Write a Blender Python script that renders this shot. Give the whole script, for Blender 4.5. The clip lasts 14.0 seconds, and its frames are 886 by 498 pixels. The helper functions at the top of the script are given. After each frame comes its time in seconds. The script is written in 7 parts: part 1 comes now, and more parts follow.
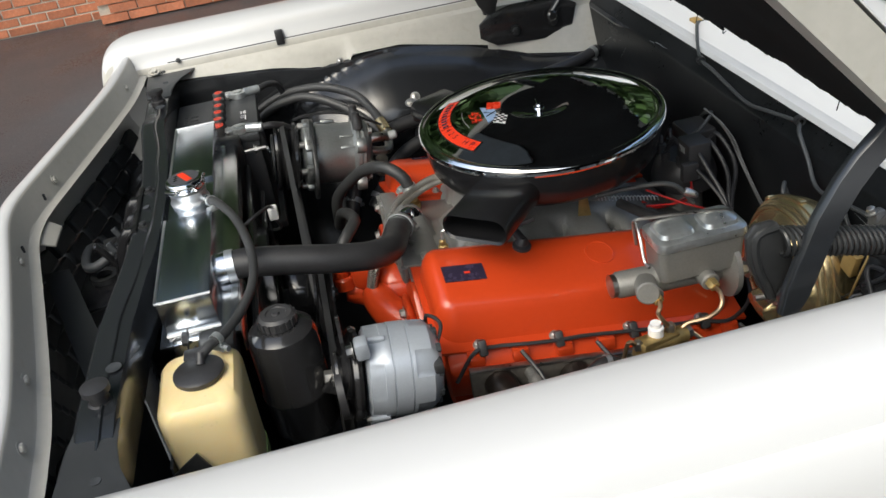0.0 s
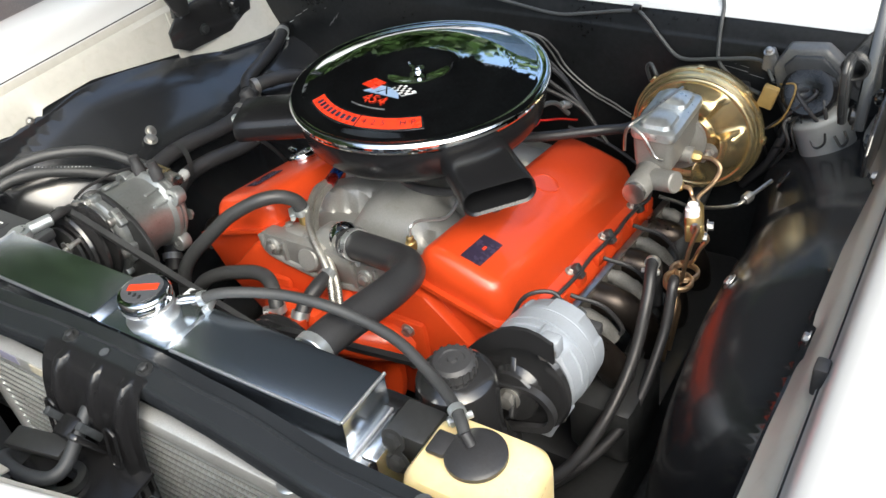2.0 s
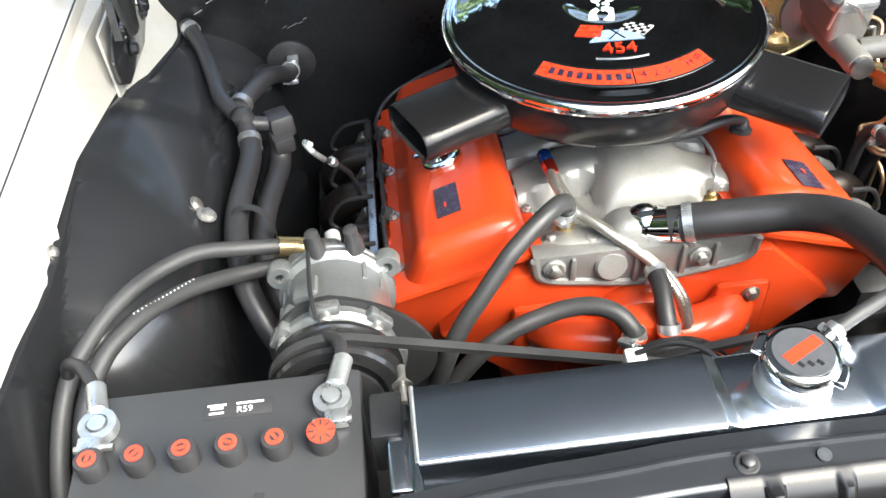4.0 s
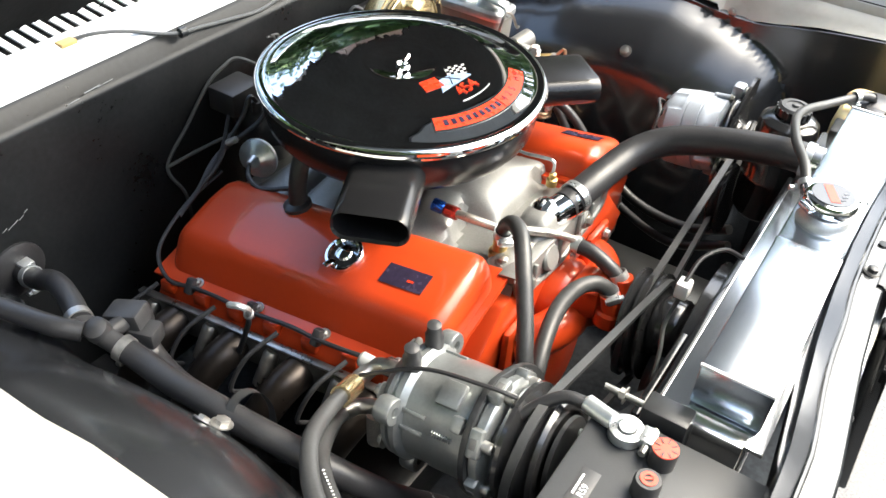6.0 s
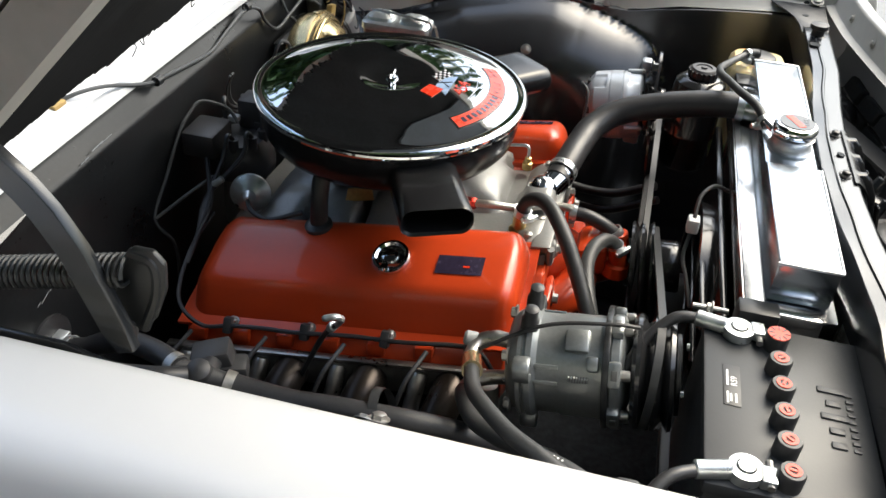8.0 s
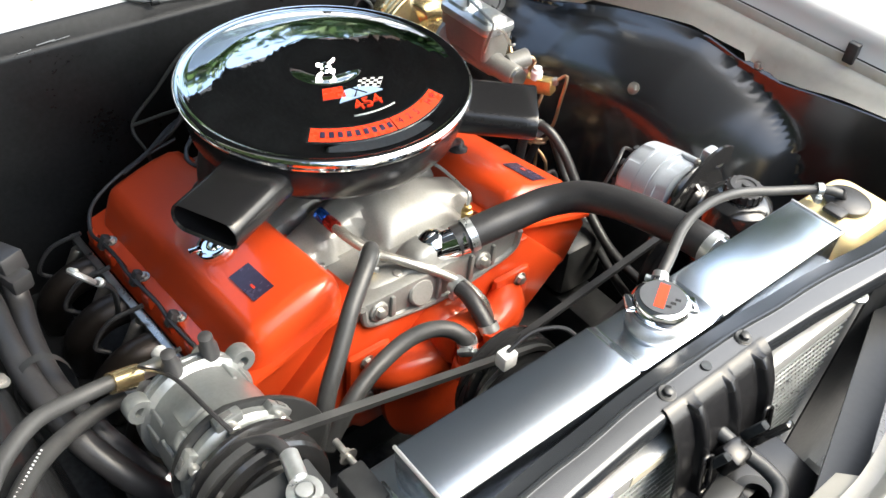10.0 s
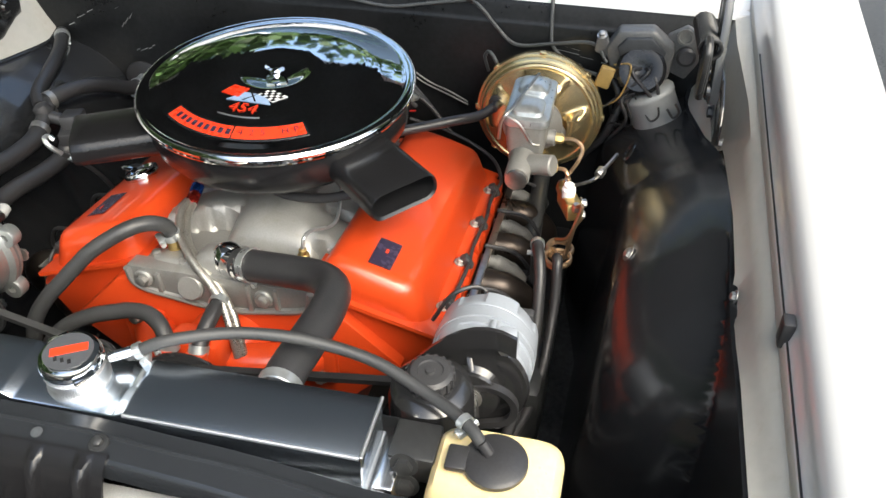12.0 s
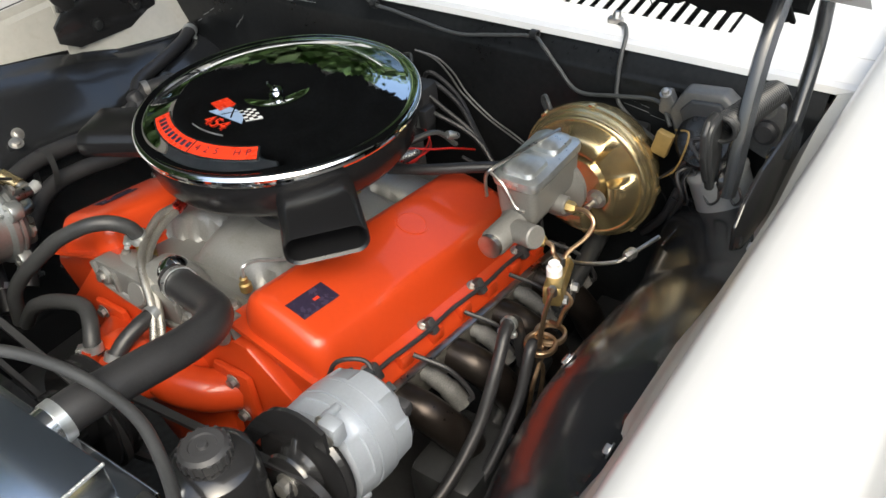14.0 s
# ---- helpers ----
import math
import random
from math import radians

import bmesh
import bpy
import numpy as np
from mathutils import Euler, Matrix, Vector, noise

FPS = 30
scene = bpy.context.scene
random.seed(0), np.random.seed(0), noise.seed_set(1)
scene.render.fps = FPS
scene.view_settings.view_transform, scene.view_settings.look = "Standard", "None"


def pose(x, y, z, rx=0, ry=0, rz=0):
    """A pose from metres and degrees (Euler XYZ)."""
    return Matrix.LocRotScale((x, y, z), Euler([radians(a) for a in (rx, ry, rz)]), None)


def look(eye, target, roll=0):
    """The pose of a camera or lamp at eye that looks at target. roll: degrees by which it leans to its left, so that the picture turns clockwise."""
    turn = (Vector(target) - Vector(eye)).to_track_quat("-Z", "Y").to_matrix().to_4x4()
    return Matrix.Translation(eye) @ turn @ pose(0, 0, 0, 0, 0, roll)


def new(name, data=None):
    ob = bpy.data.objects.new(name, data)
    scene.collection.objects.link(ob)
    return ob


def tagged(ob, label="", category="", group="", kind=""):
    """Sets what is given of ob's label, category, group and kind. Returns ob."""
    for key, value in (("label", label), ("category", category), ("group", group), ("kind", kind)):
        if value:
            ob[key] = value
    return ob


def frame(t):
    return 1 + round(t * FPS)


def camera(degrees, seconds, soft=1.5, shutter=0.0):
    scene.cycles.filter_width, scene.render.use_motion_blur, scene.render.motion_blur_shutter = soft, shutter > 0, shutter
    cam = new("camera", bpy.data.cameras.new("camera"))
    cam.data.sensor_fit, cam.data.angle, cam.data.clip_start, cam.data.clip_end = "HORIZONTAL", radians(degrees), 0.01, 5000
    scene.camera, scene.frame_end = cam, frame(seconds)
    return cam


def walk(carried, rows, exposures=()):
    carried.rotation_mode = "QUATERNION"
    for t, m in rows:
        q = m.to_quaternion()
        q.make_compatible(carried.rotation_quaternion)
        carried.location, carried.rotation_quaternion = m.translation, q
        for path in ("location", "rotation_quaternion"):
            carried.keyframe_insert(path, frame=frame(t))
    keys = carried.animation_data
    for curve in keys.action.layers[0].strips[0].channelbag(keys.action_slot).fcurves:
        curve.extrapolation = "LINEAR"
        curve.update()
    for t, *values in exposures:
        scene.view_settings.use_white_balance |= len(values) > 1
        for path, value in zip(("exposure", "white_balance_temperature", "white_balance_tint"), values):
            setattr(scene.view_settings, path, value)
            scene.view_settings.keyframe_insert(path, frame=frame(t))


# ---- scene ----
cam = camera(54.0, 14.0)
PATH = [
    (0, (-0.393, -1.396, 1.66), (-0.174, 0.3, 0.623), -9.8),
    (0.5, (-0.592, -1.353, 1.667), (-0.047, 0.246, 0.595), -8.3),
    (1, (-0.732, -1.188, 1.672), (-0.002, 0.319, 0.578), -7.9),
    (1.5, (-0.897, -0.982, 1.681), (0.087, 0.333, 0.539), -8.8),
    (2, (-1.053, -0.805, 1.694), (0.198, 0.161, 0.469), -9.3),
    (2.5, (-1.103, -0.489, 1.705), (0.216, 0.309, 0.431), -12.0),
    (3, (-1.163, -0.215, 1.697), (0.24, 0.314, 0.373), -10.2),
    (3.5, (-1.161, 0.044, 1.697), (0.272, 0.302, 0.326), -8.6),
    (3.7, (-1.121, 0.151, 1.682), (0.309, 0.289, 0.29), -6.9),
    (5.8, (-0.705, 0.907, 1.636), (0.104, -0.351, 0.308), 4.7),
    (6, (-0.665, 0.974, 1.664), (0.115, -0.359, 0.394), 4.5),
    (6.5, (-0.501, 1.031, 1.636), (0.143, -0.428, 0.43), 4.9),
    (7, (-0.38, 1.165, 1.627), (0.078, -0.38, 0.442), 3.4),
    (7.5, (-0.343, 1.224, 1.639), (0.004, -0.356, 0.462), 3.9),
    (8, (-0.353, 1.244, 1.644), (-0.036, -0.349, 0.477), 4.5),
    (8.2, (-0.386, 1.24, 1.651), (-0.079, -0.35, 0.477), 4.7),
    (10.3, (-1.074, 0.433, 1.751), (0.157, -0.353, 0.386), 4.1),
    (10.5, (-1.131, 0.306, 1.767), (0.163, -0.348, 0.39), 3.3),
    (11, (-1.136, -0.049, 1.731), (0.166, -0.601, 0.316), 3.1),
    (11.5, (-1.14, -0.343, 1.716), (0.27, -0.439, 0.301), -0.8),
    (12, (-1.124, -0.54, 1.724), (0.347, -0.178, 0.419), -1.4),
    (12.5, (-1.017, -0.662, 1.703), (0.364, 0.006, 0.42), -2.0),
    (13, (-0.919, -0.817, 1.672), (0.284, 0.191, 0.433), -3.2),
    (13.5, (-0.831, -0.912, 1.674), (0.355, 0.114, 0.434), -6.2),
    (14, (-0.779, -0.929, 1.653), (0.429, 0.067, 0.409), -6.9),
]
walk(cam, [(t, look(eye, target, roll)) for t, eye, target, roll in PATH], exposures=[(0, 0.84, 6200, 2.5), (1, 1.00, 6200, 2.5), (1.5, 1.40, 6200, 2.5), (2, 1.65, 6200, 2.5), (2.5, 2.12, 6150, 2.5), (3, 2.67, 6050, 2.5), (3.7, 2.57, 6100, 2.5), (5.8, 2.77, 6430, 2.5), (6.5, 2.57, 6430, 2.5), (7, 2.43, 6430, 2.5), (7.5, 1.79, 6430, 2.5), (8.2, 1.69, 6430, 2.5), (10.3, 2.51, 6430, 2.5), (10.5, 2.46, 6430, 2.5), (11.5, 1.67, 6430, 2.5), (12.2, 1.93, 6430, 2.5), (13, 2.10, 6430, 2.5), (13.5, 1.77, 6430, 2.5), (14, 1.37, 6430, 2.5)])

# ---------- world, sun, exposure ----------
world = bpy.data.worlds.new("sky")
scene.world = world
world.use_nodes = True
wn = world.node_tree
sky = wn.nodes.new("ShaderNodeTexSky")
sky.sky_type = "NISHITA"
sky.sun_disc = False
sky.sun_elevation, sky.sun_rotation = radians(52), radians(221)
sky.air_density, sky.dust_density, sky.ozone_density = 1.0, 6.0, 1.0
wn.nodes["Background"].inputs["Strength"].default_value = 0.15
wn.links.new(sky.outputs[0], wn.nodes["Background"].inputs["Color"])
sun = new("sun", bpy.data.lights.new("sun", "SUN"))
sun.data.energy, sun.data.angle, sun.data.color = 0.5, radians(60), (1.0, 0.97, 0.93)
sun.matrix_basis = look((-2.6, -3.0, 5), (0, 0, 0.9))


# ---------- materials ----------
def pmat(name, col, rough=0.5, metal=0.0, var=0.12, fine=120.0, coarse=9.0, bump=0.0, coat=0.0, rvar=0.12, tint=None, spots=0.0, spot_col=(0.3, 0.27, 0.22), island=0.0, spec=0.5):
    """Base colour varied at two scales, with uneven gloss, fine relief and optional specks of dirt."""
    m = bpy.data.materials.new(name)
    m.use_nodes = True
    nt = m.node_tree
    n, l = nt.nodes, nt.links
    b = n["Principled BSDF"]
    tc = n.new("ShaderNodeTexCoord")
    n1 = n.new("ShaderNodeTexNoise")
    n1.inputs["Scale"].default_value, n1.inputs["Detail"].default_value = coarse, 5
    n2 = n.new("ShaderNodeTexNoise")
    n2.inputs["Scale"].default_value, n2.inputs["Detail"].default_value = fine, 3
    for q in (n1, n2):
        l.new(tc.outputs["Object"], q.inputs["Vector"])
    add = n.new("ShaderNodeMath")
    add.operation = "MULTIPLY_ADD"
    add.inputs[1].default_value = 0.6
    l.new(n1.outputs[0], add.inputs[0])
    half = n.new("ShaderNodeMath")
    half.operation = "MULTIPLY"
    half.inputs[1].default_value = 0.4
    l.new(n2.outputs[0], half.inputs[0])
    l.new(half.outputs[0], add.inputs[2])
    ramp = n.new("ShaderNodeMapRange")
    ramp.inputs["From Min"].default_value, ramp.inputs["From Max"].default_value = 0.3, 0.7
    l.new(add.outputs[0], ramp.inputs["Value"])
    mix = n.new("ShaderNodeMix")
    mix.data_type = "RGBA"
    dark = tint or tuple(c * (1 - 2 * var) for c in col)
    mix.inputs[6].default_value = (*dark, 1)
    mix.inputs[7].default_value = (*tuple(min(1, c * (1 + var)) for c in col), 1)
    l.new(ramp.outputs[0], mix.inputs[0])
    out = mix.outputs[2]
    if spots:
        n3 = n.new("ShaderNodeTexNoise")
        n3.inputs["Scale"].default_value, n3.inputs["Detail"].default_value = 55, 6
        l.new(tc.outputs["Object"], n3.inputs["Vector"])
        r3 = n.new("ShaderNodeMapRange")
        r3.inputs["From Min"].default_value, r3.inputs["From Max"].default_value = 0.58, 0.72
        r3.inputs["To Max"].default_value = spots
        l.new(n3.outputs[0], r3.inputs["Value"])
        mx = n.new("ShaderNodeMix")
        mx.data_type = "RGBA"
        mx.inputs[7].default_value = (*spot_col, 1)
        l.new(r3.outputs[0], mx.inputs[0])
        l.new(out, mx.inputs[6])
        out = mx.outputs[2]
    if island:
        oi = n.new("ShaderNodeObjectInfo")
        ge = n.new("ShaderNodeNewGeometry")
        sm = n.new("ShaderNodeMath")
        l.new(oi.outputs["Random"], sm.inputs[0])
        l.new(ge.outputs["Random Per Island"], sm.inputs[1])
        fr = n.new("ShaderNodeMath")
        fr.operation = "FRACT"
        l.new(sm.outputs[0], fr.inputs[0])
        mr = n.new("ShaderNodeMapRange")
        mr.inputs["To Min"].default_value, mr.inputs["To Max"].default_value = 1 - island, 1 + island
        l.new(fr.outputs[0], mr.inputs["Value"])
        hs = n.new("ShaderNodeHueSaturation")
        l.new(mr.outputs[0], hs.inputs["Value"])
        l.new(out, hs.inputs["Color"])
        out = hs.outputs[0]
    l.new(out, b.inputs["Base Color"])
    rr = n.new("ShaderNodeMapRange")
    rr.inputs["To Min"].default_value, rr.inputs["To Max"].default_value = max(0.02, rough - rvar), min(1, rough + rvar)
    l.new(ramp.outputs[0], rr.inputs["Value"])
    l.new(rr.outputs[0], b.inputs["Roughness"])
    b.inputs["Metallic"].default_value = metal
    b.inputs["Coat Weight"].default_value = coat
    b.inputs["Coat Roughness"].default_value = 0.12
    b.inputs["Specular IOR Level"].default_value = spec
    if bump:
        bp = n.new("ShaderNodeBump")
        bp.inputs["Strength"].default_value, bp.inputs["Distance"].default_value = bump, 0.002
        l.new(add.outputs[0], bp.inputs["Height"])
        l.new(bp.outputs[0], b.inputs["Normal"])
    return m


M_WHITE = pmat("white_paint", (0.585, 0.588, 0.588), 0.28, var=0.015, coarse=2, fine=6, coat=0.5, rvar=0.0)
M_CREAM = pmat("cream_flange_paint", (0.45, 0.437, 0.395), 0.42, var=0.06, coarse=6, fine=60, spots=0.3, spot_col=(0.36, 0.32, 0.25))
M_BLACK = pmat("black_chassis_paint", (0.018, 0.020, 0.023), 0.22, var=0.10, coarse=3, fine=40, coat=0.3, rvar=0.03, spec=0.6)
M_LINER = pmat("gloss_black_liner_paint", (0.016, 0.017, 0.019), 0.23, var=0.04, coarse=2, fine=12, coat=0.35, rvar=0.02, spec=0.6)
M_SLEEVE = pmat("woven_heat_sleeve", (0.13, 0.128, 0.122), 0.6, metal=0.15, var=0.45, fine=600, bump=0.8)
M_FIRE = pmat("black_firewall_paint", (0.012, 0.013, 0.014), 0.34, var=0.3, coarse=6, rvar=0.10, bump=0.12, spots=0.1, spot_col=(0.04, 0.04, 0.04), spec=0.25)
M_SATIN = pmat("satin_black_metal", (0.027, 0.028, 0.029), 0.36, var=0.2, rvar=0.08, spots=0.05, spot_col=(0.05, 0.05, 0.05), spec=0.45)
# black greyed to carry haze on the front panels; also serves dusty parts
M_HAZEDUST = pmat("hazed_dusty_black_paint", (0.042, 0.045, 0.049), 0.5, var=0.2, coarse=5, rvar=0.1, spots=0.1, spot_col=(0.09, 0.09, 0.09))
M_GLOSS = pmat("gloss_black_enamel", (0.020, 0.020, 0.021), 0.18, var=0.1, coat=0.5, rvar=0.05)
M_PAN = pmat("semi_gloss_black_enamel", (0.011, 0.011, 0.012), 0.24, var=0.03, coat=0.0, rvar=0.01, spec=0.4)
M_PLASTIC = pmat("black_plastic", (0.036, 0.036, 0.038), 0.46, var=0.15, bump=0.15, fine=400)
M_BATT = pmat("battery_case_plastic", (0.038, 0.040, 0.043), 0.46, var=0.1, bump=0.1, fine=500)
M_RUBBER = pmat("black_rubber", (0.028, 0.028, 0.030), 0.42, var=0.2, coarse=14, bump=0.2, fine=300)
M_RUBBER_L = pmat("worn_grey_rubber", (0.037, 0.038, 0.039), 0.48, var=0.2, coarse=14, bump=0.25, fine=300)
M_ORANGE = pmat("engine_orange_enamel", (0.51, 0.050, 0.0105), 0.36, var=0.03, coarse=8, coat=0.5, rvar=0.03, spec=0.28)
M_ORANGE.node_tree.nodes["Principled BSDF"].inputs["Coat Roughness"].default_value = 0.06
M_CAST = pmat("cast_aluminium", (0.245, 0.245, 0.236), 0.44, metal=0.45, var=0.12, coarse=10, fine=350, bump=0.35, spots=0.2, spot_col=(0.17, 0.15, 0.12))
M_ALU = pmat("polished_aluminium", (0.74, 0.75, 0.76), 0.20, metal=1.0, var=0.03, coarse=8, rvar=0.05)
M_TANK = pmat("brushed_aluminium_sheet", (0.66, 0.72, 0.79), 0.225, metal=1.0, var=0.0, coarse=3, fine=12, rvar=0.02)
M_DULL = pmat("dull_grey_casting", (0.15, 0.15, 0.148), 0.45, metal=0.3, var=0.15, fine=200, bump=0.2)
M_WELD = pmat("aluminium_weld_bead", (0.66, 0.67, 0.68), 0.40, metal=1.0, var=0.1, fine=500, bump=0.9)
M_SILVER = pmat("silver_painted_casting", (0.40, 0.435, 0.485), 0.40, metal=0.35, var=0.05, fine=260, bump=0.15)
M_COMP = pmat("grey_cast_casing", (0.30, 0.315, 0.315), 0.38, metal=0.7, var=0.10, fine=260, bump=0.25, spots=0.1, spot_col=(0.16, 0.15, 0.14))
M_CHROME = pmat("chrome", (0.80, 0.81, 0.82), 0.045, metal=1.0, var=0.02, rvar=0.015)
M_ZINC = pmat("zinc_plated_steel", (0.62, 0.65, 0.66), 0.34, metal=0.85, var=0.12, coarse=25)
M_GRILLE = pmat("dull_silver_grille", (0.66, 0.66, 0.65), 0.36, metal=0.45, var=0.15, coarse=20, island=0.2)
M_STEEL = pmat("bare_steel", (0.50, 0.48, 0.45), 0.34, metal=1.0, var=0.15, coarse=25)
M_FLANGE = pmat("stained_header_flange", (0.15, 0.14, 0.125), 0.45, metal=0.6, var=0.25, coarse=25)
M_BOLT = pmat("bolt_steel", (0.46, 0.45, 0.43), 0.42, metal=0.9, var=0.15, coarse=60)
M_GOLD = pmat("gold_zinc_chromate", (0.66, 0.56, 0.27), 0.25, metal=0.9, var=0.06, coarse=5, tint=(0.62, 0.46, 0.28), rvar=0.02)
M_IRON = pmat("grey_cast_iron", (0.23, 0.225, 0.21), 0.46, metal=0.4, var=0.12, fine=300, bump=0.3)
M_BRASS = pmat("brass", (0.56, 0.41, 0.17), 0.42, metal=0.9, var=0.15, coarse=30)
M_COPPER = pmat("copper_nickel_pipe", (0.50, 0.35, 0.22), 0.38, metal=0.95, var=0.12, coarse=30)
M_HEADER = pmat("heat_stained_steel", (0.040, 0.034, 0.030), 0.36, metal=0.8, var=0.25, coarse=12, tint=(0.036, 0.028, 0.024))
M_BRAID = pmat("braided_steel_sleeve", (0.56, 0.54, 0.49), 0.35, metal=0.85, var=0.3, fine=700, bump=0.8)
M_BOTTLE = pmat("yellowed_translucent_plastic", (0.72, 0.56, 0.26), 0.38, var=0.06, coarse=7, tint=(0.74, 0.62, 0.36))
M_BOTTLE.node_tree.nodes["Principled BSDF"].inputs["Subsurface Weight"].default_value = 0.35
M_BOTTLE.node_tree.nodes["Principled BSDF"].inputs["Subsurface Radius"].default_value = (0.03, 0.022, 0.008)
M_GREEN = pmat("green_coolant", (0.34, 0.45, 0.16), 0.4, var=0.1)
M_RED = pmat("red_print", (0.75, 0.045, 0.015), 0.30, var=0.05)
M_REDCAP = pmat("red_plastic", (0.66, 0.06, 0.03), 0.45, var=0.08)
M_BLUE = pmat("pale_blue_enamel", (0.30, 0.42, 0.62), 0.3, var=0.05)
M_ANOD_B = pmat("blue_anodised", (0.02, 0.09, 0.42), 0.22, metal=0.9, var=0.1)
M_ANOD_R = pmat("red_anodised", (0.42, 0.03, 0.02), 0.22, metal=0.9, var=0.1)
M_PRINT = pmat("white_print", (0.80, 0.80, 0.80), 0.4, var=0.03)
M_DARKDECAL = pmat("dark_blue_foil", (0.045, 0.035, 0.07), 0.25, metal=0.3, var=0.2, coarse=30)
M_GREYP = pmat("grey_plastic", (0.27, 0.28, 0.28), 0.5, var=0.08)
M_TEAL = pmat("teal_paint_mark", (0.03, 0.55, 0.62), 0.5, var=0.05)
M_CORE = pmat("black_radiator_core", (0.02, 0.021, 0.022), 0.5, metal=0.3, var=0.25, fine=500, bump=0.4)
M_LILAC = pmat("faded_lilac_label", (0.22, 0.22, 0.30), 0.5, var=0.1)
M_BUFF = pmat("faded_buff_label", (0.42, 0.39, 0.31), 0.5, var=0.1)
M_FIN = pmat("aluminium_fins", (0.50, 0.51, 0.51), 0.42, metal=0.6, var=0.15, fine=600, bump=0.5)
# dark colour for shade below the bay and in holes; also cabin and dashboard
M_DARKFILL = pmat("dark_shade_fill", (0.055, 0.060, 0.066), 0.95, var=0.35, fine=90, bump=0.8, spec=0.1)
M_HOODPAD = pmat("slate_hood_lining", (0.085, 0.100, 0.115), 0.8, var=0.15, fine=90, bump=0.4, spec=0.2)
M_HOODDARK = pmat("black_hood_insulation", (0.013, 0.014, 0.015), 0.95, var=0.35, fine=90, bump=0.8, spec=0.1)
M_CAPFACE = pmat("grey_cap_face", (0.09, 0.095, 0.105), 0.35, metal=0.3, var=0.1)
M_TAN = pmat("tan_plastic", (0.36, 0.24, 0.08), 0.5, var=0.1)
M_REDWIRE = pmat("red_wire", (0.5, 0.02, 0.015), 0.45, var=0.05)
M_TEALWIRE = pmat("teal_wire", (0.03, 0.15, 0.15), 0.5, var=0.05)
M_GREYTUBE = pmat("grey_vinyl_tube", (0.06, 0.063, 0.063), 0.45, var=0.1)
M_GLASS = pmat("windscreen_glass", (0.55, 0.66, 0.62), 0.03, var=0.0, rvar=0.0)
M_GLASS.node_tree.nodes["Principled BSDF"].inputs["Transmission Weight"].default_value = 1.0
M_ASPHALT = pmat("wet_asphalt", (0.066, 0.070, 0.076), 0.36, var=0.3, fine=140, coarse=1.0, bump=0.6, rvar=0.26, spots=0.5, spot_col=(0.14, 0.14, 0.14))
M_BRICK = pmat("brick", (0.42, 0.15, 0.075), 0.8, var=0.2, fine=70, coarse=5, bump=0.5, island=0.28, spots=0.2, spot_col=(0.5, 0.36, 0.26))
M_MORTAR = pmat("mortar", (0.46, 0.41, 0.34), 0.9, var=0.15, bump=0.5)
M_LEAF = pmat("foliage", (0.06, 0.115, 0.03), 0.55, var=0.3, fine=8, coarse=1.5, island=0.5)
M_BARK = pmat("bark", (0.12, 0.09, 0.065), 0.9, var=0.3, bump=0.8, fine=40)


# ---------- mesh helpers ----------
def V(*a):
    return Vector(a)


def finish(bm, name, mat, flat=False):
    bmesh.ops.recalc_face_normals(bm, faces=bm.faces)
    me = bpy.data.meshes.new(name)
    bm.to_mesh(me)
    bm.free()
    mats = mat if isinstance(mat, (list, tuple)) else [mat]
    for q in mats:
        me.materials.append(q)
    if not flat:
        me.polygons.foreach_set("use_smooth", [True] * len(me.polygons))
        me.set_sharp_from_angle(angle=radians(38))
    return me


def thing(name, at, label, category, group="", kind=""):
    ob = new(name)
    ob.empty_display_size = 0.05
    ob.location = at
    return tagged(ob, label, category, group, kind)


def root(ob):
    p = V(0, 0, 0)
    while ob is not None:
        p += ob.location
        ob = ob.parent
    return p


def part(name, bm, mat, parent, label="", flat=False):
    """Links a bmesh, built in world coordinates, as one mesh under a thing or part."""
    bmesh.ops.translate(bm, verts=bm.verts, vec=-root(parent))
    ob = new(name, finish(bm, name, mat, flat))
    ob.parent = parent
    return tagged(ob, label) if label else ob


def solo(name, bm, mat, label, category="", kind="", at=None, group="", flat=False):
    if at is not None:
        bmesh.ops.translate(bm, verts=bm.verts, vec=-V(*at))
    ob = new(name, finish(bm, name, mat, flat))
    if at is not None:
        ob.location = at
    return tagged(ob, label, category, group, kind)


def frame_of(d):
    d = Vector(d).normalized()
    u = d.orthogonal().normalized() if abs(d.z) > 0.9 else d.cross(V(0, 0, 1)).normalized()
    return d, u, d.cross(u).normalized()


def loft(rings, closed=True, caps=True, bm=None):
    bm = bm or bmesh.new()
    rows = [[bm.verts.new(p) for p in r] for r in rings]
    n = len(rows[0])
    for a, b in zip(rows, rows[1:]):
        for i in range(n if closed else n - 1):
            j = (i + 1) % n
            bm.faces.new((a[i], a[j], b[j], b[i]))
    if caps and closed:
        bm.faces.new(rows[0][::-1])
        bm.faces.new(rows[-1])
    return bm


def lathe(profile, at, axis=(0, 0, 1), seg=48, bm=None, caps=True):
    """profile: (radius, height) pairs, turned round the axis through at."""
    d, u, v = frame_of(axis)
    at = Vector(at)
    rings = []
    for r, h in profile:
        r = max(r, 0.00005)
        rings.append([at + d * h + (u * math.cos(2 * math.pi * k / seg) + v * math.sin(2 * math.pi * k / seg)) * r for k in range(seg)])
    return loft(rings, True, caps, bm)


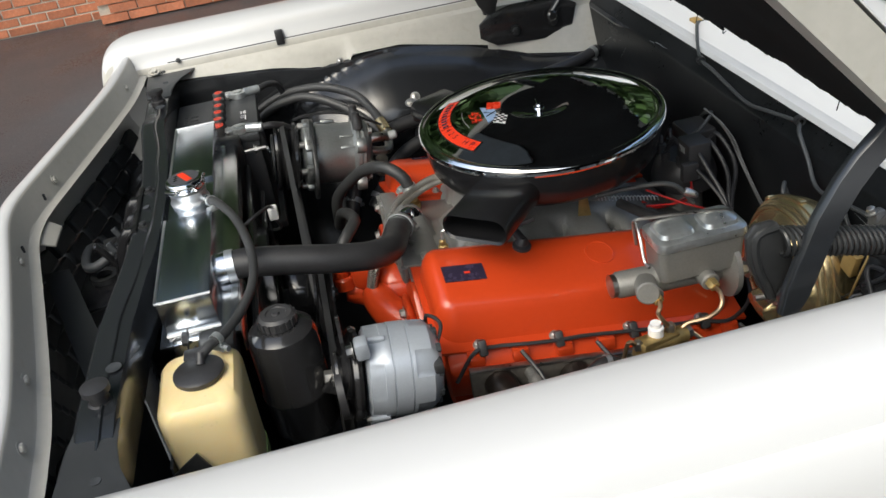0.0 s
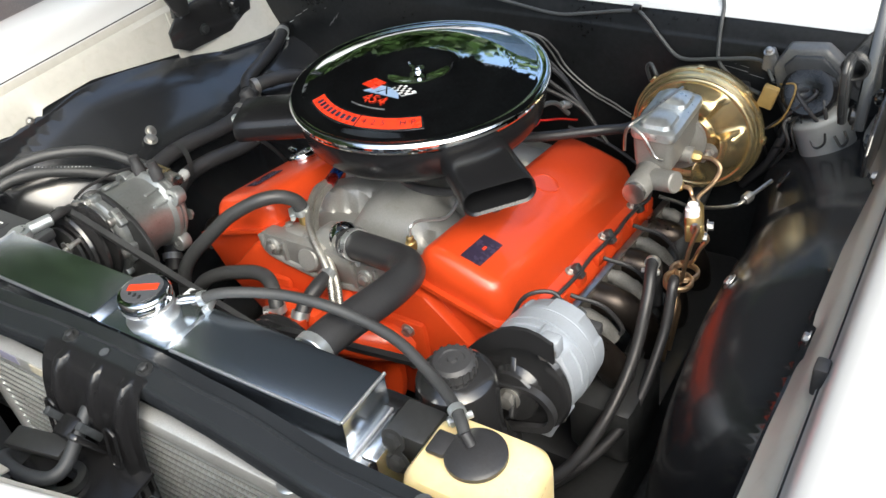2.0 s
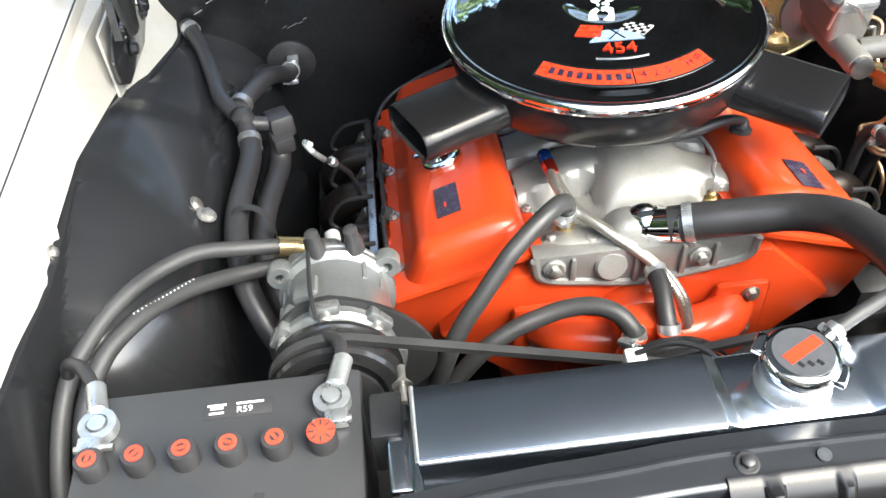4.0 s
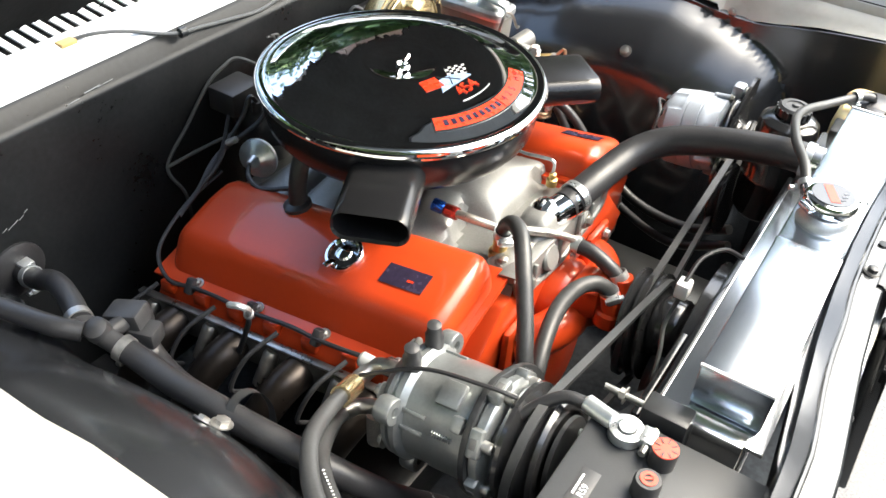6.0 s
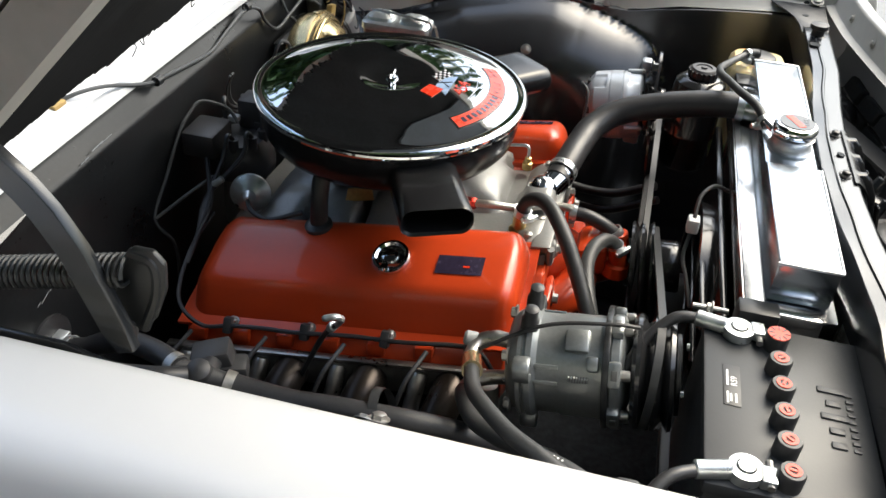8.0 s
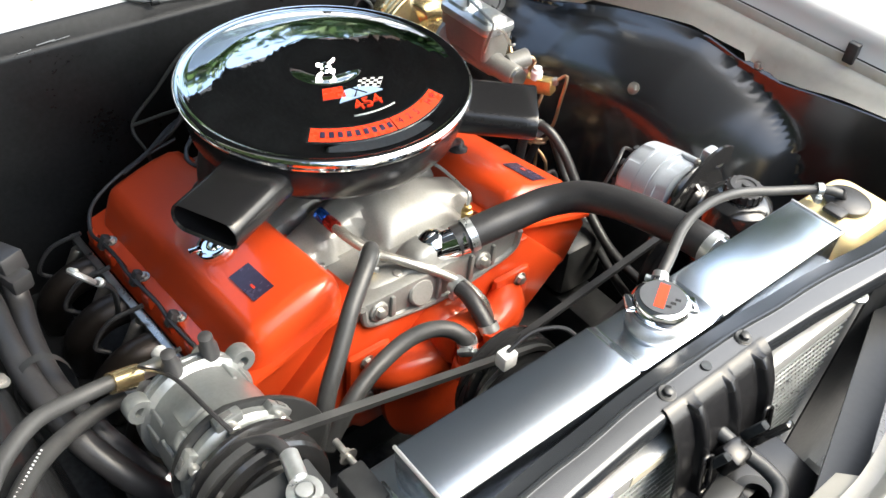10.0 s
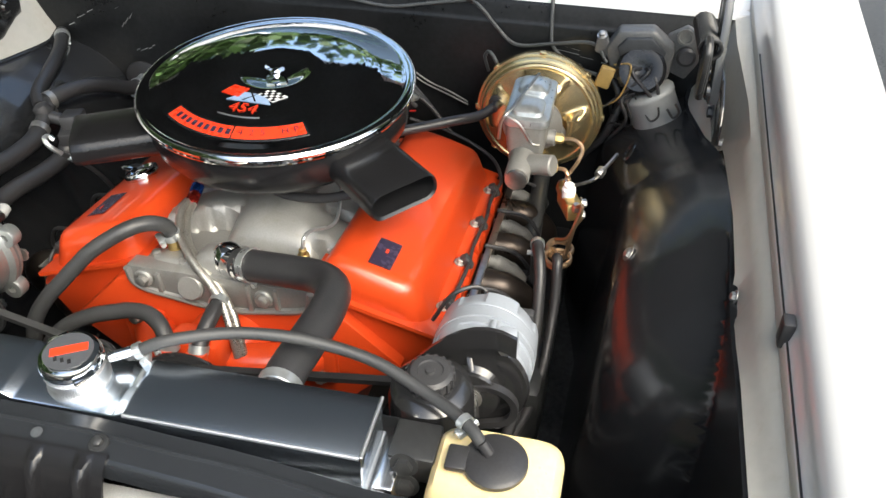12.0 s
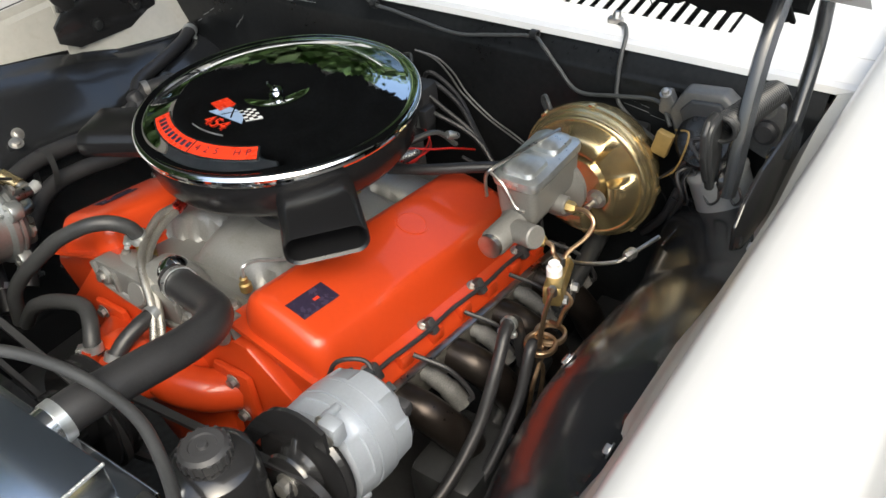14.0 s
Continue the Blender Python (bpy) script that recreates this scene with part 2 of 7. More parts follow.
def rod(a, b, r, seg=16, bm=None, bev=0.0, r2=None):
    a, b = Vector(a), Vector(b)
    L = (b - a).length
    r2 = r if r2 is None else r2
    if bev:
        prof = [(r - bev, 0), (r, bev), (r2, L - bev), (r2 - bev, L)]
    else:
        prof = [(r, 0), (r2, L)]
    return lathe(prof, a, b - a, seg, bm)


def spline(pts, n=8):
    pts = [Vector(p) for p in pts]
    full = [pts[0] * 2 - pts[1]] + pts + [pts[-1] * 2 - pts[-2]]
    out = []
    for i in range(1, len(full) - 2):
        p0, p1, p2, p3 = full[i - 1 : i + 3]
        for k in range(n):
            t = k / n
            out.append(0.5 * (2 * p1 + (p2 - p0) * t + (2 * p0 - 5 * p1 + 4 * p2 - p3) * t * t + (3 * p1 - p0 - 3 * p2 + p3) * t ** 3))
    out.append(pts[-1])
    return out


def tube(pts, r, seg=12, n=8, bm=None, ribs=0.0, raw=False):
    """A round hose, pipe or wire along a smooth line. ribs: relief of every other ring."""
    line = [Vector(p) for p in pts] if raw else spline(pts, n)
    rings = []
    up = None
    for i, p in enumerate(line):
        d = (line[min(i + 1, len(line) - 1)] - line[max(i - 1, 0)]).normalized()
        if up is None:
            up = d.orthogonal().normalized()
        up = (up - d * up.dot(d)).normalized()
        w = d.cross(up)
        rr = (r[i * (len(r) - 1) // max(1, len(line) - 1)] if isinstance(r, (list, tuple)) else r) * (1 + (ribs if i % 2 else 0))
        rings.append([p + (up * math.cos(2 * math.pi * k / seg) + w * math.sin(2 * math.pi * k / seg)) * rr for k in range(seg)])
    return loft(rings, True, True, bm)


def box(c, s, bev=0.0, m=None, bm=None, seg=2):
    bm2 = bmesh.new()
    bmesh.ops.create_cube(bm2, size=1)
    bmesh.ops.scale(bm2, vec=s, verts=bm2.verts)
    if bev:
        bmesh.ops.bevel(bm2, geom=bm2.edges[:], offset=bev, segments=seg, affect="EDGES", profile=0.5)
    if m is not None:
        bmesh.ops.transform(bm2, matrix=m, verts=bm2.verts)
    bmesh.ops.translate(bm2, vec=c, verts=bm2.verts)
    if bm is None:
        return bm2
    return join(bm, bm2)


def join(bm, other):
    me = bpy.data.meshes.new("tmp")
    other.to_mesh(me)
    other.free()
    bm.from_mesh(me)
    bpy.data.meshes.remove(me)
    return bm


def prism(poly, a, b, bev=0.0, bm=None):
    """poly: 3D points of one face, pushed by the vector b - a."""
    bm2 = bmesh.new()
    push = Vector(b) - Vector(a)
    f = bm2.faces.new([bm2.verts.new(Vector(p)) for p in poly])
    ex = bmesh.ops.extrude_face_region(bm2, geom=[f])
    bmesh.ops.translate(bm2, vec=push, verts=[q for q in ex["geom"] if isinstance(q, bmesh.types.BMVert)])
    if bev:
        bmesh.ops.bevel(bm2, geom=bm2.edges[:], offset=bev, segments=2, affect="EDGES", profile=0.5)
    return bm2 if bm is None else join(bm, bm2)


def sheet(grid, thick=0.0, bm=None):
    """A surface through rows of points, with real thickness."""
    bm2 = bmesh.new()
    rows = [[bm2.verts.new(p) for p in r] for r in grid]
    for a, b in zip(rows, rows[1:]):
        for i in range(len(a) - 1):
            bm2.faces.new((a[i], a[i + 1], b[i + 1], b[i]))
    if thick:
        bmesh.ops.recalc_face_normals(bm2, faces=bm2.faces)
        bmesh.ops.solidify(bm2, geom=bm2.faces[:], thickness=thick)
    return bm2 if bm is None else join(bm, bm2)


def hexbolt(at, axis, r=0.007, h=0.006, bm=None, washer=True):
    bm = bm or bmesh.new()
    d = Vector(axis).normalized()
    at = Vector(at)
    if washer:
        lathe([(r * 1.5, 0), (r * 1.5, 0.0015)], at, d, 16, bm)
    lathe([(r, 0.0012), (r, h), (r * 0.75, h + 0.001)], at, d, 6, bm)
    return bm


def glyphs(text, size):
    """The outline of a word as a flat mesh in the xy plane, centred."""
    cu = bpy.data.curves.new("txt", "FONT")
    cu.body, cu.size, cu.align_x, cu.align_y = text, size, "CENTER", "CENTER"
    ob = bpy.data.objects.new("txt", cu)
    scene.collection.objects.link(ob)
    dg = bpy.context.evaluated_depsgraph_get()
    me = bpy.data.meshes.new_from_object(ob.evaluated_get(dg))
    bm = bmesh.new()
    bm.from_mesh(me)
    bpy.data.objects.remove(ob)
    bpy.data.curves.remove(cu)
    bpy.data.meshes.remove(me)
    return bm


def lerp_table(tab, x):
    return float(np.interp(x, [a for a, _ in tab], [b for _, b in tab]))


def clamp_ring(at, axis, r, w=0.012, bm=None):
    """A worm-drive hose clamp: band, screw housing and screw head."""
    d, u, v = frame_of(axis)
    at = Vector(at)
    bm = lathe([(r, -w / 2), (r + 0.0018, -w / 2), (r + 0.0018, w / 2), (r, w / 2)], at, d, 24, bm, caps=False)
    c = at + v * (r + 0.005)
    join(bm, box(c, (0.010, 0.020, 0.009), 0.001, Matrix((u, d, v)).transposed().to_4x4() @ Matrix.Rotation(radians(90), 4, "Z")))
    rod(c - u * 0.016, c + u * 0.012, 0.0042, 8, bm)
    return bm


# ---------- ground and surroundings ----------
GROUND = 0.08
bm = sheet([[(x, y, GROUND) for x in np.linspace(-60, 60, 25)] for y in np.linspace(-60, 60, 25)])
solo("ground", bm, M_ASPHALT, "dark damp asphalt driveway", "ground", "structure")


# ---------- car body ----------
car = thing("car_body", (0, 0, GROUND), "white classic car front with an open hood and black engine bay", "car")
ZB = [(-0.86, 1.00), (-0.80, 1.015), (-0.66, 1.012), (-0.45, 0.992), (-0.37, 0.974), (-0.335, 0.972), (-0.325, 0.962), (-0.275, 0.962), (-0.262, 0.985), (-0.14, 0.985), (0.035, 0.946), (0.095, 0.932), (0.13, 0.905), (0.30, 0.885), (0.37, 0.88), (0.41, 0.91), (0.75, 0.93)]


def fender(side):
    grid = []
    xs = sorted(set(list(np.linspace(-0.80, 0.75, 60)) + [-0.33, -0.325, -0.275, -0.262, -0.812, -0.825, -0.838, -0.846, -0.852, -0.857, -0.860, -0.862]))
    for x in xs:
        zb = lerp_table(ZB, x)
        lip = [(0.703, zb), (0.709, zb + 0.25 * (1.02 - zb)), (0.716, zb + 0.6 * (1.02 - zb)), (0.724, 1.022), (0.735, 1.030), (0.737, 1.046), (0.741, 1.050), (0.746, 1.074), (0.750, 1.088), (0.758, 1.097), (0.772, 1.103), (0.80, 1.109), (0.835, 1.111), (0.858, 1.108), (0.876, 1.100), (0.888, 1.087), (0.895, 1.0715), (0.8965, 1.0685), (0.902, 1.066), (0.9075, 1.061), (0.918, 1.02), (0.930, 0.95), (0.940, 0.87), (0.944, 0.75), (0.937, 0.55), (0.917, 0.34)]
        f = max(0.0, (-0.76 - x) / 0.10)
        row = []
        for i, (y, z) in enumerate(lip):
            if i < 4 and x > 0.09:
                y -= 0.05 * min(1, (x - 0.09) / 0.2) * (1 - i / 4)
            if f > 0:
                k = max(0.0, (y - 0.70) / 0.25)
                z = z - (0.008 + 0.03 * k) * f ** 2.2 - (0.05 * f ** 9 if z > 0.95 else 0)
                y = y - 0.07 * k * f ** 2
            row.append((x, side * y, z))
        grid.append(row)
    return sheet(grid, 0.0012)


def two_tone(ob, side, limit=0.738):
    """Inner flange faces take the second paint."""
    for f in ob.data.polygons:
        c = f.center
        if abs(c.y) < limit:
            f.material_index = 1


for side, word in ((-1, "driver"), (1, "passenger")):
    f = part("fender", fender(side), [M_WHITE, M_CREAM], car, "white painted fender with a cream inner flange")
    two_tone(f, side)
    # crease seam, rubber bumper clip, studs and holes on the flange
    part("seam", tube([(x, side * 0.7395, 1.0485) for x in np.linspace(-0.70, 0.20, 10)], 0.0014, 6, 1), M_SATIN, f)
    b = box((-0.425, side * 0.738, 1.054), (0.020, 0.014, 0.036), 0.003)
    part("rubber_clip", b, M_RUBBER, f, "black rubber bump stop clip")
    for x, z in ((-0.673, 1.05), (-0.715, 1.028)):
        part("plug", lathe([(0.006, 0), (0.006, 0.002), (0.003, 0.003)], (x, side * 0.735, z), (0, -side, 0.3), 12), M_SATIN, f)
    for x in (-0.295, 0.11):
        zb = lerp_table(ZB, x)
        part("fender_bolt", hexbolt((x, side * (0.705 if x < 0 else 0.700), zb + 0.013), (0, -side, 0.2), 0.006, 0.006), M_BOLT, f)
    part("fender_bolt", hexbolt((-0.735, side * 0.728, 1.036), (0, -side * 0.3, 1), 0.009, 0.006), M_CREAM, f)

# nose (header) panel: a narrow top behind a peaked front, with a tall inner flange
XR = [(0, -0.905), (0.05, -0.902), (0.25, -0.858), (0.40, -0.826), (0.55, -0.797), (0.68, -0.785), (0.75, -0.784)]


def nose_x(y):
    return sum(lerp_table(XR, abs(y + q * 0.012)) for q in range(-3, 4)) / 7


grid = []
for y in np.linspace(-0.752, 0.752, 81):
    xr = nose_x(y)
    w = 0.026
    grid.append([(xr + 0.030, y, 1.030), (xr + 0.014, y, 1.033), (xr + 0.010, y, 1.038), (xr + 0.003, y, 1.074), (xr, y, 1.0785), (xr - 0.005, y, 1.081), (xr - w * 0.6, y, 1.081), (xr - w, y, 1.076), (xr - w - 0.009, y, 1.066), (xr - w - 0.014, y, 1.045), (xr - w - 0.020, y, 0.99), (xr - w - 0.018, y, 0.93), (xr - w - 0.006, y, 0.90)])
nose = part("nose_panel", sheet(grid, 0.0012), [M_WHITE, M_CREAM], car, "white peaked nose panel above the grille")
for fc in nose.data.polygons:
    c = fc.center + root(nose)
    if c.x > nose_x(c.y) + 0.001:
        fc.material_index = 1
for y in (-0.60, -0.47, -0.15, 0.15, 0.60):
    part("flange_bolt", hexbolt((nose_x(y) + 0.007, y, 1.052), (0.97, 0, 0.2), 0.006, 0.005), M_CREAM, nose)
for y in (-0.095, 0.095):
    part("flange_slot", box((nose_x(y) + 0.0105, y, 1.046), (0.004, 0.004, 0.012), 0.001), M_DARKFILL, nose)
for side in (-1, 1):
    grid = []
    for y in np.linspace(0.40, 0.752, 16):
        xr = nose_x(y)
        grid.append([(xr - 0.036, side * y, 0.905), (xr - 0.044, side * y, 0.86), (xr - 0.050, side * y, 0.78), (xr - 0.045, side * y, 0.66), (xr - 0.020, side * y, 0.60)])
    fa = part("headlight_panel", sheet(grid, 0.0012), M_WHITE, nose, "white panel round the headlight")
    hc = (nose_x(0.60) - 0.048, side * 0.60, 0.815)
    part("headlight_bezel", lathe([(0.080, -0.012), (0.098, -0.004), (0.102, 0.006), (0.097, 0.014), (0.088, 0.016), (0.084, 0.004)], hc, (-1, 0, 0.06), 48, caps=False), M_CHROME, fa, "chrome headlight bezel")
    part("headlight_lens", lathe([(0.088, 0.002), (0.070, 0.014), (0.040, 0.021), (0.0, 0.024)], hc, (-1, 0, 0.06), 40), M_GREYP, fa, "round grey headlight lens")
part("nose_gusset", prism([(nose_x(0) + 0.004, -0.05, 1.04), (nose_x(0) + 0.004, 0.05, 1.04), (nose_x(0) + 0.05, 0.035, 1.012), (nose_x(0) + 0.05, -0.035, 1.012)], (0, 0, 0), (0, 0, -0.004), 0.001), M_CREAM, nose)

# inner fenders
def inner_fender(side):
    """A wheelhouse: an arch with a sloping shoulder that rounds off to its inner face and falls away at the front corner."""
    grid = []
    for x in np.linspace(-0.72, 0.37, 120):
        zs = sum(lerp_table(ZB, x + q * 0.018) for q in range(-4, 5)) / 9
        y0 = 0.700 - (0.05 * min(1, (x - 0.09) / 0.2) if x > 0.09 else 0)
        across = abs(x + 0.02) / (0.44 if x < -0.02 else 0.60)
        row = [(x, side * (y0 + 0.016), zs + 0.002), (x, side * (y0 + 0.006), zs - 0.001)]
        for k in range(40):
            t = k / 39
            z = zs - 0.004 - (zs - 0.36) * (0.35 * t + 0.65 * t ** 2.2)
            up = max(0.0, (z - 0.60) / (zs - 0.608))
            rho = (across ** 4 + up ** 4) ** 0.25
            u = min(1.0, max(0.0, (rho - 0.66) / 0.34))
            d = 0.130 * (1 - u ** 1.9) ** 0.78 + 0.11 * (zs - 0.004 - z)
            row.append((x, side * (y0 - 0.001 - d), z))
        grid.append(row)
    return sheet(grid, 0.0015)


for side in (-1, 1):
    p = part("inner_fender", inner_fender(side), M_LINER, car, "glossy black inner fender with a wheel arch bulge")
    part("panel_screw", hexbolt((-0.142, side * 0.575, 0.892), (0, -side, 0.6), 0.008, 0.005), M_BOLT, p)
    part("dimple", lathe([(0.020, 0), (0.018, 0.002), (0.012, 0.0025), (0.010, 0.0005)], (0.19, side * 0.560, 0.845), (0, -side, 0.55), 24), M_BLACK, p)

# firewall and cowl
grid = []
for y in np.linspace(-0.70, 0.70, 41):
    grid.append([(0.345, y, 0.40), (0.352, y, 0.70), (0.358, y, 0.90), (0.357, y, 0.986), (0.359, y, 0.9905), (0.363, y, 0.9945), (0.379, y, 1.0135), (0.382, y, 1.018), (0.384, y, 1.024)])
wall = part("firewall", sheet(grid, 0.004), M_FIRE, car, "black painted firewall with scratches")
ledge = []
for t in np.linspace(0, 1, 24):
    w = 0.006 + 0.023 * min(1, t * 1.6)
    ledge.append([(0.3795 - w, 0.22 + 0.47 * t, 1.0165 - w * 1.1 - 0.004), (0.3785 - w, 0.22 + 0.47 * t, 1.0175 - w * 1.1), (0.3785, 0.22 + 0.47 * t, 1.0175)])
part("cowl_ledge", sheet(ledge, 0.0015), M_LINER, wall, "gloss black sloping ledge under the cowl")
rnd = random.Random(12)
for y0, z0, y1, z1, n in ((0.52, 0.94, 0.44, 0.985, 5), (0.50, 0.90, 0.46, 0.955, 4), (0.63, 0.90, 0.52, 0.955, 4), (0.49, 0.845, 0.43, 0.875, 6), (0.33, 1.00, 0.25, 1.005, 3), (-0.28, 0.985, -0.37, 0.968, 4), (-0.37, 0.965, -0.45, 0.948, 3), (-0.40, 0.945, -0.52, 0.925, 3)):
    for k in range(n):
        t0 = (k + rnd.uniform(0, 0.3)) / n
        t1 = t0 + rnd.uniform(0.5, 1.1) / n
        o = rnd.uniform(-0.007, 0.007)
        pts = [(0.3535 + 0.012 * (z0 + (z1 - z0) * t - 0.9), y0 + (y1 - y0) * t, z0 + (z1 - z0) * t + o) for t in (t0, (t0 + t1) / 2 + 0.01, t1)]
        part("scratch", tube(pts, rnd.uniform(0.0004, 0.0009), 5, 3), M_GREYP, wall)
grid = []
for y in np.linspace(-0.74, 0.74, 41):
    c = 0.006 * (1 - (y / 0.74) ** 2)
    grid.append([(0.375, y, 1.020 + c), (0.379, y, 1.029 + c), (0.388, y, 1.031 + c), (0.40, y, 1.028 + c), (0.408, y, 1.033 + c), (0.425, y, 1.038 + c), (0.45, y, 1.043 + c)])
cowl = part("cowl_panel", sheet(grid, 0.0015), M_WHITE, car, "white cowl panel with a slotted air grille")
grid = [[(0.527, y, 1.053 + 0.006 * (1 - (y / 0.74) ** 2)), (0.60, y, 1.060 + 0.006 * (1 - (y / 0.74) ** 2)), (0.75, y, 1.066)] for y in np.linspace(-0.74, 0.74, 41)]
part("cowl_rear", sheet(grid, 0.0015), M_WHITE, cowl)
part("cowl_plenum", box((0.49, 0, 0.99), (0.14, 1.46, 0.02)), M_FIRE, cowl)
SLOT = 0.0235
slat = None
nslot = 44
for k in range(nslot + 1):
    y = (k - nslot / 2) * SLOT
    z = 1.0478 + 0.006 * (1 - (y / 0.74) ** 2)
    if slat is None:
        slat = part("grille_slat", box((0.4885, 0, 0), (0.079, 0.0125, 0.004), 0.001, Matrix.Rotation(radians(-7), 4, "Y")), M_WHITE, cowl)
        mesh0, shift = slat.data, slat.location.copy()
        slat.location = shift + V(0, y, z)
    else:
        q = new("grille_slat", mesh0)
        q.parent = cowl
        q.location = shift + V(0, y, z)
for side in (-1, 1):
    part("cowl_end", box((0.4885, side * 0.636, 1.0475), (0.079, 0.215, 0.004), 0.001, Matrix.Rotation(radians(-7), 4, "Y")), M_WHITE, cowl)

# open hood: outer skin, pad with a torn fringe, side rims
HS, HC = 0.719, 0.695
hx, hz = 0.243, 1.170


def on_hood(s, y, up=0.0):
    """s: metres along the raised hood from its rear edge."""
    crown = 0.02 * (1 - (y / 0.75) ** 2)
    return V(hx - HC * s + HS * (up + crown), y, hz + HS * s + HC * (up + crown))


hood = part("hood", sheet([[on_hood(s, y, 0.045) for s in np.linspace(-0.02, 1.22, 22)] for y in np.linspace(-0.745, 0.745, 25)], 0.0015), M_WHITE, car, "white hood propped open on its hinges")
pad = sheet([[on_hood(s, y, 0.012) for s in np.linspace(0.40, 1.12, 18)] for y in np.linspace(-0.66, 0.66, 25)], 0.018)
part("hood_lining", pad, M_HOODPAD, hood, "slate lining under the hood")
rnd = random.Random(77)
fringe, reach = [], 0.008
for y in np.linspace(-0.67, 0.67, 330):
    drift = 0.011 + 0.010 * math.sin(9 * y + 1.0) + 0.006 * math.sin(31 * y)
    reach = min(0.034, max(-0.003, reach + 0.10 * (drift - reach) + rnd.uniform(-0.0065, 0.0065) + (rnd.uniform(0.0, 0.014) if rnd.random() < 0.06 else 0)))
    fringe.append([on_hood(s_, y + 0.0015 * rnd.uniform(-1, 1), 0.006) for s_ in (0.44, 0.26, 0.08, 0.03, 0.006 - reach)])
part("hood_insulation", sheet(fringe, 0.004), M_HOODDARK, hood, "black insulation pad with a torn ragged edge")
for k in range(9):
    y = rnd.uniform(-0.62, 0.62)
    p = on_hood(0.002, y, 0.005)
    part("torn_strand", tube([p, p + V(rnd.uniform(-0.004, 0.006), rnd.uniform(-0.006, 0.006), -rnd.uniform(0.008, 0.016)), p + V(rnd.uniform(-0.006, 0.008), rnd.uniform(-0.012, 0.012), -rnd.uniform(0.010, 0.022))], 0.0008, 5, 3), M_HOODDARK, hood)
for y in (-0.715, 0.715):
    part("hood_rim", loft([[on_hood(s, y + a, b) for a, b in ((-0.028, 0.0), (0.028, 0.0), (0.030, 0.040), (-0.030, 0.040))] for s in np.linspace(0.10, 1.2, 14)]), M_CREAM, hood, "cream inner rim of the hood")
part("hood_edge", loft([[on_hood(s, y, b) for s, b in ((0.010, 0.010), (0.030, 0.008), (0.035, 0.04), (0.004, 0.04))] for y in np.linspace(-0.686, 0.686, 14)]), M_HOODDARK, hood, "dark rear edge of the hood underside")
part("hood_rim", loft([[on_hood(s, y, b) for s, b in ((1.13, 0.004), (1.20, 0.0), (1.20, 0.04), (1.13, 0.04))] for y in np.linspace(-0.686, 0.686, 14)]), M_CREAM, hood, "cream inner rim of the hood")


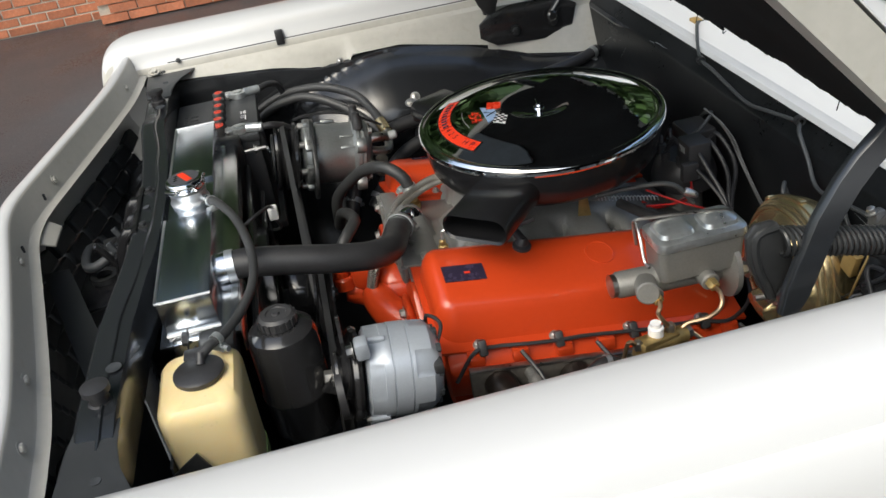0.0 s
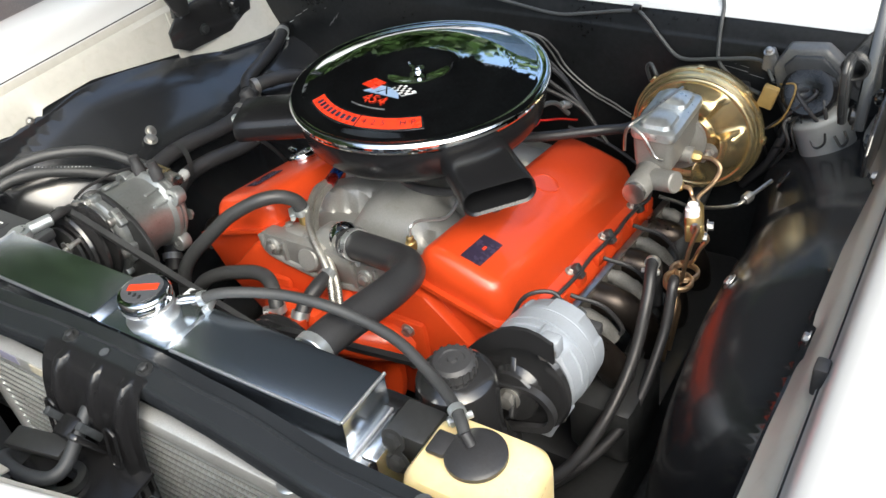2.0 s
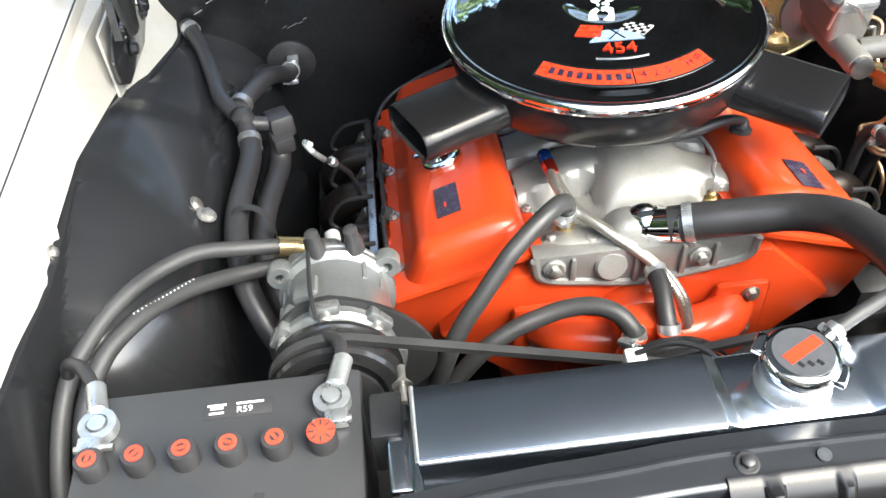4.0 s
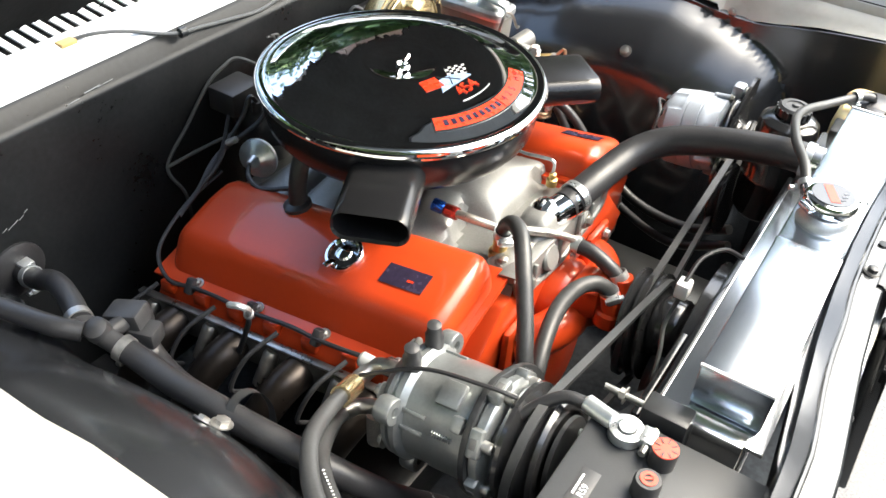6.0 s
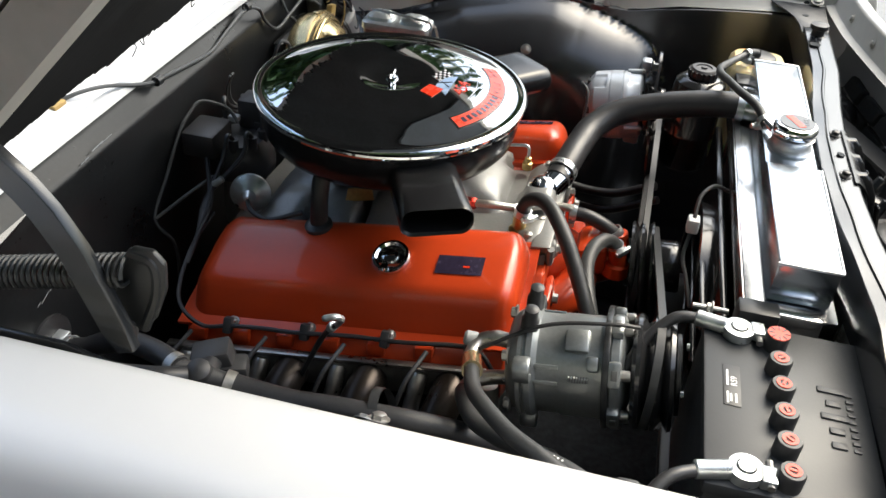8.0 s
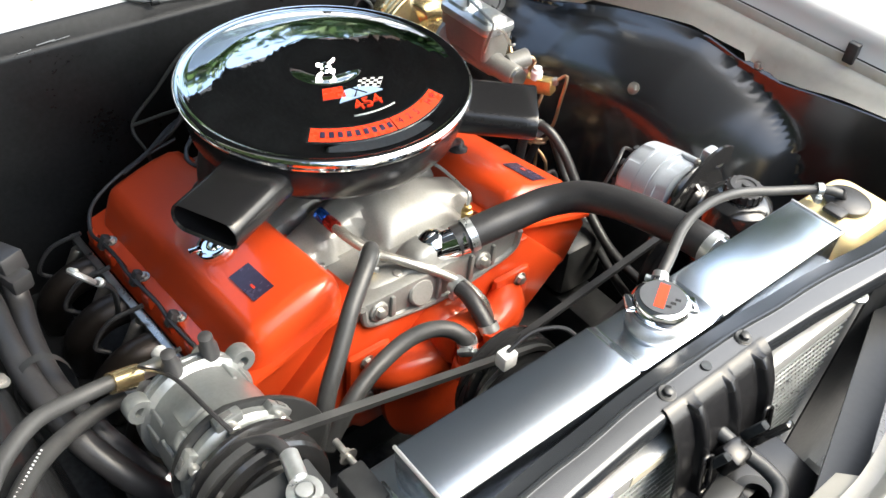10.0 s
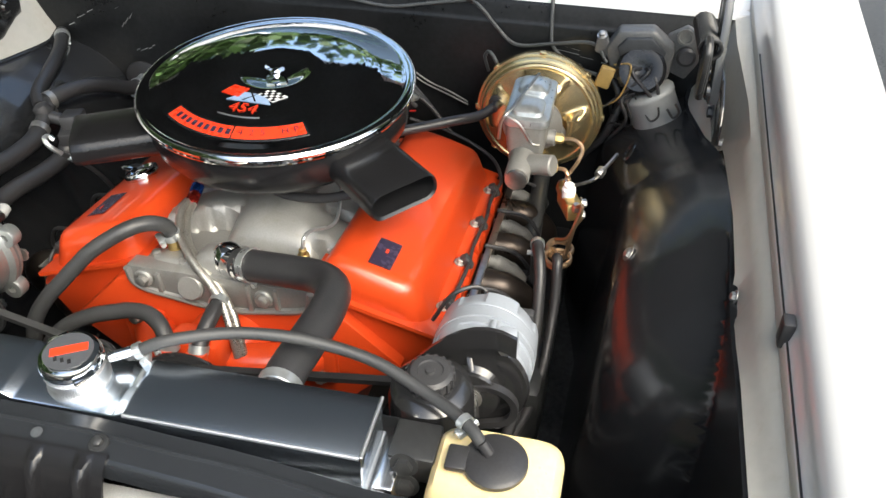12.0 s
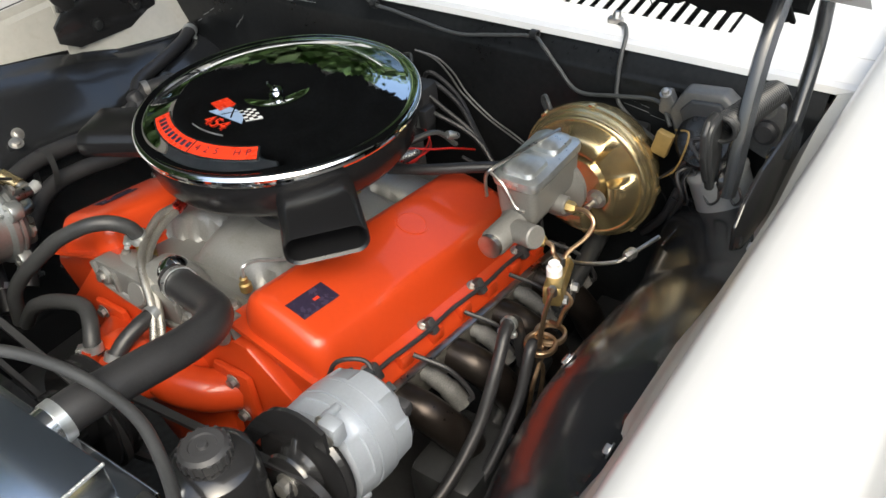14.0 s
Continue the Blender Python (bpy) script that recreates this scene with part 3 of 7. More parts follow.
# hood hinges
def hinge(side):
    h = part("hood_hinge", prism([(0.06, side * 0.690, 0.995), (0.06, side * 0.690, 0.960), (0.10, side * 0.690, 0.935), (0.24, side * 0.690, 0.925), (0.30, side * 0.690, 0.945), (0.315, side * 0.690, 1.0), (0.27, side * 0.690, 1.030), (0.14, side * 0.690, 1.030), (0.085, side * 0.690, 1.015)], (0, 0, 0), (0, -side * 0.006, 0), 0.002), M_GLOSS, car, "black stamped hood hinge with a coil spring")
    y = side * 0.672
    arm = [(0.080, 1.022), (0.090, 1.050), (0.103, 1.090), (0.119, 1.137), (0.140, 1.176), (0.157, 1.199), (0.184, 1.226), (0.222, 1.256)]
    chan = [(-0.019, 0.0), (-0.0185, 0.008), (-0.014, 0.0105), (-0.009, 0.0095), (-0.006, 0.006), (0.006, 0.006), (0.009, 0.0095), (0.014, 0.0105), (0.0185, 0.008), (0.019, 0.0), (0.016, -0.004), (-0.016, -0.004)]
    rings = []
    for i, (x, z) in enumerate(arm):
        a, b = arm[max(0, i - 1)], arm[min(len(arm) - 1, i + 1)]
        t = V(b[0] - a[0], 0, b[1] - a[1]).normalized()
        nrm = V(-t.z, 0, t.x)
        rings.append([V(x, y, z) + nrm * u * (0.9 if i else 0.6) + V(0, -side * v, 0) for u, v in chan])
    part("hinge_arm", loft(rings), M_BLACK, h, "black curved channel arm")
    part("hinge_arm", tube([(0.245, side * 0.684, 0.985), (0.290, side * 0.684, 1.045), (0.325, side * 0.684, 1.11), (0.335, side * 0.684, 1.17)], 0.010, 12), M_BLACK, h)
    cover = [(0.102, 1.062), (0.088, 1.118), (0.070, 1.138), (0.048, 1.138), (0.037, 1.124), (0.040, 1.092), (0.056, 1.052), (0.074, 1.030), (0.096, 1.030)]
    part("hinge_cover", prism([(q, y - side * 0.022, w) for q, w in cover], (0, 0, 0), (0, -side * 0.008, 0), 0.003), M_SATIN, h, "black cover plate over the spring hook")
    part("cover_rib", tube([(0.072, y - side * 0.024, 1.035), (0.052, y - side * 0.024, 1.085), (0.05, y - side * 0.024, 1.122), (0.075, y - side * 0.024, 1.130)], 0.006, 8), M_SATIN, h)
    part("hinge_pivot", lathe([(0.015, 0), (0.015, 0.006), (0.010, 0.010)], (0.087, side * 0.664, 1.040), (0, -side, 0), 20), M_GLOSS, h)
    part("hinge_pivot", lathe([(0.013, 0), (0.013, 0.006), (0.009, 0.010)], (0.245, side * 0.675, 0.985), (0, -side, 0), 20), M_GLOSS, h)
    coil = []
    for k in range(360):
        a = k / 360 * 2 * math.pi * 30
        coil.append((0.075 + 0.21 * k / 360, side * 0.652 + 0.016 * math.cos(a), 1.112 - 0.055 * k / 360 + 0.016 * math.sin(a)))
    part("hinge_spring", tube(coil, 0.0026, 6, 1, raw=True), M_SATIN, h, "black coil spring")
    part("spring_hook", tube([(0.280, side * 0.652, 1.062), (0.300, side * 0.66, 1.052), (0.305, side * 0.678, 1.015)], 0.0042, 6), M_SATIN, h)
    for x, z in ((0.15, 0.965), (0.25, 0.97)):
        part("hinge_bolt", hexbolt((x, side * 0.681, z), (0, -side, 0), 0.009, 0.008), M_SATIN, h)
    if side < 0:
        return
    # cream mounting plate with a rounded tail
    tail = [(0.08, side * 0.699, 0.92), (0.2, side * 0.699, 0.895), (0.34, side * 0.699, 0.878)] + [(0.375 + 0.022 * math.sin(a), side * 0.699, 0.905 - 0.022 * math.cos(a)) for a in np.linspace(0.2, 2.6, 7)] + [(0.36, side * 0.699, 1.02), (0.08, side * 0.699, 1.03)]
    part("hinge_plate", prism(tail, (0, 0, 0), (0, side * 0.004, 0)), M_CREAM, h, "cream mounting plate")
    part("hinge_bolt", hexbolt((0.372, side * 0.697, 0.915), (0, -side, 0), 0.007, 0.005), M_BOLT, h)


for side in (-1, 1):
    hinge(side)

# windscreen and roof behind the cowl
glass = part("windscreen", sheet([[(0.72 + 0.55 * t + 0.10 * (y / 0.68) ** 2, y, 1.075 + 0.40 * t) for t in np.linspace(0, 1, 8)] for y in np.linspace(-0.66, 0.66, 21)], 0.005), M_GLASS, car, "tinted curved windscreen")
part("roof", sheet([[(1.30 + 0.10 * (y / 0.68) ** 2 + 1.0 * t, y, 1.478 + 0.03 * math.sin(t * 3.1) - 0.03 * (y / 0.7) ** 4) for t in np.linspace(0, 1, 6)] for y in np.linspace(-0.70, 0.70, 15)], 0.004), M_WHITE, car, "white painted roof")
for side in (-1, 1):
    part("windscreen_pillar", tube([(0.80 + 0.10, side * 0.69, 1.06), (1.15, side * 0.69, 1.27), (1.40, side * 0.68, 1.475)], 0.028, 12, 4), M_WHITE, car)
part("cabin", box((1.75, 0, 0.80), (1.35, 1.30, 0.62), 0.05), M_DARKFILL, car, "dark cabin behind the windscreen")
part("dashboard", box((1.02, 0, 1.03), (0.34, 1.30, 0.10), 0.03), M_DARKFILL, car)

# front wheels and frame rails carry the body
for side in (-1, 1):
    w = part("wheel", lathe([(0.21, -0.09), (0.31, -0.10), (0.335, -0.08), (0.34, 0.0), (0.335, 0.08), (0.31, 0.10), (0.21, 0.09)], (0.0, side * 0.79, GROUND + 0.34), (0, 1, 0), 40), M_RUBBER, car, "black tyre inside the wheel arch")
    part("rim", lathe([(0.0, 0.05), (0.08, 0.06), (0.19, 0.05), (0.21, 0.09), (0.205, 0.0), (0.0, 0.0)], (0.0, side * 0.79, GROUND + 0.34), (0, side, 0), 32), M_STEEL, w)
    part("frame_rail", box((-0.1, side * 0.42, 0.47), (1.35, 0.09, 0.12), 0.008), M_SATIN, car)
part("crossmember", box((-0.12, 0, 0.44), (0.22, 0.80, 0.10), 0.02), M_SATIN, car)
# added dark sheet: stands in for the shade under the engine
part("bay_shade_sheet", box((-0.2, 0, 0.385), (1.2, 1.40, 0.008)), M_DARKFILL, car, "dark sheet added for the shade below the bay")

# core support rail
rail = []
RAIL_BOW = [(0.0, 0.0), (0.10, 0.002), (0.20, 0.008), (0.36, 0.024), (0.53, 0.027), (0.735, 0.029)]
for y in np.linspace(-0.735, 0.735, 67):
    a = abs(y)
    drop = 0.012 if a > 0.62 else 0.012 * max(0, (a - 0.55) / 0.07)
    if y > 0.40:
        drop += 0.008 * min(1, (y - 0.40) / 0.04)
    c = -lerp_table(RAIL_BOW, a)
    k = 0.0016 * math.sin(y * 31) * math.sin(y * 7)
    rail.append([(c - 0.6635, y, 0.965), (c - 0.664, y, 1.026 - drop), (c - 0.667, y, 1.0335 - drop + k), (c - 0.6800 + k, y, 1.0340 - drop), (c - 0.6815 + k, y, 1.0342 - drop), (c - 0.6835 + k, y, 1.0368 - drop), (c - 0.6860 + k, y, 1.0368 - drop), (c - 0.6880 + k, y, 1.0340 - drop), (c - 0.6895 + k, y, 1.0337 - drop), (c - 0.709, y, 1.0333 - drop), (c - 0.7125, y, 1.0325 - drop), (c - 0.7155, y, 1.029 - drop), (c - 0.7165, y, 1.010 - drop)])
core = part("core_support", sheet(rail, 0.002), M_BLACK, car, "black painted radiator support rail")
for side in (-1, 1):
    # panel colour is lifted for haze
    part("support_panel", sheet([[(x, side * y, z) for z in np.linspace(0.45, 1.008, 8)] for x, y in ((-0.728, 0.34), (-0.738, 0.38), (-0.741, 0.45), (-0.742, 0.60), (-0.744, 0.73))], 0.003), M_HAZEDUST, core)
    gus = [(-0.690, 0.555), (-0.689, 0.60), (-0.682, 0.64), (-0.668, 0.675), (-0.650, 0.705), (-0.640, 0.728), (-0.755, 0.728), (-0.752, 0.70), (-0.748, 0.60), (-0.742, 0.562)]
    g = part("corner_gusset", prism([(x, side * y, 1.0275) for x, y in gus], (0, 0, 0), (0, 0, -0.003), 0.0008), M_HAZEDUST, core, "grey-black corner plate")
    part("gusset_hole", lathe([(0.0065, 0), (0.0065, 0.0012)], (-0.706, side * 0.655, 1.0272), (0, 0, 1), 14), M_DARKFILL, g)
    part("support_hole", lathe([(0.010, 0), (0.010, 0.0012)], (-0.704, side * 0.466, 1.0362), (0, 0, 1), 16), M_DARKFILL, core)
    part("support_hole", lathe([(0.006, 0), (0.006, 0.0012)], (-0.715, side * 0.642, 1.024), (0, 0, 1), 12), M_DARKFILL, core)
    b = lathe([(0.016, -0.02), (0.016, 0.0), (0.012, 0.002), (0.012, 0.014), (0.017, 0.016), (0.017, 0.024), (0.008, 0.026)], (-0.714, side * 0.524, 1.033), (0, 0, 1), 24)
    part("hood_bumper", b, M_RUBBER, core, "black rubber hood bumper")

# hood latch bracket: a flat foot on the rail and a ribbed face that leans out over the condenser
def latch_face(y):
    """How far the stamping stands out at y: three narrow pressed ribs on a flat plate."""
    out = 0.0
    for c, w, h in ((0.030, 0.0085, 0.010), (-0.028, 0.0075, 0.007), (-0.080, 0.0085, 0.010)):
        out = max(out, h * max(0.0, 1 - ((y - c) / w) ** 4))
    return out


grid = []
for y in np.linspace(0.066, -0.102, 113):
    h = latch_face(y)
    grid.append([(-0.708, y, 1.0365), (-0.7135, y, 1.0360), (-0.7185, y, 1.032 + 0.2 * h), (-0.724 - 0.5 * h, y, 1.028 + 0.7 * h), (-0.731 - 0.8 * h, y, 1.018 + 0.8 * h), (-0.742 - h, y, 0.995 + 0.5 * h), (-0.750 - h, y, 0.965), (-0.755 - h, y, 0.925), (-0.758 - h, y, 0.88)])
latch = part("latch_bracket", sheet(grid, 0.003), M_PAN, car, "black stamped hood latch bracket")
for y in (0.045, -0.085):
    part("latch_bolt", hexbolt((-0.697, y, 1.0345), (-0.15, 0, 1), 0.006, 0.006), M_SATIN, latch)
    part("washer", lathe([(0.010, 0), (0.010, 0.0015), (0.007, 0.002)], (-0.697, y, 1.0335), (-0.15, 0, 1), 20), M_SATIN, latch)
part("latch_hole", lathe([(0.006, 0), (0.006, 0.0012)], (-0.698, -0.018, 1.0345), (-0.15, 0, 1), 14), M_DARKFILL, latch)
part("latch_slot", box((-0.7655, -0.040, 0.978), (0.010, 0.009, 0.040), 0.002, Matrix.Rotation(radians(-22), 4, "Y")), M_DARKFILL, latch)
part("latch_slot", box((-0.7655, 0.022, 0.975), (0.010, 0.008, 0.036), 0.002, Matrix.Rotation(radians(-22), 4, "Y")), M_DARKFILL, latch)
for y0 in (0.036, -0.070):
    loop = [V(-0.7585 - 0.0105 * k_, y0 + 0.008 * a_, 0.988 - 0.052 * k_) for a_, k_ in ((-1, 0.1), (0, 0.0), (1, 0.1), (1, 0.9), (0, 1.0), (-1, 0.9), (-1, 0.1))]
    part("slot_edge", tube(loop, 0.0024, 8, 4), M_PAN, latch)
part("latch_block", box((-0.766, -0.004, 0.962), (0.028, 0.030, 0.036), 0.006, Matrix.Rotation(radians(-16), 4, "Y")), M_PAN, latch, "black latch block")
part("latch_tongue", box((-0.776, -0.046, 0.972), (0.008, 0.014, 0.075), 0.003, Matrix.Rotation(radians(-24), 4, "Y") @ Matrix.Rotation(radians(14), 4, "X")), M_GLOSS, latch)
part("latch_plate", box((-0.80, -0.02, 0.915), (0.10, 0.17, 0.006), 0.002, Matrix.Rotation(radians(-8), 4, "Y")), M_PAN, latch)
part("latch_catch", lathe([(0.024, 0), (0.024, 0.010), (0.014, 0.010), (0.014, 0.0)], (-0.805, -0.015, 0.918), (0, 0, 1), 24), M_SATIN, latch)
part("latch_lever", tube([(-0.725, -0.004, 0.985), (-0.755, -0.012, 0.972), (-0.800, -0.028, 0.955), (-0.822, -0.022, 0.950), (-0.832, 0.010, 0.948), (-0.832, 0.045, 0.948), (-0.826, 0.066, 0.942), (-0.812, 0.078, 0.925), (-0.80, 0.080, 0.90)], 0.0085, 12), M_HAZEDUST, latch, "black bent latch bar")
part("latch_brace", loft([[V(-0.872, -0.03, 0.955) * (1 - t) + V(-0.735, -0.43, 0.93) * t + V(a, 0, b) for a, b in ((-0.022, 0.006), (0.022, 0.006), (0.022, 0.0), (-0.022, 0.0))] for t in (0, 0.5, 1)]), M_SATIN, latch, "flat black brace to the support")
part("latch_strap", box((-0.790, 0.045, 0.940), (0.030, 0.085, 0.010), 0.003, Matrix.Rotation(radians(12), 4, "Z")), M_SATIN, latch)
part("center_brace", box((-0.765, -0.02, 0.78), (0.03, 0.05, 0.28), 0.004, Matrix.Rotation(radians(6), 4, "Y")), M_GLOSS, latch)

# grille below the nose: staggered silver blocks, open to the front
grille = thing("grille", (-0.91, 0, 0.62), "silver block-pattern grille below the nose panel", "grille")
bl0 = rim0 = None
for row in range(6):
    for col in range(14):
        y = -0.60 + col * 0.0900 + (0.045 if row % 2 else 0)
        at = V(nose_x(y) - 0.036, y, 0.700 + row * 0.0440)
        if bl0 is None:
            turn = Matrix.Rotation(radians(-22), 4, "Y")
            bl0 = finish(box((0, 0, 0), (0.030, 0.0790, 0.0330), 0.004, turn, seg=1), "grille_block", M_HAZEDUST)
            rim0 = finish(box(turn @ V(-0.016, 0, 0), (0.006, 0.0880, 0.0425), 0.002, turn, seg=1), "block_rim", M_GRILLE)
        q = new("grille_block", bl0)
        q.parent = grille
        q.location = at - grille.location
        q.rotation_euler = (0, 0, math.atan2(nose_x(y + 0.02) - nose_x(y - 0.02), -0.04) + math.pi)
        r = new("block_rim", rim0)
        r.parent = q


# ---------- engine ----------
TILT = 0.160


def e(x, y, z):
    """A point of the engine, which leans down towards the firewall."""
    return V(x, y, z - TILT * x)


def eset(bm):
    for q in bm.verts:
        q.co.z -= TILT * q.co.x
    return bm


engine = thing("engine", (0, 0, 0.50), "orange painted big V8 engine with bare aluminium intake", "engine")
eset(b := box((-0.005, 0, 0.66), (0.52, 0.36, 0.29), 0.02))
part("engine_block", b, M_ORANGE, engine)
b = prism([(-0.30, -0.27, 0.70), (-0.30, -0.17, 0.800), (-0.30, -0.10, 0.800), (-0.30, 0.10, 0.800), (-0.30, 0.17, 0.800), (-0.30, 0.27, 0.70), (-0.30, 0.14, 0.56), (-0.30, -0.14, 0.56)], (0, 0, 0), (0.05, 0, 0), 0.006)
part("block_front", eset(b), M_ORANGE, engine)

VP = [(0.142, 0.826), (0.146, 0.846), (0.151, 0.859), (0.160, 0.868), (0.174, 0.8715), (0.200, 0.868), (0.230, 0.859), (0.256, 0.8495), (0.272, 0.8435), (0.281, 0.838), (0.287, 0.830), (0.292, 0.818), (0.298, 0.800), (0.303, 0.786), (0.306, 0.774)]
ENDS = {-1: (-0.282, 0.222), 1: (-0.276, 0.234)}


def valve_cover(side):
    """A stamped cover: steep ends with round corners, and a tight shoulder along the outer edge."""
    XF, XB = ENDS[side]
    a, c = V(0, VP[0][0], VP[0][1]), V(0, VP[-1][0], VP[-1][1])
    mid, half = (a.y + c.y) / 2, (c.y - a.y) / 2
    grid = []
    R, RC = 0.034, 0.036
    ds = [0.0, 0.001, 0.003, 0.006, 0.010, 0.015, 0.020, 0.026, 0.031, 0.036, 0.045]
    L = XB - XF
    xs = ds + list(np.linspace(0.06, L - 0.06, 16)) + [L - q for q in ds[::-1]]
    for t in xs:
        d = min(t, L - t)
        k = math.sqrt(max(0.0, 1 - (1 - min(1, d / R)) ** 2)) ** 0.8
        q = 1 - (RC - math.sqrt(max(0, RC ** 2 - max(0, RC - d) ** 2))) / half
        row = []
        for y, z in VP:
            base = a.lerp(c, min(1, max(0, (y - a.y) / (c.y - a.y))))
            hgt = (z - base.z) * k
            yy = mid + (y - mid) * q
            row.append(e(XF + t, side * yy, a.lerp(c, (yy - a.y) / (c.y - a.y)).z + hgt))
        grid.append(row)
    return sheet(grid, 0.002)


def on_cover(x, y, side, up=0.0):
    z = lerp_table(VP, y)
    dz = (lerp_table(VP, y + 0.003) - lerp_table(VP, y - 0.003)) / 0.006
    nrm = V(TILT, -dz * side, 1).normalized()
    return e(x, side * y, z) + nrm * up, nrm


def decal_on(side, x0, x1, y0, y1):
    return sheet([[on_cover(x, y, side, 0.0016)[0] for x in np.linspace(x0, x1, 4)] for y in np.linspace(y0, y1, 6)], 0.0004)


for side in (-1, 1):
    XF, XB = ENDS[side]
    head = prism([(XF + 0.004, side * 0.10, 0.80), (XF + 0.004, side * 0.135, 0.825), (XF + 0.004, side * 0.315, 0.768), (XF + 0.004, side * 0.335, 0.735), (XF + 0.004, side * 0.30, 0.66), (XF + 0.004, side * 0.16, 0.66)], (0, 0, 0), (XB - XF - 0.008, 0, 0), 0.006)
    hd = part("cylinder_head", eset(head), M_ORANGE, engine)
    for k in range(7):
        x = XF + 0.05 + k * 0.072
        part("head_boss", eset(box((x, side * 0.322, 0.757), (0.028, 0.022, 0.024), 0.004)), M_ORANGE, hd)
    rim = sheet([[e(x, side * y, z) for y, z in ((0.128, 0.8285), (0.142, 0.8275), (0.306, 0.7755), (0.322, 0.7705))] for x in np.linspace(XF - 0.010, XB + 0.010, 12)], 0.006)
    cov = part("valve_cover", valve_cover(side), M_ORANGE, engine, "orange enamelled valve cover")
    part("cover_flange", rim, M_ORANGE, cov)
    if side < 0:
        d = part("decal", decal_on(side, -0.250, -0.182, 0.214, 0.246), M_DARKDECAL, cov, "dark foil decal with a red mark")
        part("decal_mark", sheet([[on_cover(x, y, side, 0.0026)[0] for x in (-0.216, -0.206)] for y in (0.229, 0.233)], 0.0003), M_RED, d)
        part("embossed_ring", lathe([(0.026, -0.001), (0.026, 0.0015), (0.022, 0.0018), (0.0215, 0.0008), (0.0, 0.0008)], on_cover(0.02, 0.215, side)[0], on_cover(0.02, 0.215, side)[1], 32), M_ORANGE, cov)
    else:
        d = part("decal", decal_on(side, -0.215, -0.146, 0.224, 0.255), M_DARKDECAL, cov, "dark foil decal with a red mark")
        part("decal_mark", sheet([[on_cover(x, y, side, 0.0026)[0] for x in (-0.196, -0.186)] for y in (0.241, 0.244)], 0.0003), M_RED, d)
    for k in range(4):
        x = -0.224 + k * 0.125
        bl = part("cover_bolt", hexbolt(e(x, side * 0.3145, 0.7745), (0, side * 0.3, 1), 0.006, 0.008), M_BOLT, cov)
        part("loom_clip", box(e(x + 0.004, side * 0.326, 0.776), (0.014, 0.014, 0.026), 0.003, Matrix.Rotation(side * 0.5, 4, "X")), M_PLASTIC, bl, "black loom clip")
    for k in range(3):
        part("cover_bolt", hexbolt(e(-0.19 + k * 0.19, side * 0.134, 0.8305), (0, -side * 0.2, 1), 0.005, 0.006), M_BOLT, cov)
    # wire loom along the outer flange
    part("wire_loom", tube([e(-0.27, side * 0.335, 0.72), e(-0.235, side * 0.331, 0.772)] + [e(x, side * (0.329 + 0.002 * math.sin(x * 40)), 0.777) for x in np.linspace(-0.2, 0.2, 9)] + [e(0.25, side * 0.30, 0.80), e(0.268, side * 0.22, 0.835), e(0.262, side * 0.14, 0.86)], 0.0034, 8), M_RUBBER, engine, "black plug wire loom")
    # header flange, primary tubes, plugs in braided sleeves
    mani = part("exhaust_manifold", eset(box((0.0, side * 0.347, 0.722), (0.50, 0.010, 0.052), 0.003)), M_FLANGE, engine, "heat-stained tubular exhaust header")
    part("gasket_edge", eset(box((0.0, side * 0.348, 0.7505), (0.498, 0.012, 0.004), 0.001)), M_STEEL, mani)
    for k in range(4):
        x = -0.205 + k * 0.123
        pts = [e(x, side * 0.345, 0.722), e(x + 0.005, side * 0.385, 0.715), e(x + 0.02, side * 0.415, 0.68), e(x + 0.05, side * 0.42, 0.62), e(x + 0.10, side * 0.40, 0.52), e(0.18, side * 0.36, 0.42)]
        part("header_tube", tube(pts, 0.0265, 18), M_HEADER, mani)
        xb = x + 0.055
        if side < 0:
            part("spark_plug_boot", tube([e(xb - 0.006, side * 0.338, 0.738), e(xb + 0.000, side * 0.362, 0.733), e(xb + 0.006, side * 0.385, 0.716), e(xb + 0.010, side * 0.402, 0.690)], [0.011, 0.0135, 0.0155, 0.0165], 20), M_SLEEVE, mani, "woven heat sleeve on a plug boot")
        else:
            part("spark_plug_boot", lathe([(0.009, 0.0), (0.012, 0.006), (0.0125, 0.058), (0.0105, 0.058), (0.009, 0.02), (0.002, 0.018)], e(xb - 0.006, side * 0.352, 0.742), (0.10, 0.42, -0.9), 20), M_STEEL, mani, "bare steel heat shield round a plug boot")
        part("plug_wire", tube([e(xb + 0.010, side * 0.402, 0.692), e(xb + 0.016, side * 0.418, 0.712), e(xb + 0.006, side * 0.392, 0.756), e(xb - 0.012, side * 0.345, 0.776)], 0.0036, 8), M_RUBBER, mani)

# oil filler cap
c, nrm = on_cover(-0.076, 0.236, 1)
cap = part("oil_filler_cap", lathe([(0.029, 0.0), (0.030, 0.006), (0.028, 0.010), (0.024, 0.0105), (0.021, 0.007), (0.014, 0.007), (0.012, 0.010), (0.005, 0.012), (0.0, 0.012)], c, nrm, 32), M_CHROME, engine, "bright plated twist oil filler cap")
for a in (1.45, 1.45 + math.pi):
    t = V(math.cos(a), math.sin(a), 0)
    part("cap_ear", box(c + nrm * 0.007 + t * 0.029, (0.018, 0.010, 0.004), 0.0015, Matrix.Rotation(a, 4, "Z")), M_CHROME, cap)
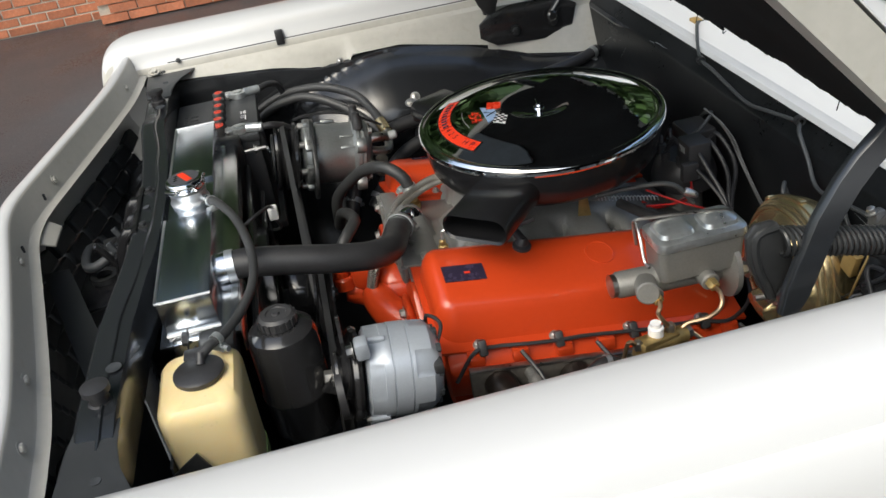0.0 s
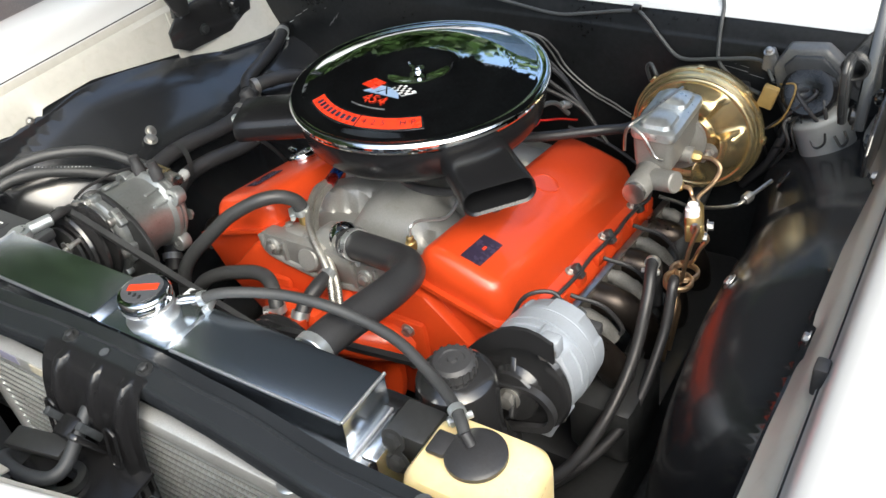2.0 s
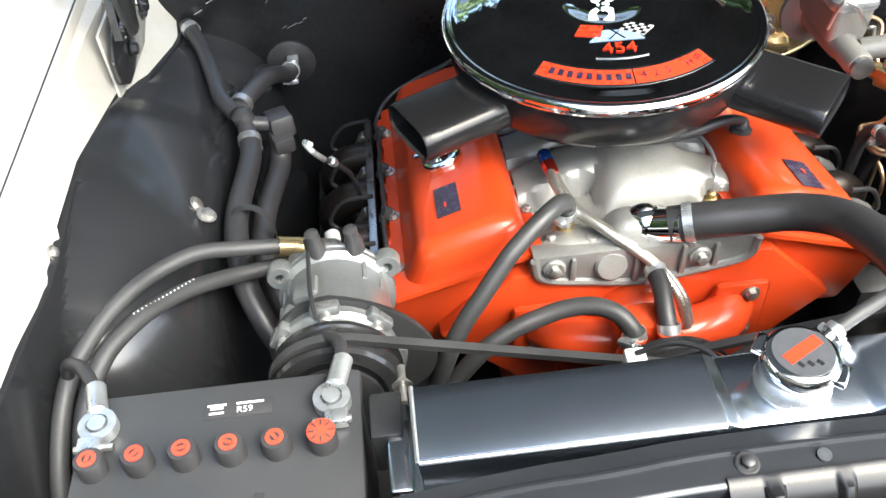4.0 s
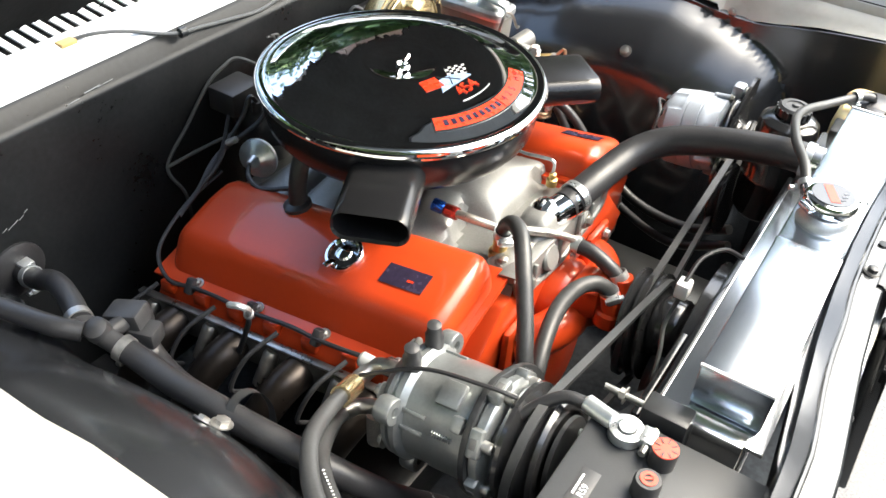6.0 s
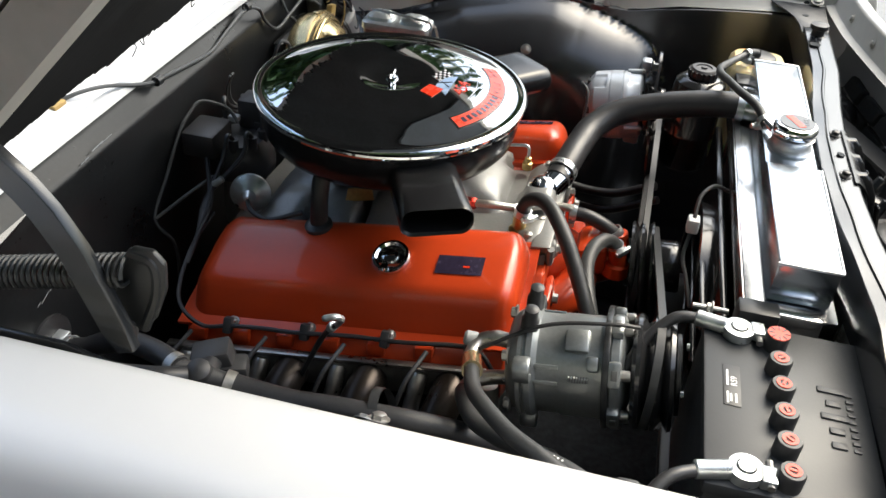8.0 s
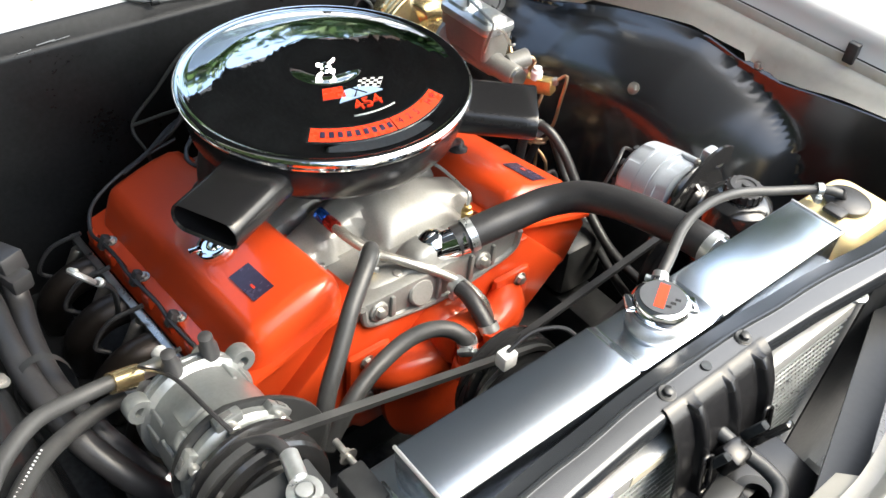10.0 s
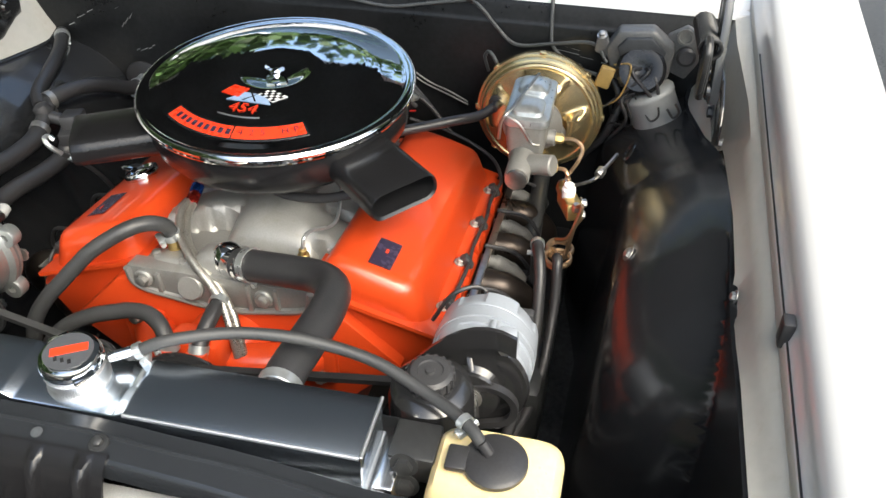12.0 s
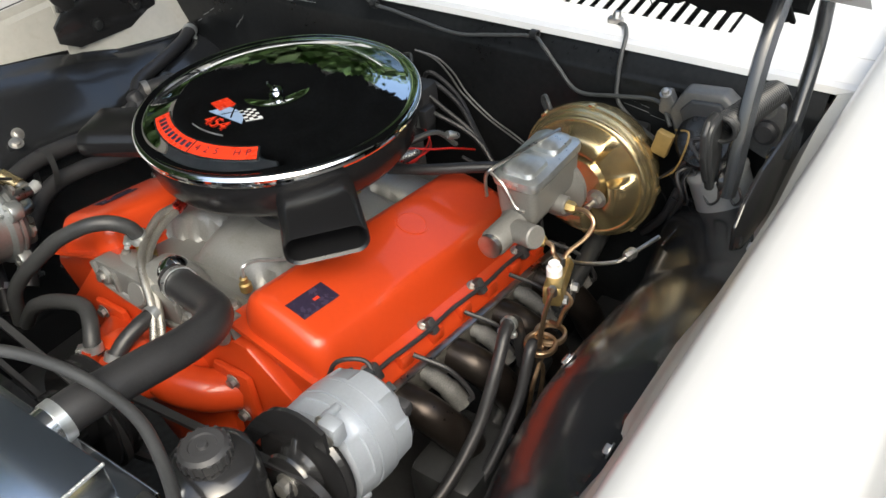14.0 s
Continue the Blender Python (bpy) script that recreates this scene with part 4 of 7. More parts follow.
# breather grommets
c, nrm = on_cover(-0.105, 0.185, -1)
g = part("breather_grommet", lathe([(0.016, 0), (0.016, 0.005), (0.011, 0.008), (0.009, 0.016), (0.006, 0.02)], c, nrm, 20), M_RUBBER, engine, "black breather grommet and tube")
part("breather_hose", tube([c + nrm * 0.015, c + V(-0.01, 0.03, 0.03), e(-0.12, -0.10, 0.885), e(-0.11, -0.02, 0.878), e(-0.06, 0.03, 0.89)], 0.0075, 10), M_RUBBER, g)
c, nrm = on_cover(0.06, 0.18, 1)
part("breather_tube", tube([c, c + V(0, -0.004, 0.05), c + V(-0.002, -0.02, 0.09), c + V(-0.01, -0.06, 0.12)], 0.014, 14), M_SATIN, engine, "black breather tube into the air cleaner")
part("grommet", lathe([(0.022, 0), (0.022, 0.006), (0.016, 0.010)], c, nrm, 20), M_RUBBER, engine)

# intake manifold: cast runners on a valley plate
grid = []
for x in np.linspace(-0.295, 0.25, 70):
    row = []
    for y in np.linspace(-0.15, 0.15, 44):
        z = 0.812 + 0.010 * (1 - (y / 0.15) ** 2)
        w = (max(0, 1 - (abs(x) / 0.205) ** 3) * max(0, 1 - (abs(y + 0.02 - 0.1 * x) / 0.072) ** 4)) ** 0.5
        z += 0.062 * w
        for x0 in (-0.150, -0.052, 0.052, 0.150):
            xc = x0 * (0.72 + 0.28 * min(1, abs(y) / 0.14)) + (0.012 if y > 0 else -0.006)
            if abs(y) > 0.02:
                z = max(z, 0.816 + 0.050 * max(0, 1 - (abs(x - xc) / 0.043) ** 5) ** 0.4 * (1.0 - 0.45 * max(0, (abs(y) - 0.075) / 0.075)))
        z = max(z, 0.812 + 0.05 * max(0, 1 - ((x + 0.262) / 0.032) ** 4 - (y / 0.05) ** 4) ** 0.5)
        z = max(z, 0.808 + 0.028 * max(0, 1 - ((x + 0.262) / 0.030) ** 4 - (y / 0.145) ** 6) ** 0.5)
        if abs(y) > 0.146:
            z = 0.79
        row.append(e(x, y, z))
    grid.append(row)
im = part("intake_manifold", sheet(grid, 0.003), M_CAST, engine, "bare cast aluminium intake manifold")
part("intake_front", eset(prism([(-0.270, y, z) for y, z in ((-0.145, 0.832), (-0.132, 0.792), (-0.07, 0.776), (0.0, 0.766), (0.07, 0.776), (0.132, 0.792), (0.145, 0.832))], (0, 0, 0), (-0.032, 0, 0), 0.004)), M_CAST, im)
part("front_boss", lathe([(0.021, 0), (0.021, 0.006), (0.018, 0.009), (0, 0.009)], e(-0.30, 0.045, 0.806), (-1, 0, 0.35), 24), M_CAST, im)
part("front_lip", tube([e(-0.302, y, z) for y, z in ((-0.143, 0.828), (-0.132, 0.795), (-0.07, 0.780), (0.0, 0.770), (0.07, 0.780), (0.132, 0.795), (0.143, 0.828))], 0.006, 8), M_CAST, im)
for x, y in ((-0.262, 0.115), (-0.262, -0.118), (-0.15, 0.14), (-0.15, -0.14), (-0.05, 0.14), (-0.05, -0.14), (0.05, -0.14), (0.05, 0.14), (-0.275, 0.065), (-0.275, -0.075)):
    part("intake_bolt", hexbolt(e(x, y, 0.829 if x < -0.2 else 0.836), (0, 0, 1), 0.007, 0.008), M_BOLT, im)
# ribs, ears and bolts of the casting's front face
for y, z0, z1 in ((0.094, 0.790, 0.826), (0.012, 0.776, 0.828), (-0.048, 0.780, 0.828), (-0.090, 0.788, 0.826)):
    part("front_rib", eset(prism([(-0.300, y - 0.004, z0), (-0.300, y + 0.004, z0), (-0.300, y + 0.003, z1), (-0.300, y - 0.003, z1)], (0, 0, 0), (-0.008, 0, 0), 0.0015)), M_CAST, im)
for y, z in ((0.118, 0.812), (-0.070, 0.806)):
    part("front_ear", lathe([(0.015, 0), (0.0145, 0.006), (0.012, 0.008), (0, 0.008)], e(-0.301, y, z), (-1, 0, 0.2), 20), M_CAST, im)
    part("front_bolt", hexbolt(e(-0.309, y, z), (-1, 0, 0.2), 0.0075, 0.007), M_BOLT, im)
part("lifting_bracket", eset(box((-0.292, -0.118, 0.80), (0.006, 0.026, 0.06), 0.002)), M_CAST, im)

# carburettor
carb = part("carburetor", eset(box((0.0, 0, 0.893), (0.17, 0.115, 0.045), 0.008)), M_CAST, engine, "cast carburettor under the air cleaner")
part("carb_bowl", eset(box((-0.08, 0, 0.900), (0.045, 0.10, 0.035), 0.008)), M_CAST, carb)
part("carb_bowl", eset(box((0.085, 0, 0.900), (0.045, 0.10, 0.035), 0.008)), M_CAST, carb)
part("carb_linkage", prism([e(0.03, -0.085, 0.862), e(0.055, -0.085, 0.858), e(0.05, -0.085, 0.90), e(0.035, -0.085, 0.905)], (0, 0, 0), (0, 0.004, 0), 0.001), M_BRASS, carb, "brass throttle lever")
part("carb_linkage", prism([e(0.0, 0.085, 0.865), e(0.05, 0.085, 0.860), e(0.045, 0.085, 0.885), e(0.005, 0.085, 0.89)], (0, 0, 0), (0, -0.004, 0), 0.001), M_BRASS, carb, "brass throttle lever")
sp = []
for k in range(90):
    a = k / 90 * 2 * math.pi * 18
    sp.append(e(0.06 + 0.11 * k / 90, -0.10 - 0.02 * k / 90 + 0.0045 * math.cos(a), 0.905 + 0.0045 * math.sin(a)))
part("return_spring", tube(sp, 0.0011, 5, 1, raw=True), M_ZINC, carb, "throttle return spring")
part("throttle_cable", tube([e(0.05, -0.09, 0.90), e(0.12, -0.12, 0.93), e(0.18, -0.15, 0.945), e(0.215, -0.165, 0.912)], 0.0045, 8), M_GREYTUBE, carb, "grey throttle cable end")
part("cable_end", lathe([(0.007, 0), (0.008, 0.006), (0.006, 0.02), (0.004, 0.024)], e(0.20, -0.16, 0.935), (0.6, -0.25, -0.3), 14), M_ZINC, carb)

part("red_wire", tube([e(0.16, -0.085, 0.905), e(0.185, -0.10, 0.897), e(0.215, -0.115, 0.888), e(0.25, -0.13, 0.880), e(0.30, -0.14, 0.86)], 0.0022, 6), M_REDWIRE, carb, "thin red wire")
# thermostat housing and chrome neck
tn = part("thermostat_neck", lathe([(0.032, 0), (0.032, 0.008), (0.026, 0.012), (0.0245, 0.022), (0.023, 0.030), (0.018, 0.040), (0.010, 0.045), (0, 0.046)], e(-0.268, -0.004, 0.806), (0, 0, 1), 28), M_CHROME, engine, "chrome ball-shaped thermostat neck")
part("neck_dome", lathe([(0.0268 * math.cos(a), 0.0268 * math.sin(a)) for a in np.linspace(-0.9, 1.57, 12)], (-0.265, -0.005, 0.886), (0, 0, 1), 32), M_CHROME, tn)
part("neck_outlet", rod((-0.272, -0.012, 0.886), (-0.292, -0.046, 0.902), 0.0225, 24), M_CHROME, tn)
for y in (0.030, -0.040):
    part("neck_bolt", hexbolt(e(-0.262, y, 0.845), (0, 0, 1), 0.007, 0.009), M_BOLT, tn)
# temperature sender with a bent vacuum line
ts = part("temperature_sender", lathe([(0.009, 0), (0.009, 0.012), (0.006, 0.014), (0.006, 0.022), (0.003, 0.024)], e(-0.225, -0.105, 0.83), (0, 0, 1), 12), M_BRASS, engine, "brass sender with a thin steel line")
part("vacuum_line", tube([e(-0.225, -0.105, 0.852), e(-0.222, -0.108, 0.872), e(-0.20, -0.112, 0.873), e(-0.16, -0.13, 0.862), e(-0.12, -0.128, 0.870), e(-0.06, -0.11, 0.88)], 0.0028, 8), M_ZINC, ts)

# water pump, timing cover, pulleys and fan
wp = part("water_pump", lathe([(0.065, 0), (0.065, 0.03), (0.055, 0.045), (0.035, 0.06), (0.024, 0.095), (0.018, 0.11)], e(-0.30, 0, 0.70), (-1, 0, 0.15), 32), M_ORANGE, engine, "orange cast water pump")
for s in (-1, 1):
    part("pump_leg", tube([e(-0.30, s * 0.13, 0.70), e(-0.335, s * 0.10, 0.705), e(-0.35, s * 0.05, 0.705), e(-0.345, 0, 0.70)], 0.032, 14), M_ORANGE, wp)
    part("pump_flange", eset(box((-0.308, s * 0.135, 0.70), (0.016, 0.075, 0.10), 0.01)), M_ORANGE, wp)
    for z in (0.665, 0.735):
        part("pump_bolt", hexbolt(e(-0.317, s * 0.145, z), (-1, 0, 0), 0.008, 0.008), M_BOLT, wp)
part("pump_top", eset(box((-0.365, 0.012, 0.742), (0.055, 0.085, 0.055), 0.014)), M_ORANGE, wp)
part("timing_cover", lathe([(0.11, 0), (0.11, 0.012), (0.10, 0.018), (0.05, 0.02)], e(-0.305, 0, 0.60), (-1, 0, 0.15), 32), M_ORANGE, engine)
pul = part("pump_pulley", lathe([(0.0, 0.0), (0.030, 0.0), (0.032, 0.012), (0.075, 0.014), (0.082, 0.010), (0.082, 0.014), (0.072, 0.020), (0.082, 0.026), (0.082, 0.030), (0.072, 0.036), (0.082, 0.042), (0.082, 0.046), (0.045, 0.046), (0.0, 0.046)], e(-0.425, 0, 0.70), (-1, 0, 0.15), 40), M_GLOSS, engine, "black two-groove water pump pulley")
part("pulley_hub", lathe([(0.0, 0), (0.046, 0.0), (0.048, 0.004), (0.048, 0.038), (0.045, 0.042), (0.016, 0.043), (0.0, 0.043)], e(-0.471, 0.004, 0.708), (-1, 0, 0.15), 40), M_GLOSS, engine, "black pulley hub")


def belt(p0, r0, p1, r1, x):
    """An open run of V-belt over two pulleys that stand in one plane."""
    a, b = V(0, *p0), V(0, *p1)
    d = (b - a).normalized()
    nn = V(0, -d.z, d.y)
    pts = []
    a0 = math.atan2(nn.z, nn.y)
    for k in range(17):
        an = a0 + math.pi * k / 16
        pts.append(a + V(0, math.cos(an), math.sin(an)) * r0)
    for k in range(17):
        an = a0 + math.pi + math.pi * k / 16
        pts.append(b + V(0, math.cos(an), math.sin(an)) * r1)
    bm = bmesh.new()
    rings = []
    n = len(pts)
    for i, p in enumerate(pts):
        t = (pts[(i + 1) % n] - pts[i - 1]).normalized()
        o = V(0, t.z, -t.y)
        rings.append([p + V(x - 0.005, 0, 0) + o * 0.004, p + V(x + 0.005, 0, 0) + o * 0.004, p + V(x + 0.004, 0, 0) - o * 0.005, p + V(x - 0.004, 0, 0) - o * 0.005])
    rings.append(rings[0])
    return loft(rings, True, False, bm)


solo("drive_belt", belt((0.389, 0.893), 0.072, (0, 0.765), 0.078, -0.462), M_RUBBER_L, "black compressor drive belt", "belt", at=(-0.435, 0.2, 0.80), group="drive belts")
solo("drive_belt", belt((0, 0.765), 0.078, (-0.425, 0.875), 0.034, -0.444), M_RUBBER, "black alternator drive belt", "belt", at=(-0.444, -0.2, 0.80), group="drive belts")

# distributor behind the air cleaner
dist = thing("distributor", (0.275, 0.01, 0.70), "black distributor cap with plug wires and a metal vacuum can", "distributor")
part("body", rod((0.275, 0.0, 0.72), (0.275, 0.0, 0.83), 0.035, 24), M_CAST, dist)
dc = part("cap", lathe([(0.060, 0), (0.062, 0.02), (0.055, 0.045), (0.045, 0.06), (0.0, 0.062)], (0.275, 0.0, 0.83), (0, 0, 1), 32), M_PLASTIC, dist)
for k in range(8):
    a = k * math.pi / 4 + 0.2
    p = V(0.275 + 0.042 * math.cos(a), 0.042 * math.sin(a), 0.87)
    part("terminal", rod(p, p + V(0, 0, 0.035), 0.009, 12), M_PLASTIC, dc)
    s = -1 if k in (4, 5, 6, 7) else 1
    if s > 0:
        q = [p + V(0, 0, 0.035), p + V(0.004, 0.012, 0.046), p + V(0.004, 0.035, 0.015), e(0.270 + 0.003 * k, 0.13, 0.882), e(0.268, 0.19, 0.848), e(0.264, 0.24, 0.825)]
    else:
        q = [p + V(0, 0, 0.035), p + V(0.01, -0.02, 0.065), p + V(0.02, -0.07, 0.05 - 0.004 * k), e(0.26 + 0.004 * k, -0.16, 0.90), e(0.262, -0.22, 0.84)]
    part("plug_wire", tube(q, 0.0042, 8), M_RUBBER, dist)
cn = part("coil_connector", box((0.268, -0.055, 0.915), (0.045, 0.050, 0.055), 0.005), M_PLASTIC, dist, "black coil connector block")
part("connector_label", box((0.2448, -0.055, 0.928), (0.0008, 0.022, 0.012)), M_GREYP, cn)
part("connector_plug", box((0.245, -0.085, 0.895), (0.030, 0.016, 0.035), 0.003), M_PLASTIC, cn)
part("vacuum_can", lathe([(0.0, 0.0), (0.030, 0.0), (0.034, 0.004), (0.034, 0.010), (0.026, 0.016), (0.012, 0.024), (0.006, 0.04)], (0.212, 0.098, 0.846), (-0.25, 0.9, 0.15), 28), M_ZINC, dist, "zinc vacuum advance can")
part("vacuum_hose", tube([(0.202, 0.136, 0.852), (0.185, 0.155, 0.846), (0.15, 0.165, 0.845), (0.10, 0.15, 0.86)], 0.004, 8), M_RUBBER, dist)
part("coil", box((0.315, 0.04, 0.90), (0.06, 0.075, 0.045), 0.006), M_PLASTIC, dist, "black ignition coil block")
part("coil_label", box((0.292, -0.02, 0.912), (0.018, 0.014, 0.010), 0.001), M_PRINT, dist)
part("connector", box((0.262, -0.055, 0.88), (0.030, 0.022, 0.035), 0.003), M_GREYP, dist)
for k in range(3):
    part("wire", tube([(0.262, -0.055 + 0.006 * k, 0.868), (0.25, -0.08, 0.845), (0.22 - 0.02 * k, -0.10, 0.845), (0.15, -0.11 + 0.01 * k, 0.86)], 0.0022, 6), (M_REDWIRE, M_RUBBER, M_REDWIRE)[k], dist)


# ---------- air cleaner ----------
air = thing("air_cleaner", (0, 0, 0.94), "round dual-snorkel air cleaner with a chrome lid and red decals", "air cleaner")
LID = [(0.0, 1.0468), (0.022, 1.0469), (0.032, 1.0477), (0.042, 1.0496), (0.050, 1.0516), (0.056, 1.0530), (0.061, 1.0536), (0.068, 1.0539), (0.080, 1.0536), (0.115, 1.0519), (0.138, 1.0503), (0.148, 1.0493), (0.158, 1.0474), (0.170, 1.0444), (0.182, 1.0411), (0.190, 1.0390), (0.197, 1.0367), (0.203, 1.0352), (0.208, 1.0350), (0.211, 1.0365), (0.2145, 1.0372), (0.218, 1.0355), (0.2205, 1.0310), (0.2195, 1.0265), (0.2165, 1.0250), (0.2175, 1.0215), (0.216, 1.0180), (0.212, 1.0165)]


def lid_z(r):
    return lerp_table(LID, r)


lid = part("lid", lathe([(r, z) for r, z in LID] + [(0.20, 1.0165), (0.0, 1.03)], (0, 0, 0), (0, 0, 1), 96, caps=False), M_CHROME, air, "mirror chrome lid with a rolled rim")
part("base_pan", lathe([(0.211, 1.0175), (0.212, 1.012), (0.210, 0.990), (0.205, 0.968), (0.195, 0.955), (0.17, 0.948), (0.085, 0.944), (0.07, 0.925), (0.06, 0.925), (0.0, 0.95)], (0, 0, 0), (0, 0, 1), 80, caps=False), M_PAN, air, "gloss black air cleaner pan")
part("inlet_ring", lathe([(0.10, 0.945), (0.10, 0.932), (0.095, 0.926), (0.085, 0.932), (0.085, 0.945)], (-0.01, -0.005, 0), (0, 0, 1), 48, caps=False), M_RUBBER, air)
wn2 = part("wing_nut", lathe([(0.010, 0), (0.010, 0.002), (0.006, 0.003), (0.0055, 0.006), (0.003, 0.0075), (0, 0.008)], (0, 0, 1.0468), (0, 0, 1), 20), M_CHROME, air, "chrome wing nut")
for s in (-1, 1):
    part("wing", loft([[V(0.0018 * q, s * yy, zz) for q, zz in ((-1, z0), (1, z0), (1, z1), (-1, z1))] for yy, z0, z1 in ((0.003, 1.049, 1.054), (0.008, 1.050, 1.0565), (0.013, 1.052, 1.0595), (0.016, 1.054, 1.0585))]), M_CHROME, wn2)


def on_lid(u, v, up=0.0009):
    """u to the reader's right, v away from the reader, who stands at the car's front."""
    a = radians(-2.5)
    x, y = v, -u
    x, y = x * math.cos(a) - y * math.sin(a), x * math.sin(a) + y * math.cos(a)
    return V(x, y, lid_z(math.hypot(x, y)) + up)


def lid_patch(f, n=8, m=8, up=0.0009):
    return sheet([[on_lid(*f(i / n, j / m), up) for i in range(n + 1)] for j in range(m + 1)], 0.0003)


def arc(r0, r1, a0, a1):
    return lambda s, t: ((r0 + (r1 - r0) * t) * math.sin(radians(a0 + (a1 - a0) * s)), -(r0 + (r1 - r0) * t) * math.cos(radians(a0 + (a1 - a0) * s)))


def quad(p):
    return lambda s, t: tuple((p[0][k] * (1 - s) + p[1][k] * s) * (1 - t) + (p[3][k] * (1 - s) + p[2][k] * s) * t for k in (0, 1))


emb = part("emblem_plate", lid_patch(arc(0.157, 0.184, -38.5, 38.5), 32, 3, 0.0006), M_GLOSS, lid, "black bordered arc emblem")
part("emblem_red", lid_patch(arc(0.1595, 0.1815, -37.6, 2.0), 20, 3, 0.0012), M_RED, emb, "red arc band")
part("emblem_red", lid_patch(arc(0.1595, 0.1815, 2.8, 37.6), 20, 3, 0.0012), M_RED, emb, "red arc band")


def lid_text(word, size, r, centre, step):
    bm = bmesh.new()
    for k, ch in enumerate(word):
        if ch == " ":
            continue
        g = glyphs(ch, size)
        a = radians(centre + (k - (len(word) - 1) / 2) * step)
        for q in g.verts:
            u, v = q.co.x, q.co.y
            uu, vv = u * math.cos(a) - v * math.sin(a) , u * math.sin(a) + v * math.cos(a)
            q.co = on_lid(r * math.sin(a) + uu, -r * math.cos(a) + vv, 0.0018)
        join(bm, g)
    return bm


for k, ch_ in enumerate("425 HP"):
    if ch_ != " ":
        part("lettering", lid_text(ch_, 0.0155, 0.1705, 20 + (k - 2.5) * 5.4, 5.4), M_DARKDECAL, emb)
for k in range(9):
    a = -33 + k * 4.0
    part("lettering_bar", lid_patch(arc(0.1655, 0.1755, a, a + 2.3), 3, 2, 0.0017), M_DARKDECAL, emb)
b = glyphs("454", 0.030)
for q in b.verts:
    q.co = on_lid(q.co.x, q.co.y - 0.117, 0.0014)
part("number", b, M_RED, lid, "red displacement number")
part("emblem_line", lid_patch(arc(0.137, 0.1385, -14, 14), 10, 1), M_ZINC, lid)
part("flag", lid_patch(quad([(-0.052, -0.083), (-0.020, -0.092), (-0.012, -0.067), (-0.040, -0.060)])), M_RED, lid, "red flag emblem")
part("emblem_shield", lid_patch(quad([(-0.036, -0.100), (0.036, -0.100), (0.020, -0.079), (-0.014, -0.077)])), M_BLUE, lid, "pale blue emblem field")
ch = part("flag", lid_patch(quad([(0.006, -0.079), (0.036, -0.092), (0.053, -0.074), (0.020, -0.061)])), M_PRINT, lid, "checkered flag emblem")
for i in range(6):
    for j in range(4):
        if (i + j) % 2:
            f0 = quad([(0.006, -0.079), (0.036, -0.092), (0.053, -0.074), (0.020, -0.061)])
            part("check", lid_patch(lambda s, t, i=i, j=j, f0=f0: f0((i + s) / 6, (j + t) / 4), 1, 1, 0.0015), M_GLOSS, ch)
part("flag_staff", lid_patch(quad([(-0.012, -0.068), (-0.009, -0.068), (0.012, -0.098), (0.009, -0.098)]), 2, 4, 0.0014), M_GLOSS, lid)
part("flag_staff", lid_patch(quad([(0.008, -0.078), (0.010, -0.076), (-0.008, -0.098), (-0.011, -0.098)]), 2, 4, 0.0014), M_GLOSS, lid)


def snorkel(p0, p1, w0, w1, z0, z1, label):
    p0, p1 = V(*p0, 0), V(*p1, 0)
    d = (p1 - p0).normalized()
    s = V(-d.y, d.x, 0)

    def ring(p, w, a, b, inset=0.0):
        out = []
        h = (b - a) / 2 - inset
        ww = w - inset
        r = min(0.020, h * 0.95)
        for k in range(28):
            an = 2 * math.pi * k / 28
            cx, cz = math.cos(an), math.sin(an)
            xx = (ww - r) * (1 if cx > 0 else -1) + r * cx
            zz = (h - r) * (1 if cz > 0 else -1) + r * cz
            out.append(p + s * xx + V(0, 0, (a + b) / 2 + zz))
        return out
    rings = [ring(p0.lerp(p1, t), w0 + (w1 - w0) * t, z0 - 0.002 * t, z1 - 0.004 * t) for t in np.linspace(0, 1, 8)]
    rings += [ring(p1 + d * 0.003, w1 - 0.001, z0, z1 - 0.005)]
    rings += [ring(p1.lerp(p0, t), w1, z0, z1 - 0.004, 0.004) for t in (0.0, 0.3, 0.7)]
    part("snorkel", loft(rings, True, False), M_PAN, air, label)


snorkel((-0.085, 0.140), (-0.150, 0.280), 0.052, 0.052, 0.960, 1.008, "gloss black intake snorkel")
snorkel((-0.095, -0.145), (-0.192, -0.256), 0.054, 0.056, 0.962, 1.010, "gloss black intake snorkel")


# ---------- radiator and cooling ----------
radi = thing("radiator", (-0.62, -0.015, 0.42), "polished aluminium radiator with a welded top tank", "radiator")
x0, x1, zt, zl = -0.662, -0.586, 1.037, 1.030
prof = [(0.309, zt), (0.048, zt), (0.036, zl), (-0.078, zl), (-0.090, zt), (-0.341, zt), (-0.338, 0.978), (0.306, 0.978)]
tank = part("top_tank", prism([(x0, y, z) for y, z in prof], (x0, 0, 0), (x1, 0, 0), 0.0025), M_TANK, radi, "brushed and polished top tank")
for pts in ([(x0 - 0.0005, 0.307, zt - 0.001), (x0 - 0.0005, 0.05, zt - 0.001)], [(x0 - 0.0005, -0.092, zt - 0.001), (x0 - 0.0005, -0.339, zt - 0.001)], [(x0, -0.3405, zt - 0.001), (x1, -0.3405, zt - 0.001)], [(x0, 0.3085, zt - 0.001), (x1, 0.3085, zt - 0.001)], [(x0, -0.339, 0.979), (x1, -0.339, 0.979)]):
    part("weld_bead", tube([V(*pts[0]).lerp(V(*pts[1]), k / 60) + V(0, 0, 0.0004 * (k % 2)) for k in range(61)], 0.0022, 8, 1, raw=True), M_WELD, tank)
